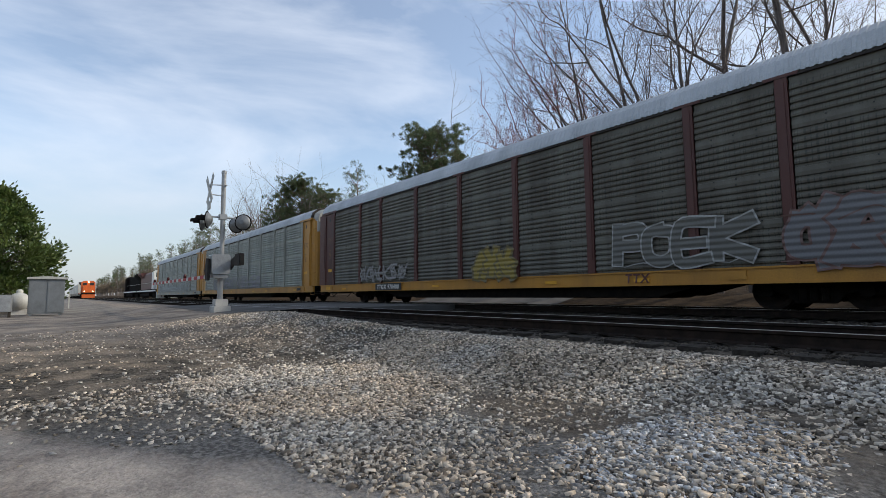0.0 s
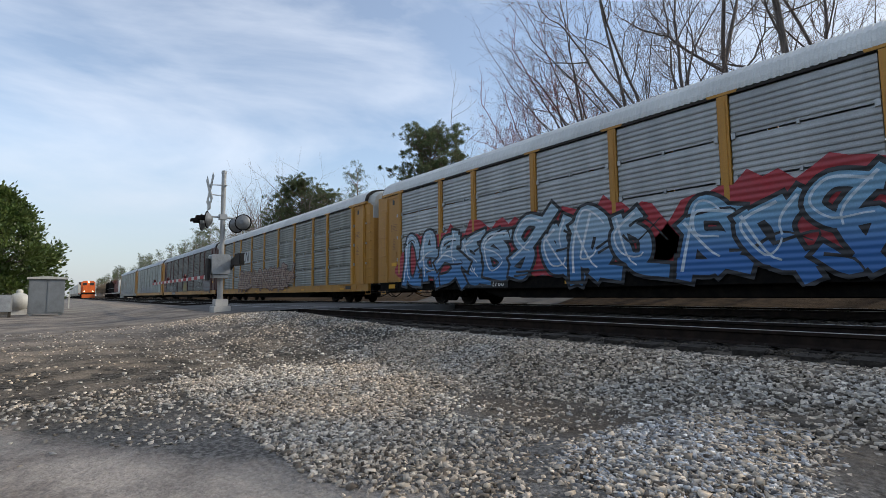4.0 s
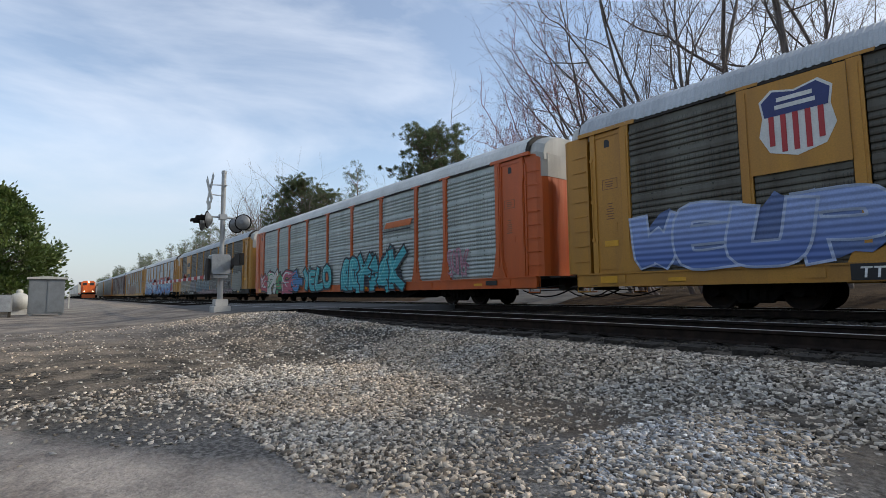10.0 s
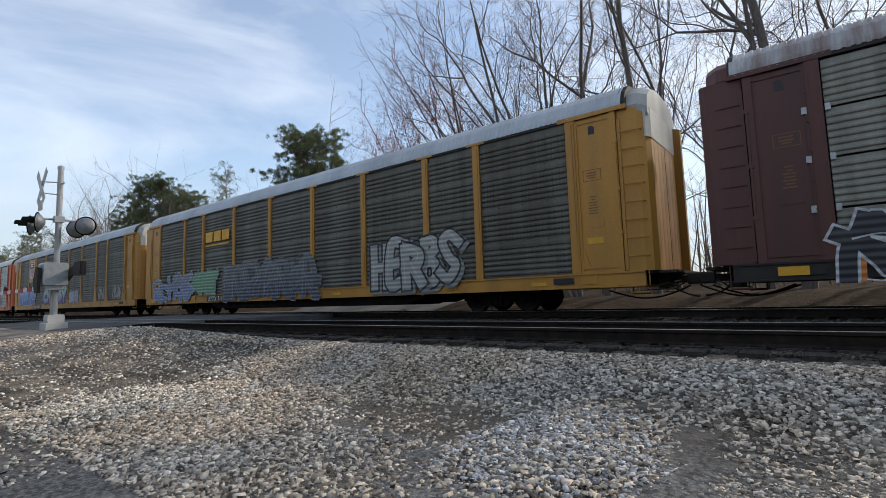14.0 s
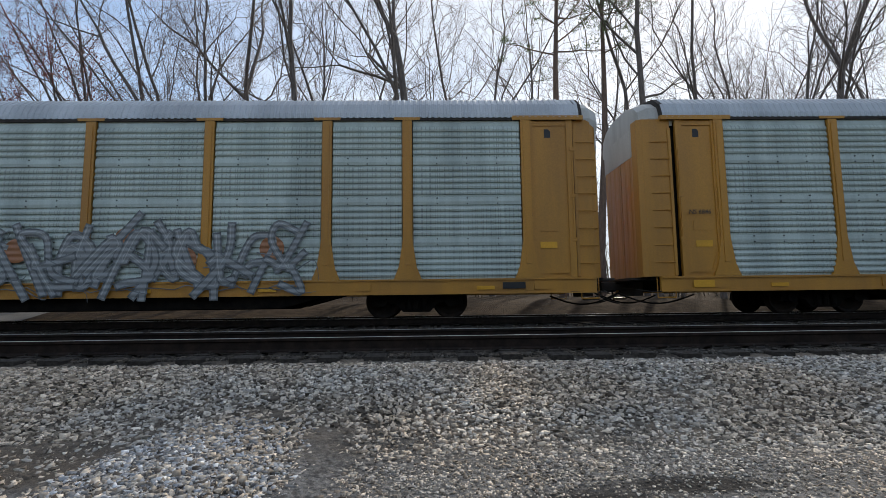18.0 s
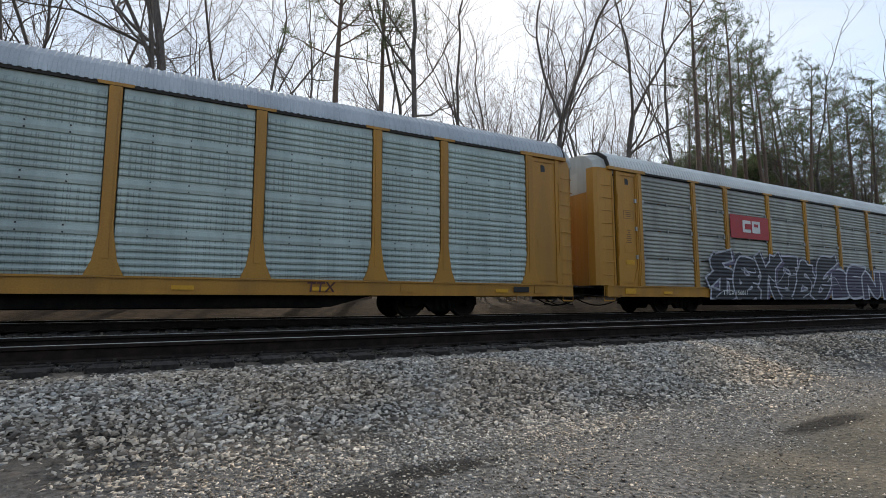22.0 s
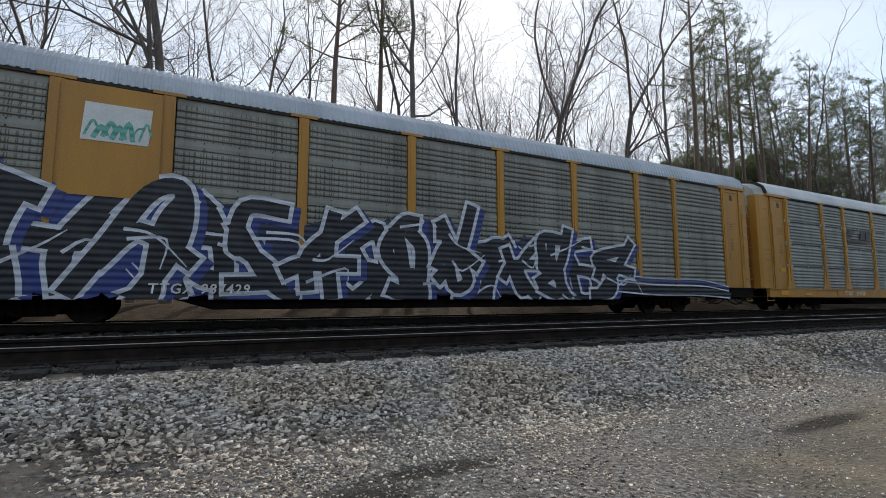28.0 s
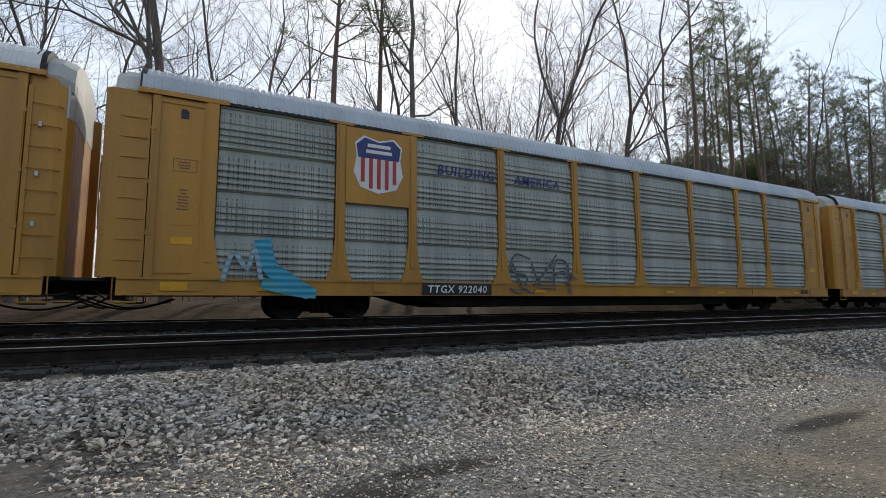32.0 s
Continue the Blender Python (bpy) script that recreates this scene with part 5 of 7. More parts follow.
    words(c[13], "TTGX 987429", -6.5, 0.63, 0.30, "ink_white", SIDE - 0.06, spacing=1.15)
    c[14] = autorack(14, "dull silver autorack car with yellow posts and a faint dark logo", "slot", "sheet_dull", "yellow", "roof_white", "flare", roof_end="white")
    horse(c[14], -5.95, 3.5)
    words(c[14], "TTGX    254358", -6.8, 0.69, 0.27, "ink_white", spacing=1.1)
    c[15] = autorack(15, "silver autorack car with yellow posts and a shield panel", "band", "silver", "yellow", "roof", "flare", roof_end="white", number="TTGX 922040")
    shield(c[15], -9.18, -7.42)
    words(c[15], "BUILDING", -5.6, 4.0, 0.38, "ink_blue", SIDE, spacing=1.15)
    words(c[15], "AMERICA", -3.05, 4.0, 0.38, "ink_blue", SIDE, spacing=1.15)
    for path, wide, rgb in (([(-11.95, 0.95), (-11.75, 1.55), (-11.45, 1.2), (-11.3, 1.65), (-11.15, 1.0)], 0.10, (0.30, 0.42, 0.48)),
                            ([(-11.10, 1.72), (-10.95, 1.25), (-10.55, 0.95), (-10.15, 0.70)], 0.36, (0.03, 0.33, 0.48)), ([(-11.0, 0.85), (-10.5, 0.72), (-10.0, 0.66)], 0.26, (0.05, 0.36, 0.40))):
        v, f = [], []
        ribbon(v, f, smooth_line(path, 4), wide, SIDE - 0.02 - 0.002 * len(path))
        painted("graffiti", [(v, f)], [spray(rgb)], c[15], "turquoise spray scrawl")
    graffiti(c[15], -4.2, -1.7, 0.75, 1.75, 3, (0.10, 0.11, 0.12), (0.10, 0.11, 0.12), seed=152, thick=0.05, edge=0.01, label="thin dark spray tag")
    c[16] = autorack(16, "silver autorack car with yellow doors and posts", "band", "silver", "yellow", "roof", "flare", roof_end="white")
    for k, car in c.items():
        car.location = (car_x(k, 0), FAR_TRACK, 0)


# middles of the cars at the start, from the head of the train back
MIDDLES = dict(zip(range(-2, 17), (-70.8, -41.9, -12.86, 16.37, 45.44, 75.13, 104.79, 134.28, 163.85, 193.55, 223.28, 252.79, 282.33, 311.75, 341.18, 370.42, 399.51, 428.61, 457.9)))


def gone(t):
    return SPEED * t + GAIN * t * t


def car_x(k, t):
    return MIDDLES[k] - gone(t)


def disc_mesh(r, rgb):
    return kept(("disc", r, rgb), lambda: Shape().turned([(r, 0), (r, 0.004)], "y", 20).mesh("spot", spray(rgb)))


def poster_green(car):
    """Loose green strokes over the pasted poster."""
    rnd = random.Random(12)
    v, f = [], []
    for i in range(7):
        x, z = -8.78 + 0.16 * i, 3.85 + 0.05 * rnd.random()
        ribbon(v, f, smooth_line([(x, z), (x + 0.12, z + rnd.uniform(0.1, 0.4)), (x + 0.2, z + rnd.uniform(-0.03, 0.3))], 4), rnd.uniform(0.04, 0.11), SIDE - 0.034 - 0.001 * i)
    painted("poster_print", [(v, f)], [spray((0.12, 0.42, 0.32))], car)


def horse(car, x, z=3.85):
    """A plain dark emblem: slanting speed bars, two leaning blocks and a bar below."""
    for i in range(5):
        plate(car, x - 1.10 + i * 0.02, x - 0.20 - 0.16 * i, z + 0.40 - i * 0.10, z + 0.455 - i * 0.10, "ink_black", "emblem", 0.012)
    plate(car, x + 0.10, x + 0.56, z + 0.0, z + 0.44, "ink_black", "emblem", 0.012, 0, 0.12)
    plate(car, x + 0.64, x + 1.06, z + 0.0, z + 0.44, "ink_black", "emblem", 0.012, 0, 0.12)
    plate(car, x - 1.18, x + 1.06, z - 0.20, z - 0.08, "ink_black", "emblem", 0.012)


def shield(car, x0, x1):
    """A yellow panel with a plain red, white and blue shield."""
    plate(car, x0, x1, 2.95, 4.94, "yellow", "logo_panel", 0.02)
    cx, z0, w, h = (x0 + x1) / 2, 3.24, 0.66, 1.52
    out = [(-0.5, 0.86), (-0.32, 1.0), (0, 0.93), (0.32, 1.0), (0.5, 0.86), (0.46, 0.62), (0.52, 0.35), (0.38, 0.1), (0, 0), (-0.38, 0.1), (-0.52, 0.35), (-0.46, 0.62)]

    def piece(scale, cut_low, cut_high, mat, proud):
        pts = [(cx + a * 2 * w * scale, z0 + h * (0.5 + (b - 0.5) * scale)) for a, b in out if cut_low <= b <= cut_high]
        part("emblem", Shape().along_y(pts, SIDE - proud - 0.008, SIDE - proud).mesh("emblem", M[mat]), car)
    piece(1.0, -1, 2, "ink_white", 0.022)
    piece(0.93, 0.6, 2, "ink_blue", 0.032)
    for i in range(5):
        x = cx - 0.44 + i * 0.22
        plate(car, x - 0.05, x + 0.05, z0 + (0.13 if i in (1, 2, 3) else 0.3) * 0.95, z0 + 0.93, "ink_red", "emblem", 0.006, 0.034)
    for z, r in ((1.10, 0.36), (1.26, 0.32)):
        plate(car, cx - r, cx + r, z0 + z - 0.04, z0 + z + 0.05, "ink_white", "emblem", 0.006, 0.042)


train()


def locomotive(x, y, face, label, hood, cab, stripe, light=False):
    """A road diesel: frame and tanks on two trucks, long hood, cab with windows and a low nose. face: +1 looks towards +x."""
    lo = tagged(new("locomotive"), label, "locomotive", "locomotives")
    lo.location = (x, y, 0)
    lo.rotation_euler = (0, 0, 0 if face > 0 else math.pi)
    part("frame", Shape().box(-10.8, 10.6, -1.5, 1.5, 1.05, 1.55, 0.05).mesh("frame", M["black"]), lo)
    part("hood", Shape().along_x([(-0.95, 1.55), (0.95, 1.55), (0.95, 4.2), (0.7, 4.5), (-0.7, 4.5), (-0.95, 4.2)], -10.4, 6.2).mesh("hood", M[hood]), lo)
    part("radiator", Shape().along_x([(-0.9, 3.6), (0.9, 3.6), (1.5, 4.3), (1.5, 4.65), (-1.5, 4.65), (-1.5, 4.3)], -10.2, -6.5).mesh("radiator", M[hood]), lo)
    part("cab", Shape().along_x([(-1.5, 1.55), (1.5, 1.55), (1.5, 4.25), (1.0, 4.6), (-1.0, 4.6), (-1.5, 4.25)], 6.3, 8.4).mesh("cab", M[cab]), lo)
    part("nose", Shape().along_x([(-1.2, 1.55), (1.2, 1.55), (1.2, 3.0), (0.9, 3.3), (-0.9, 3.3), (-1.2, 3.0)], 8.4, 10.0).mesh("nose", M[cab]), lo)
    for s in (-1, 1):
        part("window", Shape().box(8.4, 8.42, s * 0.75 - 0.45, s * 0.75 + 0.45, 3.45, 4.1).mesh("window", M["ink_black"]), lo)
        part("stripe", Shape().box(-10.6, 10.4, s * 1.52 - 0.01, s * 1.52 + 0.01, 1.2, 1.42).mesh("stripe", M[stripe]), lo)
        part("handrail", Shape().rod((-10.6, s * 1.45, 2.6), (6.0, s * 1.45, 2.6), 0.02, 6).mesh("handrail", M[stripe]), lo)
        part("headlight", Shape().rod((10.55, s * 0.9, 1.9), (10.75, s * 0.9, 1.9), 0.10, 10).mesh("headlight", LAMP if light else M["galv"]), lo)
    part("headlight", Shape().rod((8.35, 0, 4.35), (8.55, 0, 4.35), 0.16, 10).mesh("headlight", LAMP if light else M["galv"]), lo)
    part("plow", Shape().along_x([(-1.4, 0.15), (1.4, 0.15), (1.4, 1.05), (-1.4, 1.05)], 10.5, 10.9).mesh("plow", M[cab]), lo)
    part("fuel_tank", Shape().box(-3.4, 3.4, -1.4, 1.4, 0.35, 1.05, 0.15).mesh("fuel_tank", M["black"]), lo)
    for tx in (-7.2, 7.2):
        t = part("truck", Shape().box(-2.2, 2.2, -1.15, 1.15, 0.35, 0.95, 0.08).mesh("truck", M["black"]), lo, (tx, 0, 0))
        for w in (-1.8, 0, 1.8):
            for s in (-1, 1):
                part("wheel", kept("bigwheel", lambda: Shape().turned([(0.10, -0.06), (0.5, -0.06), (0.51, 0.05), (0.54, 0.07), (0.12, 0.07)], "y", 20).mesh("wheel", M["wheel"])), t, (w, s * 0.75, 0.51))
    return lo


LAMP = glowing("lit_headlight", (1.0, 0.85, 0.6), 5)
LOCOS = []
lead_end = car_x(-2, 0) - PITCH / 2
for i in range(2):
    LOCOS.append(locomotive(lead_end - 11.4 - 22.3 * i, FAR_TRACK, 1 if i == 0 else -1, "black road locomotive with white trim coupled ahead of the cars", "black" if i else "brown", "black" if i else "ink_white", "ink_white"))
waiting = locomotive(-168.0, NEAR_TRACK, 1, "orange locomotive with lit headlights waiting on the near track", "dark", "orange", "orange", light=True)


def hopper(x, label):
    h = tagged(new("covered_hopper"), label, "freight car", "cars of the waiting train")
    h.location = (x, NEAR_TRACK, 0)
    part("body", Shape().along_x([(-0.9, 0.7), (0.9, 0.7), (1.55, 1.5), (1.55, 4.1), (1.1, 4.5), (-1.1, 4.5), (-1.55, 4.1), (-1.55, 1.5)], -8.2, 8.2).mesh("body", M["white"]), h)
    part("frame", Shape().box(-8.8, 8.8, -0.3, 0.3, 0.75, 1.1).mesh("frame", M["black"]), h)
    for tx in (-6.6, 6.6):
        truck(h, tx)


for i in range(6):
    hopper(-188.5 - 18.2 * i, "off-white covered hopper behind the waiting locomotive")


# ---- trees ----
class Wood:
    """Tubes and leaves gathered in arrays, for trees."""

    def __init__(self):
        self.v, self.f, self.n = [], [], 0

    def tube(self, pts, radii, sides):
        pts = np.array(pts, float)
        d = np.gradient(pts, axis=0)
        d /= np.linalg.norm(d, axis=1, keepdims=True) + 1e-9
        ref = np.where(np.abs(d[:, 2:3]) > 0.9, [[1.0, 0, 0]], [[0, 0, 1.0]])
        a = np.cross(d, ref)
        a /= np.linalg.norm(a, axis=1, keepdims=True) + 1e-9
        b = np.cross(d, a)
        ang = np.arange(sides) * 2 * np.pi / sides
        ring = pts[:, None] + np.array(radii)[:, None, None] * (np.cos(ang)[None, :, None] * a[:, None] + np.sin(ang)[None, :, None] * b[:, None])
        k, m = self.n, len(pts)
        self.v.append(ring.reshape(-1, 3))
        i, j = np.meshgrid(np.arange(m - 1), np.arange(sides), indexing="ij")
        q = np.stack([i * sides + j, i * sides + (j + 1) % sides, (i + 1) * sides + (j + 1) % sides, (i + 1) * sides + j], -1).reshape(-1, 4)
        self.f.append(q + k)
        self.n += m * sides

    def leaves(self, centres, way, size, wide, rng):
        """One quad a leaf, pointing along way, at random roll."""
        n = len(centres)
        way = way / (np.linalg.norm(way, axis=1, keepdims=True) + 1e-9)
        side = np.cross(way, rng.normal(size=(n, 3)))
        side /= np.linalg.norm(side, axis=1, keepdims=True) + 1e-9
        s = size * rng.uniform(0.7, 1.3, (n, 1))
        w = side * s * wide
        quad = np.stack([centres - w * 0.3, centres + way * s * 0.5 - w, centres + way * s, centres + way * s * 0.5 + w], 1)
        self.v.append(quad.reshape(-1, 3))
        self.f.append(np.arange(4 * n).reshape(n, 4) + self.n)
        self.n += 4 * n

    def mesh(self, name, mat):
        v, f = np.concatenate(self.v), np.concatenate(self.f)
        me = bpy.data.meshes.new(name)
        me.vertices.add(len(v))
        me.vertices.foreach_set("co", v.astype(np.float32).ravel())
        me.loops.add(f.size)
        me.loops.foreach_set("vertex_index", f.astype(np.int32).ravel())
        me.polygons.add(len(f))
        me.polygons.foreach_set("loop_start", np.arange(0, f.size, 4, dtype=np.int32))
        me.update(calc_edges=True)
        me.materials.append(mat)
        return me


def limb(rng, start, way, length, steps, wander, rise):
    pts, p, d = [start], np.array(start, float), np.array(way, float)
    for _ in range(steps):
        d = d + rng.normal(0, wander, 3) + np.array([0, 0, rise])
        d /= np.linalg.norm(d)
        p = p + d * length / steps
        pts.append(p.copy())
    return np.array(pts)


def spread(rng, d, angle):
    """A way that leaves d at about that angle."""
    s = np.cross(d, rng.normal(size=3))
    s /= np.linalg.norm(s) + 1e-9
    a = radians(angle) * rng.uniform(0.7, 1.3)
    return d * math.cos(a) + s * math.sin(a)


def bare_tree_meshes(seed, height, fork=0.45, thick=0.26, lean=(0, 0), leaders=2, stems=1, levels=5, twig="twig", buds=False, fat=1.0):
    """A leafless broadleaf tree that forks again and again: trunk and limbs in one mesh, twigs in the other.
    leaders: 1 keeps one main stem, 2 or 3 part the trunk; stems: several trunks from one root."""
    rng = np.random.default_rng(seed)
    wood, twigs, tips = Wood(), Wood(), []
    wander = (0.035, 0.08, 0.11, 0.13, 0.15, 0.17, 0.18)

    def grow(p, d, length, r, level, main):
        last = level >= levels
        steps = 7 if level == 0 else 5 if level < 3 else 3 if not last else 2
        pts = limb(rng, p, d, length, steps, wander[level], 0.03 if level == 0 else 0.055)
        end = r * (0.66 if level else 0.70)
        radii = np.linspace(r, end if not last else 0.004 * fat, steps + 1)
        if level == 0:
            radii[0] *= 1.3
        (wood if level < 3 else twigs).tube(pts, radii, 8 if level == 0 else 6 if level < 3 else 4 if not last else 3)
        if last:
            tips.append(pts[-1])
            return
        way = pts[-1] - pts[-2]
        way = way / np.linalg.norm(way)
        small = max(end, 0.006 * fat)
        if main:
            grow(pts[-1], spread(rng, way, 7), length * rng.uniform(0.48, 0.62) if level == 0 else length * rng.uniform(0.7, 0.85), small * 0.92, level + 1, level < 2)
            grow(pts[-1], spread(rng, way, 40), length * rng.uniform(0.30, 0.42), small * 0.5, level + 1, False)
        else:
            n = leaders if level == 0 else 2
            for k in range(n):
                grow(pts[-1], spread(rng, way, 29 if level else 21), length * (rng.uniform(0.42, 0.58) if level == 0 else rng.uniform(0.58, 0.85)), small * rng.uniform(0.68, 0.92), level + 1, level == 0)
        for _ in range(3 if level == 0 else int(rng.integers(1, 4))):
            g = rng.uniform(0.62, 0.98) if level == 0 else rng.uniform(0.22, 0.92)
            q = g * steps
            i = min(int(q), steps - 1)
            base = pts[i] + (pts[i + 1] - pts[i]) * (q - i)
            reach = length * (rng.uniform(0.24, 0.38) if level == 0 else rng.uniform(0.38, 0.62))
            grow(base, spread(rng, way, 54 if level == 0 else 48), reach, max(r * rng.uniform(0.26, 0.46), 0.006 * fat), level + 1, False)

    for k in range(stems):
        out = np.array([lean[0] + (rng.normal(0, 0.14) if stems > 1 else 0), lean[1] + (rng.normal(0, 0.08) if stems > 1 else 0), 1.0])
        grow(np.array([0.35 * k * (1 if k % 2 else -1), 0.2 * k, -0.3]), out / np.linalg.norm(out), height * fork * (1 if stems == 1 else rng.uniform(0.8, 1.1)), thick * (1 if k == 0 else rng.uniform(0.6, 0.85)), 0, leaders == 1)
    if buds:
        ends = np.array(tips)
        c = np.concatenate([ends + rng.normal(0, 0.09, ends.shape) for _ in range(3)])
        twigs.leaves(c, rng.normal(size=c.shape), 0.07, 0.45, rng)
    return wood.mesh("trunk", M["bark"]), twigs.mesh("crown", M[twig])


def pine_meshes(seed, height, bare=0.5, width=3.2, thick=0.24, clumps=28, dense=18, flat=False):
    """A pine; flat gives the broad, rounded and dense crown of an old one."""
    rng = np.random.default_rng(seed)
    wood, green = Wood(), Wood()
    trunk = limb(rng, (0, 0, -0.3), (0, 0, 1), height, 9, 0.025, 0.05)
    wood.tube(trunk, thick * np.linspace(1.1, 0.12, 10), 8)
    cs, ws = [], []
    for i in range(clumps):
        f = bare + (1 - bare) * (i + rng.random()) / clumps
        q = min(f * 9, 8.99)
        base = trunk[int(q)] + (trunk[int(q) + 1] - trunk[int(q)]) * (q - int(q))
        rel = (f - bare) / (1 - bare)
        ll = width * (0.45 + 0.75 * math.sin(min(1, rel * 1.1 + 0.25) * 2.6)) * rng.uniform(0.6, 1.15) * (1 - 0.45 * rel) if not flat else width * math.sqrt(max(0.06, 1 - (1.75 * rel - 0.78) ** 2)) * rng.uniform(0.55, 1.0)
        a = rng.uniform(0, 6.283)
        pts = limb(rng, base, (math.cos(a), math.sin(a), 0.15 + 0.5 * rel), ll, 4, 0.13, 0.07)
        wood.tube(pts, np.linspace(0.05, 0.014, 5), 5)
        for _ in range(6):
            e = pts[int(rng.integers(2, 5))]
            tip = e + rng.normal(0, 0.34, 3) * (0.5 + 0.25 * ll) + np.array([0, 0, 0.12])
            wood.tube([e, (e + tip) / 2 + rng.normal(0, 0.05, 3), tip], [0.016, 0.011, 0.006], 3)
            for _ in range(3):
                c = tip + rng.normal(0, 0.22, 3) * np.array([1, 1, 0.4])
                w = rng.normal(size=(dense, 3)) + np.array([0, 0, 0.5])
                cs.append(np.repeat(c[None], dense, 0) + rng.normal(0, 0.05, (dense, 3)))
                ws.append(w)
    green.leaves(np.concatenate(cs), np.concatenate(ws), 0.27, 0.06, rng)
    return wood.mesh("trunk", M["pinebark"]), green.mesh("crown", M["needle"])


def evergreen_meshes(seed, height, width):
    """A dense broadleaf evergreen, clothed to the ground, with an uneven outline."""
    rng = np.random.default_rng(seed)
    wood, green = Wood(), Wood()
    trunk = limb(rng, (0, 0, -0.3), (0, 0, 1), height * 0.85, 6, 0.04, 0.05)
    wood.tube(trunk, np.linspace(0.2, 0.04, 7), 8)
    cs, ws = [], []
    for _ in range(480):
        z = rng.uniform(0.04, 1.0) ** 0.9
        a = rng.uniform(0, 6.283)
        reach = width * (math.sin(min(1.0, (1 - z) * 1.25 + 0.10) * 1.5708)) * (0.84 + 0.42 * noise.noise((math.cos(a) * 2.2, math.sin(a) * 2.2, z * 5))) * rng.uniform(0.72, 1.06)
        c = np.array([reach * math.cos(a), reach * math.sin(a), z * height])
        base = np.array([0, 0, max(0.3, c[2] - 0.7)])
        wood.tube([base, (base + c) / 2 + np.array([0, 0, 0.12]), c], [0.03, 0.02, 0.008], 4)
        n = 60
        off = rng.normal(0, 0.23, (n, 3))
        cs.append(c + off)
        ws.append(off + 0.25 * c / (np.linalg.norm(c) + 1e-6) + np.array([0, 0, 0.1]))
    green.leaves(np.concatenate(cs), np.concatenate(ws), 0.22, 0.27, rng)
    return wood.mesh("trunk", M["bark"]), green.mesh("crown", M["leaf"])


def tree(meshes, x, y, turn, scale, name, label, group):
    t = tagged(new(name), label, "tree", group)
    t.location = (x, y, ground_z(x, y) - 0.02)
    t.rotation_euler = (0, 0, turn)
    t.scale = (scale, scale, scale)
    part("trunk", meshes[0], t)
    part("crown", meshes[1], t)
    return t


OAKS = [bare_tree_meshes(11, 25, 0.46, 0.20, leaders=2), bare_tree_meshes(12, 26, 0.50, 0.17, leaders=1), bare_tree_meshes(13, 23, 0.44, 0.15, (0.03, 0), leaders=3), bare_tree_meshes(14, 27, 0.50, 0.23, leaders=2)]
LEANING = [bare_tree_meshes(17, 25, 0.40, 0.15, (-0.42, -0.05), leaders=2, stems=3)]
SLIM = [bare_tree_meshes(21, 17, 0.55, 0.11, leaders=1, levels=4), bare_tree_meshes(22, 14, 0.50, 0.085, (0.08, 0.04), leaders=2, levels=4)]
REDS = [bare_tree_meshes(31, 21, 0.34, 0.15, (-0.40, 0), leaders=3, stems=2, twig="redtwig", buds=True)]
PINES = [pine_meshes(41, 22, 0.55, 3.2, clumps=22, dense=11), pine_meshes(42, 24, 0.60, 2.8, clumps=19, dense=11), pine_meshes(43, 15, 0.36, 3.6, clumps=26, dense=12)]
THICK = pine_meshes(45, 15, 0.26, 3.4, clumps=38, dense=11)
FULL = pine_meshes(44, 16, 0.46, 5.2, 0.26, 104, 44, flat=True)


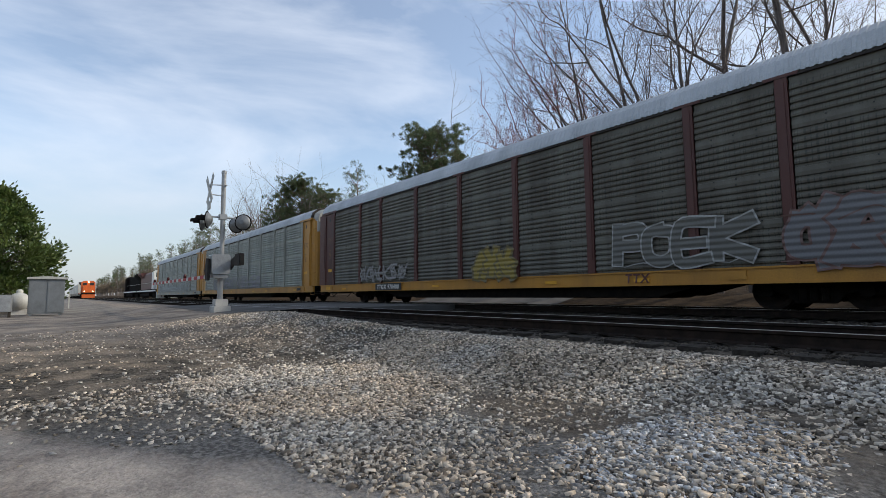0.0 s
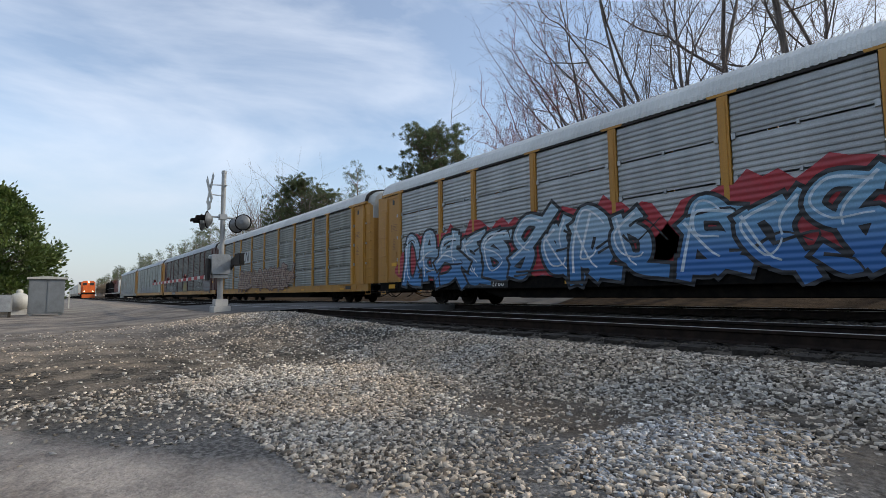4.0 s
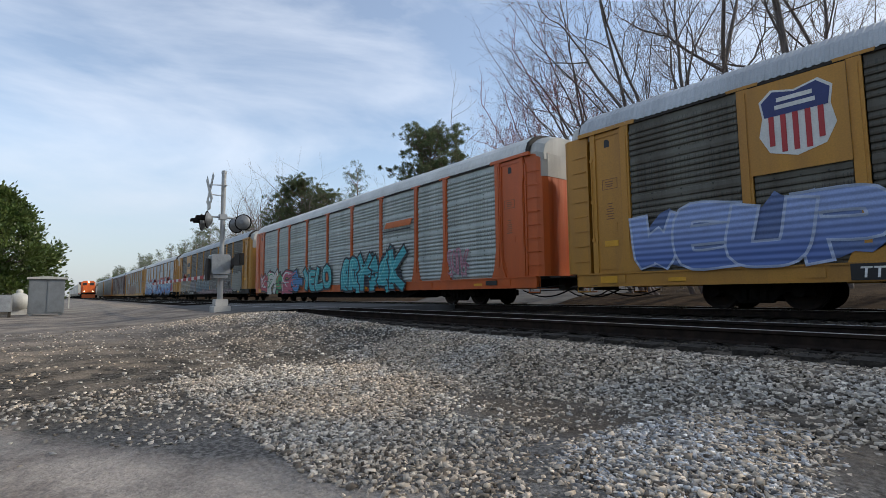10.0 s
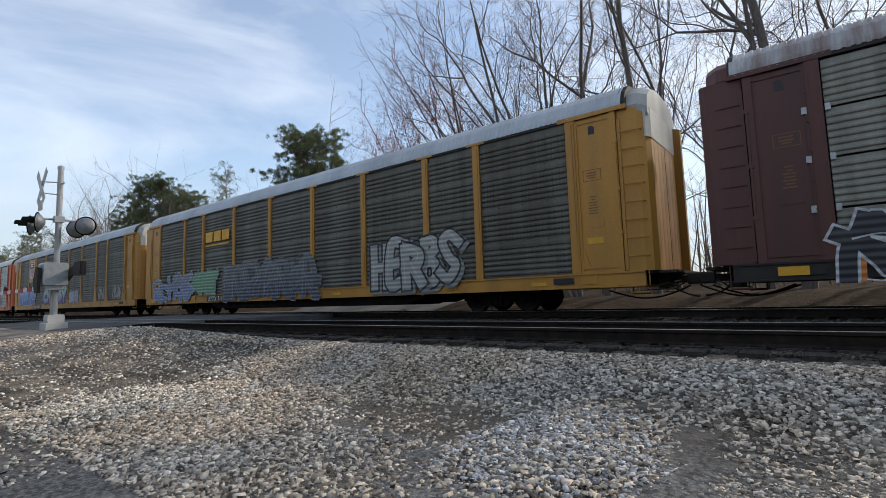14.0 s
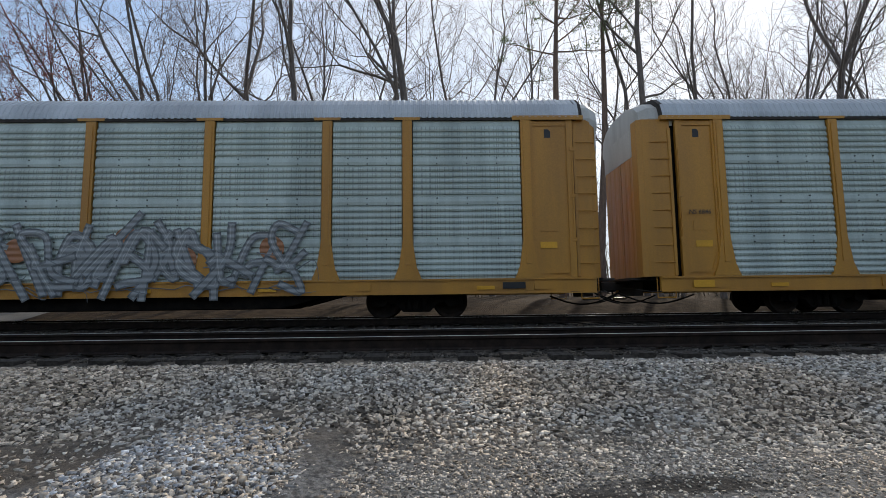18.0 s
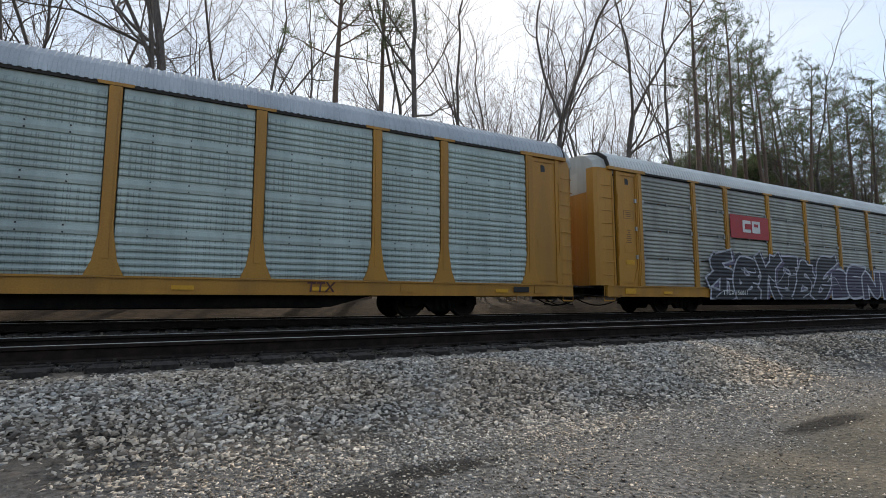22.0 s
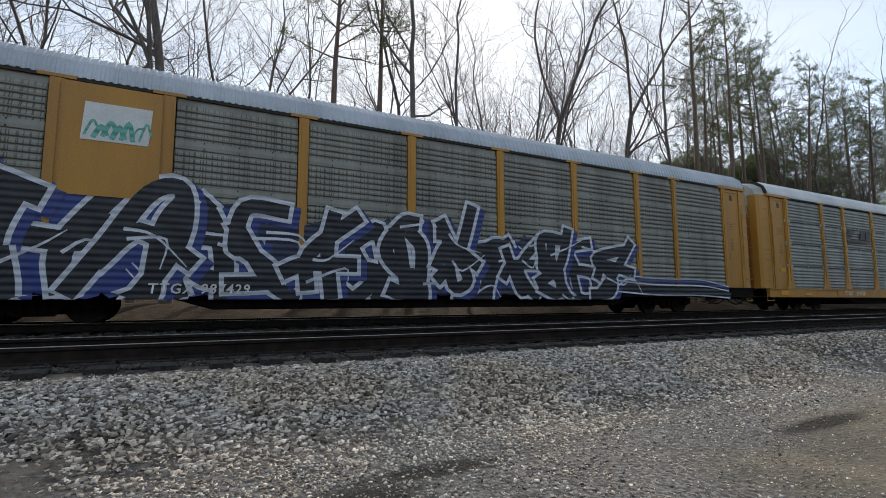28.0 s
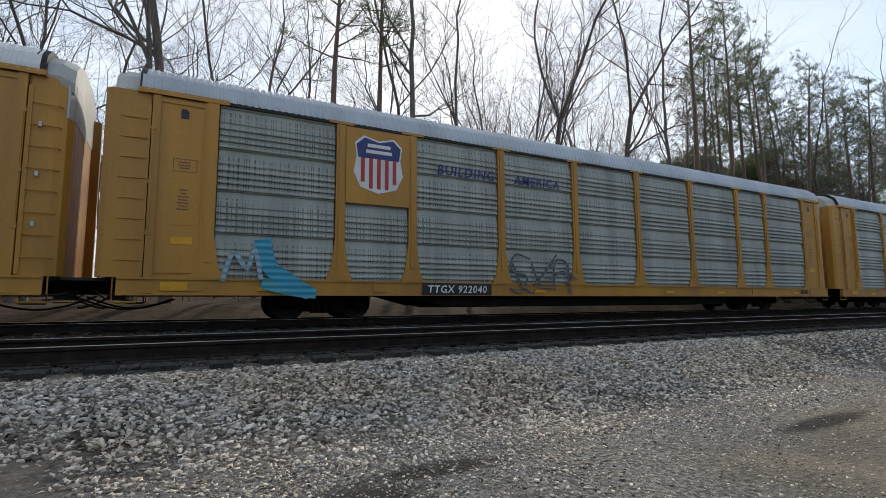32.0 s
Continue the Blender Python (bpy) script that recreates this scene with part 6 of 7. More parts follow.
def woods():
    rnd = random.Random(5)
    # single trees: (x / y, y, kind, variant, scale, turn)
    table = [
        (-0.44, 23, LEANING, 0, 1.0, 0.0), (-0.415, 24, OAKS, 2, 0.95, 3.3), (-0.356, 24, OAKS, 0, 0.95, 1.0), (-0.259, 23, OAKS, 1, 1.0, 2.0),
        (-0.240, 26, SLIM, 0, 1.1, 0.4), (-0.077, 24, OAKS, 2, 1.0, 5.2), (-0.026, 23, OAKS, 3, 1.0, 0.3), (-0.31, 30, SLIM, 1, 1.2, 1.2),
        (-0.57, 25, LEANING, 0, 0.85, 0.4), (-0.16, 29, OAKS, 2, 0.9, 0.9), (0.06, 28, SLIM, 0, 1.1, 2.8), (0.12, 26, OAKS, 2, 0.92, 1.6),
        (0.20, 30, SLIM, 0, 1.2, 0.0), (0.268, 25, PINES, 0, 1.0, 0.2), (0.344, 26, PINES, 1, 0.95, 1.1), (0.439, 27, SLIM, 0, 1.3, 2.2),
        (0.462, 24, OAKS, 1, 1.12, 0.2), (0.512, 26, SLIM, 1, 1.0, 2.0), (0.596, 25, OAKS, 1, 0.85, 1.3), (0.70, 30, SLIM, 1, 1.2, 2.7),
        (0.776, 25, OAKS, 2, 0.95, 0.9), (0.845, 24, OAKS, 0, 1.05, 4.2), (0.95, 29, SLIM, 0, 1.2, 0.4), (1.10, 24, OAKS, 3, 0.95, 2.4),
        (1.37, 25, OAKS, 1, 1.05, 0.6), (1.63, 26, PINES, 1, 0.95, 3.0), (1.85, 26, PINES, 0, 1.12, 4.0), (1.24, 31, OAKS, 2, 0.95, 2.0),
        (1.52, 31, PINES, 2, 1.25, 0.5), (2.05, 27, PINES, 2, 1.2, 5.0), (2.3, 29, PINES, 2, 1.15, 2.0), (2.6, 27, OAKS, 1, 0.85, 1.0),
        (-0.95, 31, OAKS, 0, 0.58, 2.0), (-1.10, 33, SLIM, 0, 1.0, 3.0), (-1.22, 30, OAKS, 2, 0.62, 2.4), (-1.70, 32, OAKS, 2, 0.60, 1.4),
        (-2.3, 27, OAKS, 0, 0.66, 0.8), (-2.95, 26, OAKS, 2, 0.85, 1.8), (-3.25, 27, OAKS, 2, 0.90, 0.9), (-3.5, 27, OAKS, 0, 0.88, 0.9), (-3.9, 28, OAKS, 2, 0.85, 2.9),
        (1.60, 27, OAKS, 1, 0.95, 0.2), (1.92, 27, OAKS, 1, 0.95, 4.6), (2.22, 26, OAKS, 3, 0.95, 0.7), (2.42, 26, PINES, 0, 1.0, 1.6),
        (2.62, 25, OAKS, 0, 0.9, 0.9), (2.80, 24, OAKS, 1, 0.9, 2.1), (3.0, 26, PINES, 2, 1.3, 0.3), (2.9, 30, OAKS, 0, 0.9, 1.0),
        (2.2, 36, OAKS, 3, 1.05, 3.0), (1.75, 38, OAKS, 1, 1.1, 2.5), (3.1, 38, PINES, 1, 1.0, 0.4), (0.40, 38, OAKS, 0, 1.0, 0.7), (0.65, 37, OAKS, 2, 1.1, 4.4),
    ]
    names = {id(OAKS): ("bare_tree", "tall leafless broadleaf tree with grey bark", "bare trees behind the track"),
             id(LEANING): ("bare_tree", "leaning leafless tree with several stems from one root", "bare trees behind the track"),
             id(SLIM): ("young_tree", "slim leafless young tree", "bare trees behind the track"),
             id(PINES): ("pine_tree", "tall pine with a bare trunk and sparse crown", "pines behind the track")}
    for q, y, kind, i, s, a in table:
        n, lab, grp = names[id(kind)]
        tree(kind[i], q * y, y, a, s, n, lab, grp)
    for q, y, s, a in ((-0.55, 23, 1.0, 0.2), (-0.72, 25, 0.85, 0.5)):
        tree(REDS[0], q * y, y, a, s, "budding_tree", "small maple with reddish spring buds", "bare trees behind the track")
    tree(FULL, -1.36 * 27, 27, 0.4, 0.92, "pine_tree", "full-crowned dark green pine", "pines behind the track")
    tree(THICK, -1.86 * 29, 29, 1.4, 1.02, "pine_tree", "slender pine with tiers of branches", "pines behind the track")
    tree(FULL, -2.47 * 28, 28, 2.4, 1.0, "pine_tree", "olive green pine with a rounded crown", "pines behind the track")
    tree(FULL, -2.15 * 30, 30, 3.4, 0.84, "pine_tree", "olive green pine with a rounded crown", "pines behind the track")
    tree(FULL, -2.75 * 28, 28, 5.4, 0.80, "pine_tree", "olive green pine with a rounded crown", "pines behind the track")
    for q, y, s, a in ((1.30, 40, 0.85, 0.5), (1.48, 36, 0.95, 1.7), (1.66, 40, 1.0, 2.9), (1.78, 34, 1.0, 4.0), (2.0, 42, 1.05, 5.1), (2.25, 38, 1.0, 0.9), (2.5, 44, 1.0, 2.2)):
        tree(FULL, q * y, y, a, s, "pine_tree", "broad dark green pine standing deep in the wood", "pines behind the track")
    # undergrowth and slim stems filling the wood behind the front row
    for i in range(44):
        y = rnd.uniform(26, 48)
        q = rnd.uniform(-1.0, 2.6)
        tree(SLIM[i % 2], q * y, y, rnd.uniform(0, 6.28), rnd.uniform(0.6, 1.15), "young_tree", "slim leafless young tree", "bare trees behind the track")
    for i in range(40):
        y = rnd.uniform(29, 44)
        q = rnd.uniform(-0.6, 1.2) if i % 4 == 0 else rnd.uniform(1.0, 3.2)
        tree(PINES[2], q * y, y, rnd.uniform(0, 6.28), rnd.uniform(0.40, 0.62), "pine_tree", "young pine growing among the bare stems", "pines behind the track")
    for i in range(66):
        q = 0.98 + 1.9 * ((i + rnd.random()) / 66) ** 1.15
        y = rnd.uniform(30, 52)
        tree(THICK, q * y, y, rnd.uniform(0, 6.28), rnd.uniform(0.75, 1.05) * (0.8 if q < 1.2 else 1.0), "pine_tree", "thickly branched green pine among the bare stems", "pines behind the track")
    for i in range(11):
        y = rnd.uniform(27, 36)
        q = -2.4 - 2.0 * (i + rnd.random()) / 11
        tree(OAKS[(0, 2)[i % 2]], q * y, y, rnd.uniform(0, 6.28), rnd.uniform(0.62, 0.8), "bare_tree", "tall leafless broadleaf tree with grey bark", "bare trees behind the track")
    for i in range(26):
        y = rnd.uniform(31, 46)
        q = rnd.uniform(0.5, 1.3)
        tree(OAKS[i % 3], q * y, y, rnd.uniform(0, 6.28), rnd.uniform(0.6, 0.8), "bare_tree", "tall leafless broadleaf tree with grey bark", "bare trees behind the track")
    for i in range(50):
        y = rnd.uniform(23, 33) if i % 2 else rnd.uniform(31, 60)
        q = 1.32 + 1.85 * (i + rnd.random()) / 50
        tree(PINES[(2, 0, 2, 1)[i % 4]], q * y, y, rnd.uniform(0, 6.28), rnd.uniform(0.85, 1.15), "pine_tree", "tall pine with a bare trunk and sparse crown", "pines behind the track")


woods()


def merged(name, placed, mat_slots, label):
    """Far trees joined into one object: placed holds (mesh, x, y, turn, scale)."""
    vs, fs, ms, n = [], [], [], 0
    for me, x, y, turn, s, slot in placed:
        k = len(me.vertices)
        co = np.empty(k * 3, np.float32)
        me.vertices.foreach_get("co", co)
        co = co.reshape(-1, 3) * s
        c, d = math.cos(turn), math.sin(turn)
        co = np.stack([co[:, 0] * c - co[:, 1] * d + x, co[:, 0] * d + co[:, 1] * c + y, co[:, 2] + ground_z(x, y)], 1)
        idx = np.empty(len(me.loops), np.int32)
        me.loops.foreach_get("vertex_index", idx)
        vs.append(co)
        fs.append(idx.reshape(-1, 4) + n)
        ms.append(np.full(len(idx) // 4, slot, np.int32))
        n += k
    v, f = np.concatenate(vs), np.concatenate(fs)
    me = bpy.data.meshes.new(name)
    me.vertices.add(len(v))
    me.vertices.foreach_set("co", v.ravel())
    me.loops.add(f.size)
    me.loops.foreach_set("vertex_index", f.ravel())
    me.polygons.add(len(f))
    me.polygons.foreach_set("loop_start", np.arange(0, f.size, 4, dtype=np.int32))
    me.update(calc_edges=True)
    for m in mat_slots:
        me.materials.append(m)
    me.polygons.foreach_set("material_index", np.concatenate(ms))
    tagged(new(name, me), label, "woods", kind="stuff")


def far_woods():
    rnd = random.Random(8)
    small = [bare_tree_meshes(51, 13, 0.25, 0.15, leaders=3, levels=4, twig="scrub", fat=8), bare_tree_meshes(52, 11, 0.2, 0.12, leaders=3, levels=4, twig="scrub", fat=8)]
    firs = [THICK]
    placed = []
    for i in range(215):
        x = -92 - 460 * (i / 215.0) ** 1.3 + rnd.uniform(-4, 4)
        y = 23 + rnd.uniform(0, 9) + max(0, -x - 260) * 0.02
        pick = firs[0] if rnd.random() < 0.2 else small[i % 2]
        t, s = rnd.uniform(0, 6.28), rnd.uniform(1.2, 1.55) * (0.7 if pick is THICK else 1.0)
        placed += [(pick[0], x, y, t, s, 0), (pick[1], x, y, t, s, 1 if pick is not firs[0] else 2)]
    for i in range(120):
        y = rnd.uniform(50, 100)
        x = y * (0.85 + 3.0 * (i / 120.0) ** 1.1)
        pick = firs[0] if i % 3 == 0 else small[i % 2]
        t, s = rnd.uniform(0, 6.28), rnd.uniform(1.0, 1.4)
        placed += [(pick[0], x, y, t, s, 0), (pick[1], x, y, t, s, 1 if pick is not firs[0] else 2)]
    merged("far_woods", placed, [M["bark"], M["scrub"], M["needle"]], "tan and olive winter woods along the line")


far_woods()


def brush():
    """Thin stems and low scrub on the wood floor, down to where the leaf litter shows under the train."""
    rng = np.random.default_rng(77)
    w = Wood()
    for _ in range(2800):
        y = 25 + 36 * rng.random() ** 1.2
        x = rng.uniform(-1.6, 2.6) * y
        h = rng.uniform(0.4, 2.2) if rng.random() < 0.7 else rng.uniform(2.5, 6.0)
        z = ground_z(x, y)
        p = limb(rng, (x, y, z - 0.05), (rng.normal(0, 0.25), rng.normal(0, 0.25), 1), h, 3, 0.15, 0.02)
        w.tube(p, np.linspace(0.006 + 0.007 * h, 0.004, 4), 3)
        for _ in range(3):
            q = limb(rng, p[int(rng.integers(1, 4))], spread(rng, np.array([0, 0, 1.0]), 45), h * 0.4, 2, 0.2, 0.03)
            w.tube(q, [0.008, 0.006, 0.003], 3)
    for i in range(900):
        y = 27 + 40 * rng.random()
        x = (rng.uniform(-1.1, 1.3) if i % 2 else rng.uniform(1.2, 3.4)) * y
        h = min(rng.uniform(6, 13), 0.34 * y)
        p = limb(rng, (x, y, ground_z(x, y) - 0.1), (rng.normal(0, 0.04), 0, 1), h, 5, 0.035, 0.03)
        w.tube(p, np.linspace(0.045 + 0.06 * rng.random(), 0.01, 6), 5)
        for _ in range(8):
            q = limb(rng, p[int(rng.integers(2, 6))], spread(rng, np.array([0, 0, 1.0]), 42), h * rng.uniform(0.12, 0.28), 3, 0.15, 0.08)
            w.tube(q, [0.022, 0.016, 0.011, 0.006], 3)
    tagged(new("undergrowth", w.mesh("undergrowth", M["scrub"])), "bare brown undergrowth on the leaf-strewn wood floor", "undergrowth", kind="stuff")


brush()
magnolia = evergreen_meshes(61, 6.7, 3.45)
tree(magnolia, -37.0, -2.9, 0.5, 1.0, "evergreen_tree", "dense glossy-leaved evergreen tree beside the relay case", "")


def skylight_block():
    """An unseen wooded edge, added to close the yard behind the viewer and cut the skylight: one bulging, ragged mass
    of foliage.
    """
    rng = random.Random(4)
    v, f, nu, nv = [], [], 120, 14
    for i in range(nu + 1):
        a = math.pi * (0.06 + 0.88 * i / nu)
        r = 46 + 5 * noise.noise((i * 0.21, 0, 0))
        top = 13 + 4.5 * noise.noise((i * 0.33, 3, 0)) + rng.uniform(-0.8, 0.8)
        for j in range(nv + 1):
            t = j / nv
            bulge = 2.4 * noise.noise((i * 0.45, j * 0.6, 1)) - 3.0 * t * t
            x, y = -(r - bulge) * 1.5 * math.cos(a), -(r - bulge) * math.sin(a)
            v.append((x, y, -1.2 + (top + 1.2) * t))
    for i in range(nu):
        for j in range(nv):
            k = i * (nv + 1) + j
            f.append((k, k + nv + 1, k + nv + 2, k + 1))
    mat = material("dark_foliage_mass", (0.05, 0.065, 0.03), (0.10, 0.085, 0.055), rough=0.95, scale=0.5, fine=3, wear=0.9, bump=0.6, vary=0.5)
    me = bpy.data.meshes.new("backdrop")
    me.from_pydata(v, [], f)
    me.materials.append(mat)
    tagged(new("backdrop", me), "unseen wooded edge added behind the viewer to cut skylight", "backdrop", kind="structure")


skylight_block()


# ---- the level crossing and its equipment ----
def crossing_signal(x, y):
    z = ground_z(x, y)
    s = tagged(new("crossing_signal"), "galvanised crossing signal mast with crossbuck, lamps and lowered gate", "crossing signal")
    s.location = (x, y, 0)
    part("foundation", Shape().box(-0.30, 0.30, -0.26, 0.26, z - 0.1, z + 0.20, 0.03).box(-0.20, 0.20, -0.20, 0.20, z + 0.20, z + 0.42, 0.03).mesh("foundation", M["concrete"]), s, label="white-painted cast foundation")
    part("mast", Shape().rod((0, 0, z + 0.3), (0, 0, 4.66), 0.075, 14).turned([(0.085, 4.62), (0.085, 4.70), (0.05, 4.73)], "z", 14).mesh("mast", M["galv"]), s)
    buck = part("crossbuck", Shape().rod((0, 0, 4.22), (0, -0.42, 4.18), 0.02, 6).rod((0, 0, 3.85), (0, -0.42, 3.85), 0.02, 6).rod((-0.12, 0.06, 4.2), (0.12, 0.06, 4.2), 0.03, 6).mesh("crossbuck", M["galv"]), s)
    for sg in (-1, 1):
        b = part("blade", Shape().box(-0.60, 0.60, -0.006, 0.006, -0.115, 0.115).mesh("blade", M["white"]), buck, (0, -0.44 - 0.014 * sg, 4.03), label="white crossbuck blade")
        b.rotation_euler = (0, sg * radians(48), 0)
    part("sign", Shape().box(-0.22, 0.22, -0.45, -0.438, 3.32, 3.62).mesh("sign", M["white"]), s, label="small white plate")
    part("crossarm", Shape().rod((0, -0.58, 3.10), (0, 0.58, 3.10), 0.03, 8).rod((-0.42, -0.50, 3.02), (0.42, -0.50, 3.02), 0.028, 8).rod((-0.42, 0.50, 3.02), (0.42, 0.50, 3.02), 0.028, 8).box(-0.10, 0.10, -0.12, 0.12, 3.02, 3.20).mesh("crossarm", M["galv"]), s)
    for side, turn in ((-1, -0.5), (1, 4.1)):
        for dx in (-0.38, 0.38):
            lamp = part("lamp", Shape().turned([(0.28, 0.0), (0.285, -0.012), (0.28, -0.02)], "y", 24).mesh("lamp", M["black"]), s, (dx, side * 0.56, 2.93), turn, "round black lamp background")
            part("lens", Shape().turned([(0.15, -0.02), (0.12, -0.05), (0.04, -0.06)], "y", 20).mesh("lens", M["lens"]), lamp)
            part("housing", Shape().turned([(0.25, 0.0), (0.22, 0.05), (0.14, 0.11), (0.07, 0.15)], "y", 20).mesh("housing", M["case"]), lamp)
            hood = Shape()
            pts = []
            for k in range(9):
                a = math.pi * k / 8
                pts.append((0.165 * math.cos(a), 0.165 * math.sin(a)))
            v = [(px, -0.02, pz) for px, pz in pts] + [(px, -0.34, pz * 0.9) for px, pz in pts]
            hood.add(v, [(k, k + 1, k + 10, k + 9) for k in range(8)])
            part("hood", hood.mesh("hood", M["black"]), lamp)
    part("gate_mechanism", Shape().box(-0.28, 0.28, -0.36, 0.22, 1.16, 1.82, 0.05).box(-0.22, 0.22, -0.30, 0.16, 1.04, 1.14).box(-0.05, 0.05, -0.372, -0.36, 1.52, 1.76).mesh("gate_mechanism", M["galv"]), s, label="grey gate mechanism case")
    part("counterweight", Shape().along_y([(0.10, 1.30), (0.50, 1.46), (1.35, 1.50), (1.38, 1.74), (0.85, 1.78), (0.30, 1.66), (0.05, 1.52)], 0.24, 0.30).box(0.8, 1.3, 0.20, 0.36, 1.42, 1.80).mesh("counterweight", M["dark"]), s)
    part("counterweight", Shape().along_y([(-0.15, 0.95), (0.12, 0.95), (0.14, 1.66), (-0.12, 1.70), (-0.32, 1.30)], -0.46, -0.38).mesh("counterweight", M["dark"]), s)
    arm = part("gate_arm", Shape().box(-11.4, 0.1, -0.44, -0.42, 1.02, 1.13).mesh("gate_arm", M["ink_white"]), s, label="lowered red and white striped gate arm")
    for i in range(12):
        a = -11.4 + i * 0.95
        part("stripe", kept("stripe", lambda: Shape().box(0, 0.475, -0.452, -0.408, 1.016, 1.134).mesh("stripe", M["ink_red"])), arm, (a, 0, 0))
    for a in (-10.9, -7.2, -3.6):
        part("gate_lamp", kept("gatelamp", lambda: Shape().turned([(0.055, 1.13), (0.06, 1.22), (0.04, 1.28)], "z", 10).mesh("gate_lamp", M["lens"])), arm, (a, -0.43, 0))
    part("conduit", Shape().rod((-0.14, -0.05, z + 0.3), (-0.16, -0.05, 1.1), 0.03, 6).mesh("conduit", M["galv"]), s)
    return s


crossing_signal(-17.75, 4.42)


def relay_case(x, y):
    z = ground_z(x, y)
    r = tagged(new("relay_case"), "grey metal signal relay case with an overhanging pale roof", "signal cabinet")
    r.location = (x, y, z)
    r.rotation_euler = (0, 0, 0.02)
    part("body", Shape().box(-0.55, 0.55, -0.66, 0.66, 0.10, 1.70).mesh("body", M["case"]), r)
    part("roof", Shape().along_x([(-0.74, 1.70), (0.74, 1.70), (0.74, 1.78), (0.0, 1.84), (-0.74, 1.78)], -0.66, 0.66).mesh("roof", M["white"]), r)
    for yy in (-0.33, 0.33):
        part("door", Shape().box(0.55, 0.575, yy - 0.30, yy + 0.30, 0.16, 1.64).mesh("door", M["case"]), r)
    for sx in (-0.45, 0.45):
        for sy in (-0.55, 0.55):
            part("leg", kept("caseleg", lambda: Shape().box(-0.05, 0.05, -0.05, 0.05, -0.15, 0.10).mesh("leg", M["galv"])), r, (sx, sy, 0))


relay_case(-30.0, -0.26)


def gas_tank(x, y):
    z = ground_z(x, y)
    g = tagged(new("gas_tank"), "white domed gas tank lying on feet", "tank")
    g.location = (x, y, z)
    prof = [(0.02, -0.95), (0.25, -0.9), (0.40, -0.75), (0.45, -0.55), (0.45, 0.55), (0.40, 0.75), (0.25, 0.9), (0.02, 0.95)]
    part("shell", Shape().turned(prof, "x", 24, (0, 0, 0.62)).mesh("shell", M["white"], smooth=True), g)
    part("dome", Shape().turned([(0.14, 1.04), (0.14, 1.18), (0.08, 1.24)], "z", 16).mesh("dome", M["white"]), g)
    for xx in (-0.6, 0.6):
        part("foot", Shape().box(xx - 0.06, xx + 0.06, -0.3, 0.3, -0.1, 0.25).mesh("foot", M["concrete"]), g)


gas_tank(-33.0, -1.35)


def meter_box(x, y):
    z = ground_z(x, y)
    b = tagged(new("utility_box"), "grey utility box on two short posts", "utility box")
    b.location = (x, y, z)
    part("case", Shape().box(-0.3, 0.3, -0.35, 0.35, 0.25, 0.98, 0.03).mesh("case", M["galv"]), b)
    part("door", Shape().box(0.3, 0.32, -0.3, 0.3, 0.3, 0.93).mesh("door", M["galv"]), b)
    for sy in (-0.28, 0.28):
        part("post", Shape().box(-0.05, 0.05, sy - 0.05, sy + 0.05, -0.2, 0.25).mesh("post", M["tie"]), b)


meter_box(-28.5, -1.75)


def marker_post(x, y):
    z = ground_z(x, y)
    tagged(new("marker_post", Shape().box(-0.04, 0.04, -0.04, 0.04, z - 0.2, z + 1.1, 0.01).mesh("marker_post", M["white"])), "pale slender marker post by the lane", "post").location = (x, y, 0)


marker_post(-45.0, 0.9)


# ---- ties, and loose ballast ----
def ties():
    rnd = random.Random(3)
    forms = []
    for i in range(4):
        w, c = 0.115 + 0.006 * i, 0.012
        s = Shape().add(*tie_form(w, c))
        for side in (-0.752, 0.752):
            s.box(-0.10, 0.10, side - 0.19, side + 0.19, -0.19, -0.173)
            for dx, dy in ((-0.07, -0.11), (0.07, 0.11), (0.07, -0.14)):
                s.box(dx - 0.014, dx + 0.014, side + dy - 0.014, side + dy + 0.014, -0.175, -0.145)
        forms.append(s.mesh("tie", M["tie"]))
    x, i = -42.0, 0
    while x < 48:
        if not CROSS_A - 0.2 < x < CROSS_B + 0.2:
            part("tie", forms[i % 4], near_track, (x + rnd.uniform(-0.03, 0.03), rnd.uniform(-0.05, 0.05), rnd.uniform(-0.012, 0.006)), rnd.uniform(-0.02, 0.02))
        x += 0.53
        i += 1
    rest = Shape()
    for a, b in ((-240, -42), (48, 130)):
        x = a
        while x < b:
            rest.box(x - 0.115, x + 0.115, -1.3, 1.3, -0.35, -0.19)
            x += 0.53
    tagged(part("ties", rest.mesh("ties", M["tie"]), near_track), kind="stuff")
    rest = Shape()
    x = -200
    while x < 130:
        if not CROSS_A - 0.2 < x < CROSS_B + 0.2:
            rest.box(x - 0.115, x + 0.115, -1.3, 1.3, -0.35, -0.19)
        x += 0.53
    tagged(part("ties", rest.mesh("ties", M["tie"]), far_track), kind="stuff")


def tie_form(w, c):
    v, f = [], []
    ys = (-1.30, -1.285, 1.285, 1.30)
    for y in ys:
        k = 0.012 if abs(y) > 1.29 else 0.0
        v += [(-w + k, y, -0.36), (w - k, y, -0.36), (w - k, y, -0.19 - c), (w - c - k, y, -0.19), (-w + c + k, y, -0.19), (-w + k, y, -0.19 - c)]
    for j in range(3):
        f += [(j * 6 + i, j * 6 + (i + 1) % 6, (j + 1) * 6 + (i + 1) % 6, (j + 1) * 6 + i) for i in range(6)]
    return v, f + [tuple(range(6)), tuple(range(18, 24))]


ties()


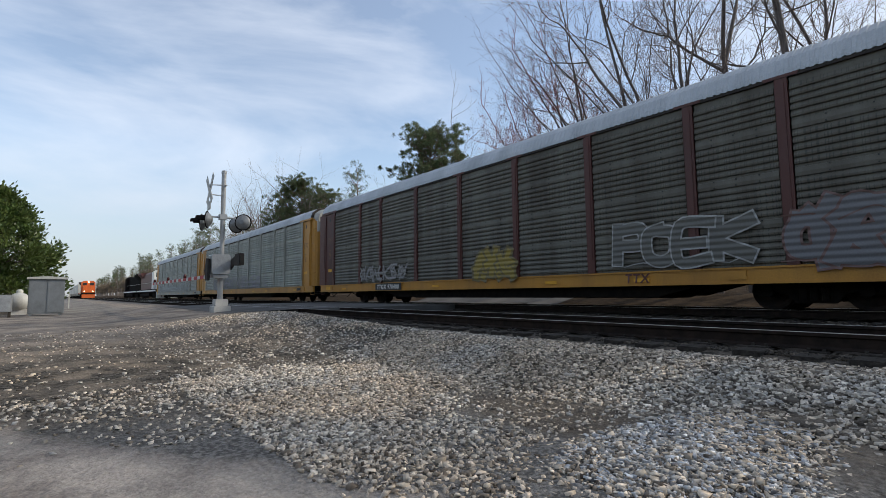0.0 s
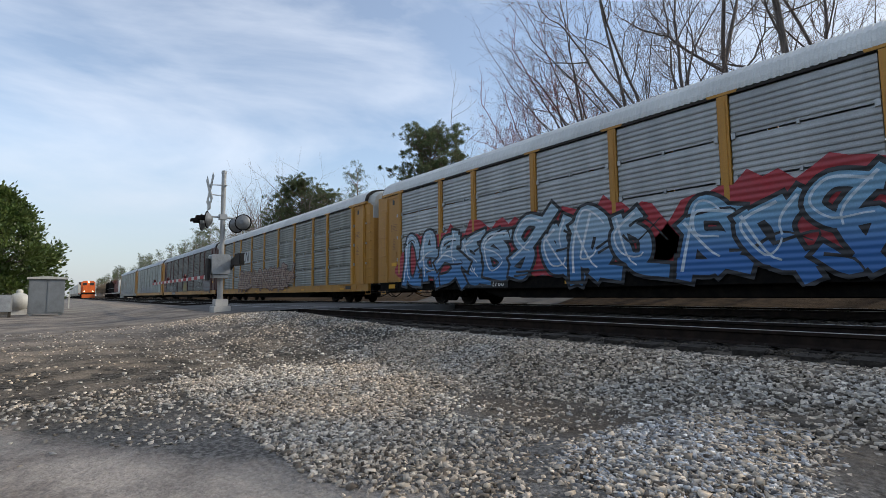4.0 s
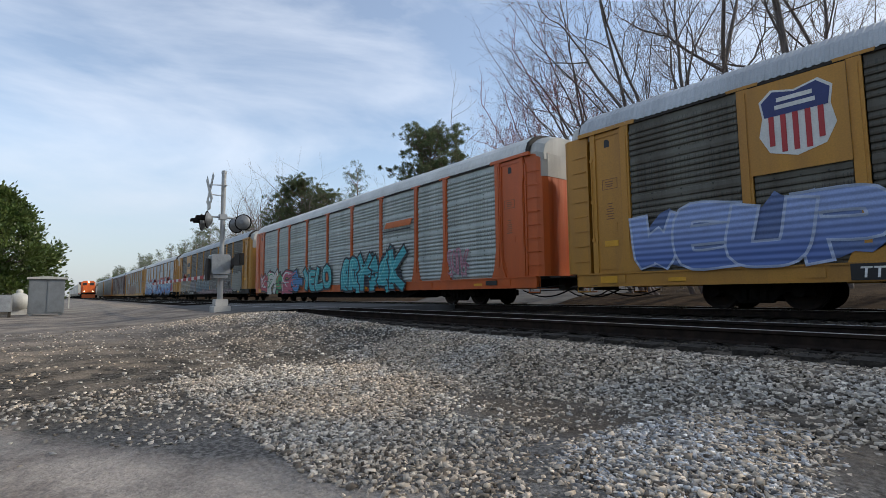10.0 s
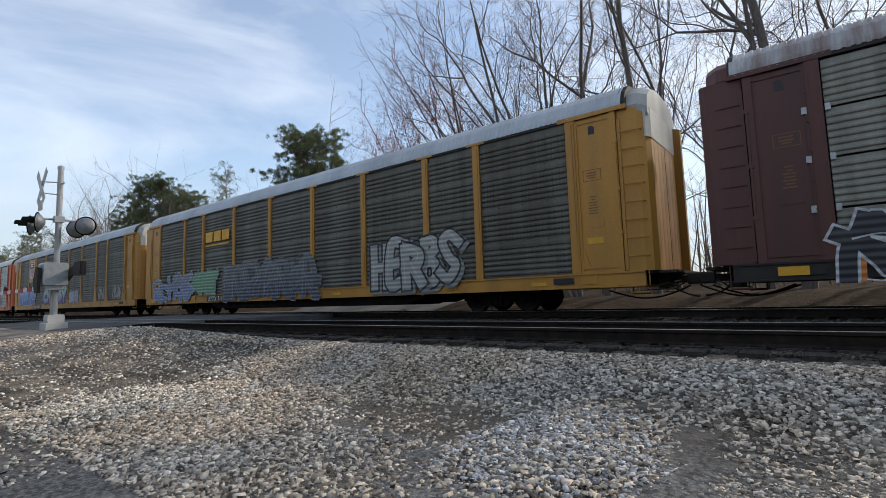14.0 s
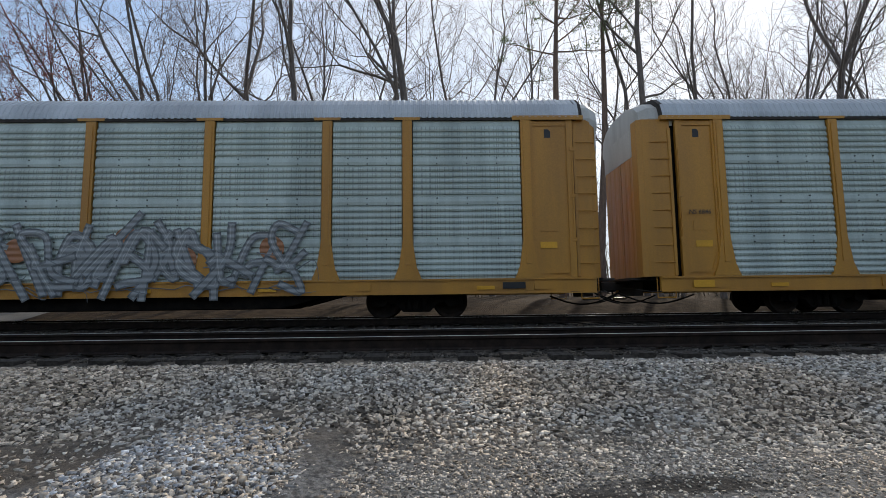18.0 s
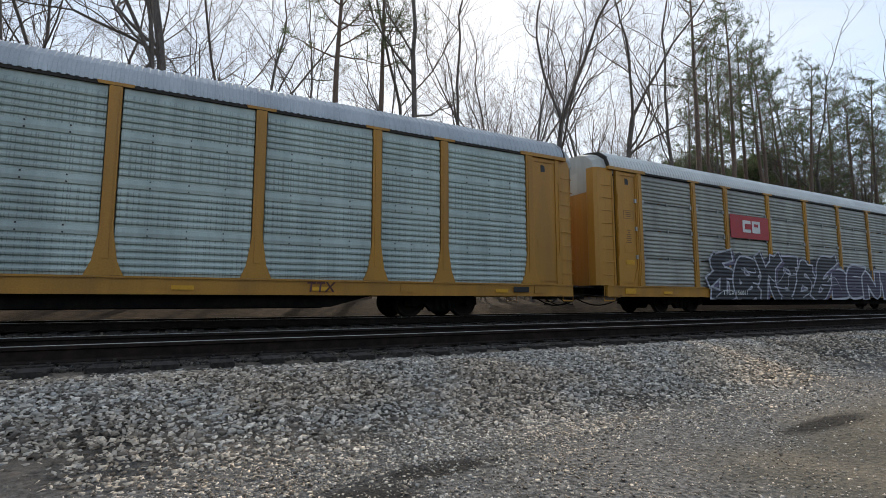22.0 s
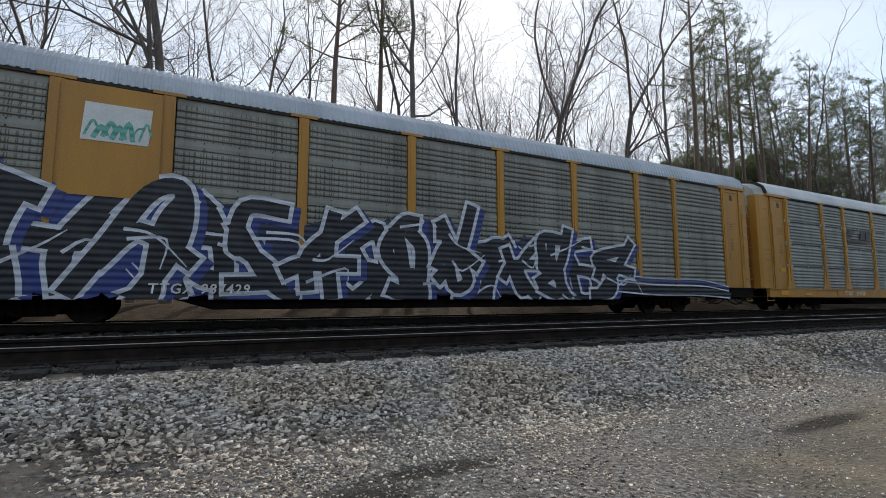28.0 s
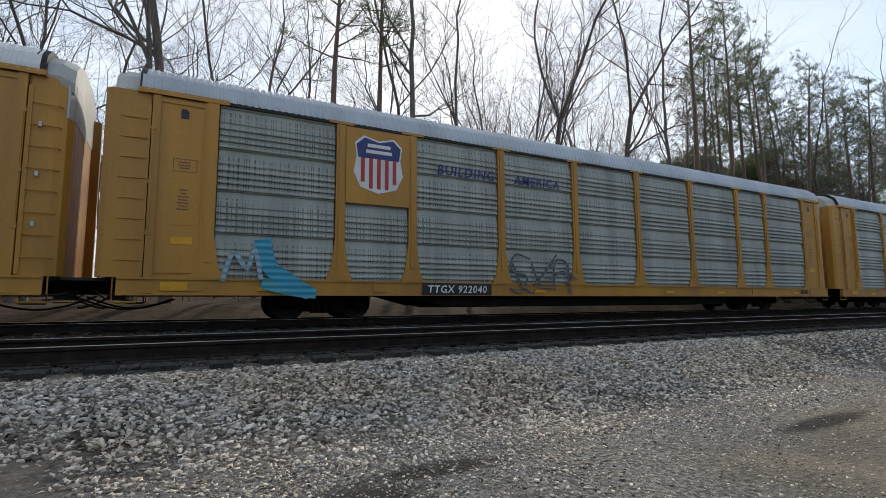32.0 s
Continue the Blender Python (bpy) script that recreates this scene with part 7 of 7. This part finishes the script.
def stone_material(name, gain, tint=None):
    m = bpy.data.materials.new(name)
    m.use_nodes = True
    n, l = m.node_tree.nodes, m.node_tree.links
    p = n["Principled BSDF"]
    geo = n.new("ShaderNodeNewGeometry")
    ramp = n.new("ShaderNodeValToRGB")
    ramp.color_ramp.interpolation = "LINEAR"
    stops = [(0.0, (0.045, 0.04, 0.036)), (0.22, (0.12, 0.11, 0.10)), (0.45, (0.22, 0.205, 0.18)), (0.62, (0.25, 0.25, 0.25)), (0.82, (0.35, 0.325, 0.29)), (0.94, (0.41, 0.39, 0.365)), (1.0, (0.54, 0.52, 0.49))]
    e = ramp.color_ramp.elements
    e[0].position, e[0].color = stops[0][0], (*stops[0][1], 1)
    e[1].position, e[1].color = stops[-1][0], (*stops[-1][1], 1)
    for pos, c in stops[1:-1]:
        e.new(pos).color = (*c, 1)
    l.new(geo.outputs["Random Per Island"], ramp.inputs["Fac"])
    co = n.new("ShaderNodeTexCoord")
    t = n.new("ShaderNodeTexNoise")
    t.inputs["Scale"].default_value, t.inputs["Detail"].default_value = 45, 5
    l.new(co.outputs["Object"], t.inputs["Vector"])
    r = n.new("ShaderNodeMapRange")
    r.inputs["From Min"].default_value, r.inputs["From Max"].default_value = 0.3, 0.7
    r.inputs["To Min"].default_value, r.inputs["To Max"].default_value = 0.75 * gain, 1.2 * gain
    l.new(t.outputs["Fac"], r.inputs["Value"])
    big = n.new("ShaderNodeTexNoise")
    big.inputs["Scale"].default_value, big.inputs["Detail"].default_value = 0.8, 3
    l.new(co.outputs["Object"], big.inputs["Vector"])
    hue = n.new("ShaderNodeMix")
    hue.data_type = "RGBA"
    hue.inputs["A"].default_value, hue.inputs["B"].default_value = (1.15, 1.0, 0.83, 1), (1.05, 1.0, 0.92, 1)
    if tint:
        hue.inputs["A"].default_value = hue.inputs["B"].default_value = (*tint, 1)
    rr = n.new("ShaderNodeMapRange")
    rr.inputs["From Min"].default_value, rr.inputs["From Max"].default_value = 0.42, 0.60
    l.new(big.outputs["Fac"], rr.inputs["Value"])
    l.new(rr.outputs["Result"], hue.inputs["Factor"])
    mul = n.new("ShaderNodeVectorMath")
    mul.operation = "MULTIPLY"
    l.new(ramp.outputs["Color"], mul.inputs[0])
    l.new(hue.outputs["Result"], mul.inputs[1])
    sc = n.new("ShaderNodeVectorMath")
    sc.operation = "SCALE"
    l.new(mul.outputs[0], sc.inputs[0])
    l.new(r.outputs["Result"], sc.inputs["Scale"])
    l.new(sc.outputs[0], p.inputs["Base Color"])
    p.inputs["Roughness"].default_value, p.inputs["Specular IOR Level"].default_value = 0.9, 0.25
    return m


STONE = stone_material("crushed_stone", 1.75)
PALE_STONE = stone_material("fresh_bluish_stone", 1.7, (0.96, 1.0, 1.06))
# same stone at low gain: the train's shadow is put into its colour
BED_STONE = stone_material("shaded_track_stone", 0.28)


def scatter(name, xy, size, label, mat, grit=False):
    """Angular stones, one island each, half sunk in the ground."""
    rng = np.random.default_rng(len(xy))
    cube = np.array([(x, y, z) for z in (-1, 1) for y in (-1, 1) for x in (-1, 1)]) * 0.62
    tri = np.array([(4, 5, 7), (4, 7, 6), (0, 1, 5), (0, 5, 4), (2, 6, 7), (2, 7, 3), (0, 4, 6), (0, 6, 2), (1, 3, 7), (1, 7, 5)])
    if grit:
        cube = np.array([(-1, 0, 0), (1, 0, 0), (0, -1, 0), (0, 1, 0), (0, 0, -1), (0, 0, 1)]) * 0.8
        tri = np.array([(0, 2, 5), (2, 1, 5), (1, 3, 5), (3, 0, 5), (2, 0, 4), (1, 2, 4), (3, 1, 4), (0, 3, 4)])
    n, corners = len(xy), len(cube)
    z = np.array([ground_z(a, b) for a, b in xy])
    dim = size[:, None] * rng.uniform(0.55, 1.25, (n, 3)) * np.array([1.3, 0.95, 0.66])
    v = (cube[None] * (1 + rng.uniform(-0.55, 0.35, (n, corners, 1))) + rng.normal(0, 0.12, (n, corners, 3))) * dim[:, None]
    a, b = rng.uniform(0, 6.283, n), rng.normal(0, 0.6, n)
    ca, sa, cb, sb = np.cos(a)[:, None], np.sin(a)[:, None], np.cos(b)[:, None], np.sin(b)[:, None]
    x, y, h = v[..., 0], v[..., 1] * cb - v[..., 2] * sb, v[..., 1] * sb + v[..., 2] * cb
    v = np.stack([x * ca - y * sa + xy[:, :1], x * sa + y * ca + xy[:, 1:], h + (z + size * rng.uniform(-0.05, 0.42, n))[:, None]], -1).reshape(-1, 3)
    f = (tri[None] + corners * np.arange(n)[:, None, None]).reshape(-1, 3)
    me = bpy.data.meshes.new(name)
    me.vertices.add(len(v))
    me.vertices.foreach_set("co", v.astype(np.float32).ravel())
    me.loops.add(f.size)
    me.loops.foreach_set("vertex_index", f.astype(np.int32).ravel())
    me.polygons.add(len(f))
    me.polygons.foreach_set("loop_start", np.arange(0, f.size, 3, dtype=np.int32))
    me.update(calc_edges=True)
    me.materials.append(mat)
    tagged(new(name, me), label, "gravel", kind="stuff")




def ballast():
    rng = np.random.default_rng(9)

    def field(n, x0, x1, y0, y1, keep):
        p = np.stack([rng.uniform(x0, x1, n), rng.uniform(y0, y1, n)], 1)
        ok = np.array([keep(a, b) > r for (a, b), r in zip(p, rng.random(n))])
        return p[ok]

    def yard(x, y):
        """How thickly stones lie: full on the shoulder, patchy over dirt and pavement."""
        q = 0.72 + 0.9 * noise.noise((x * 0.5, y * 0.8, 3)) + 0.5 * noise.noise((x * 1.6, y * 1.6, 7))
        d = max(min(1.0, q * 0.9 + 0.15), ease(3.2, 4.3, y))
        rag = 0.35 * noise.noise((x * 0.9, y * 0.9, 1)) + 0.2 * noise.noise((x * 3, y * 3, 2))
        if x < -1.6:
            d *= max(ease(2.55, 3.1, y - 0.56 * x + rag), 0.045)
        if x > 0.3:
            d *= 0.40 + 0.60 * ease(2.3, 3.2, y - 0.12 * x + rag)
        if x > 2.4:
            d *= 0.15 + 0.85 * ease(1.7, 2.5, y - 0.12 * x + rag)
        if math.hypot(x + 2.9, (y - 3.4) * 2.2) < 1.1 + rag:
            d *= 0.25
        for cx, cy, rx, ry in MUD:
            if ((x - cx) / rx) ** 2 + ((y - cy) / ry) ** 2 < 1.0 + 1.2 * rag:
                d *= 0.28
        if CROSS_A - 0.3 < x < CROSS_B + 0.3:
            d = 0.0
        if x < -7:
            d *= 0.15 + 0.85 * ease(1.2, 4.0, y + 2 * rag)
        return d

    def coarse(x, y):
        """Stones are full-sized on the shoulder and broken small where the yard is driven over."""
        return 1 - 0.56 * ease(4.0, 3.0, y + 0.5 * noise.noise((x * 0.8, y * 0.8, 4))) * (0.15 + 0.7 * ease(-1.4, 0.0, x))

    a = field(112000, -7.5, 9.0, 1.2, 5.80, yard)
    b = field(30000, -15.4, -4.0, -2.0, 5.75, yard)
    c = field(13000, 8.5, 22, 3.0, 5.75, yard)
    p = np.concatenate([a, b, c])
    scatter("ballast", p, rng.uniform(0.014, 0.029, len(p)) * np.where(rng.random(len(p)) < 0.05, 1.3, 1.0) * np.array([coarse(x, y) for x, y in p]), "crushed grey stone ballast spilling from the track", STONE)
    heap = field(9500, -2.5, -0.6, 1.9, 4.4, lambda x, y: 1.15 - ((x + 1.55) / 0.75) ** 2 - ((y - 3.2) / 1.0) ** 2 + 0.4 * noise.noise((x * 3, y * 3, 8)))
    scatter("gravel_heap", heap, rng.uniform(0.013, 0.025, len(heap)), "low heap of fresh bluish crushed stone", PALE_STONE)
    fine = field(60000, -5.0, 8.0, 1.3, 3.9, lambda x, y: (0.65 * yard(x, y) + 0.35) if x > -1.6 and x - y < 2.2 else 0.95 * yard(x, y) + 0.05)
    scatter("loose_grit", fine, rng.uniform(0.005, 0.013, len(fine)), "fine grey grit strewn over the worn yard", STONE, True)
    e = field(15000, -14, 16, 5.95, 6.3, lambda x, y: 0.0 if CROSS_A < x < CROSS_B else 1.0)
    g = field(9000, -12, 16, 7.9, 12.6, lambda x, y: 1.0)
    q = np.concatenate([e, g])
    scatter("ballast", q, rng.uniform(0.02, 0.036, len(q)), "crushed stone between ties and tracks, train shade in its colour", BED_STONE)


ballast()


def motions():
    for k, car in CARS.items():
        walk(car, [(t, pose(car_x(k, t), FAR_TRACK, 0)) for t in range(0, 33, 4)])
    for lo in LOCOS:
        x, turn = lo.location.x, math.degrees(lo.rotation_euler.z)
        walk(lo, [(t, pose(x - gone(t), FAR_TRACK, 0, 0, 0, turn)) for t in range(0, 33, 4)])


motions()
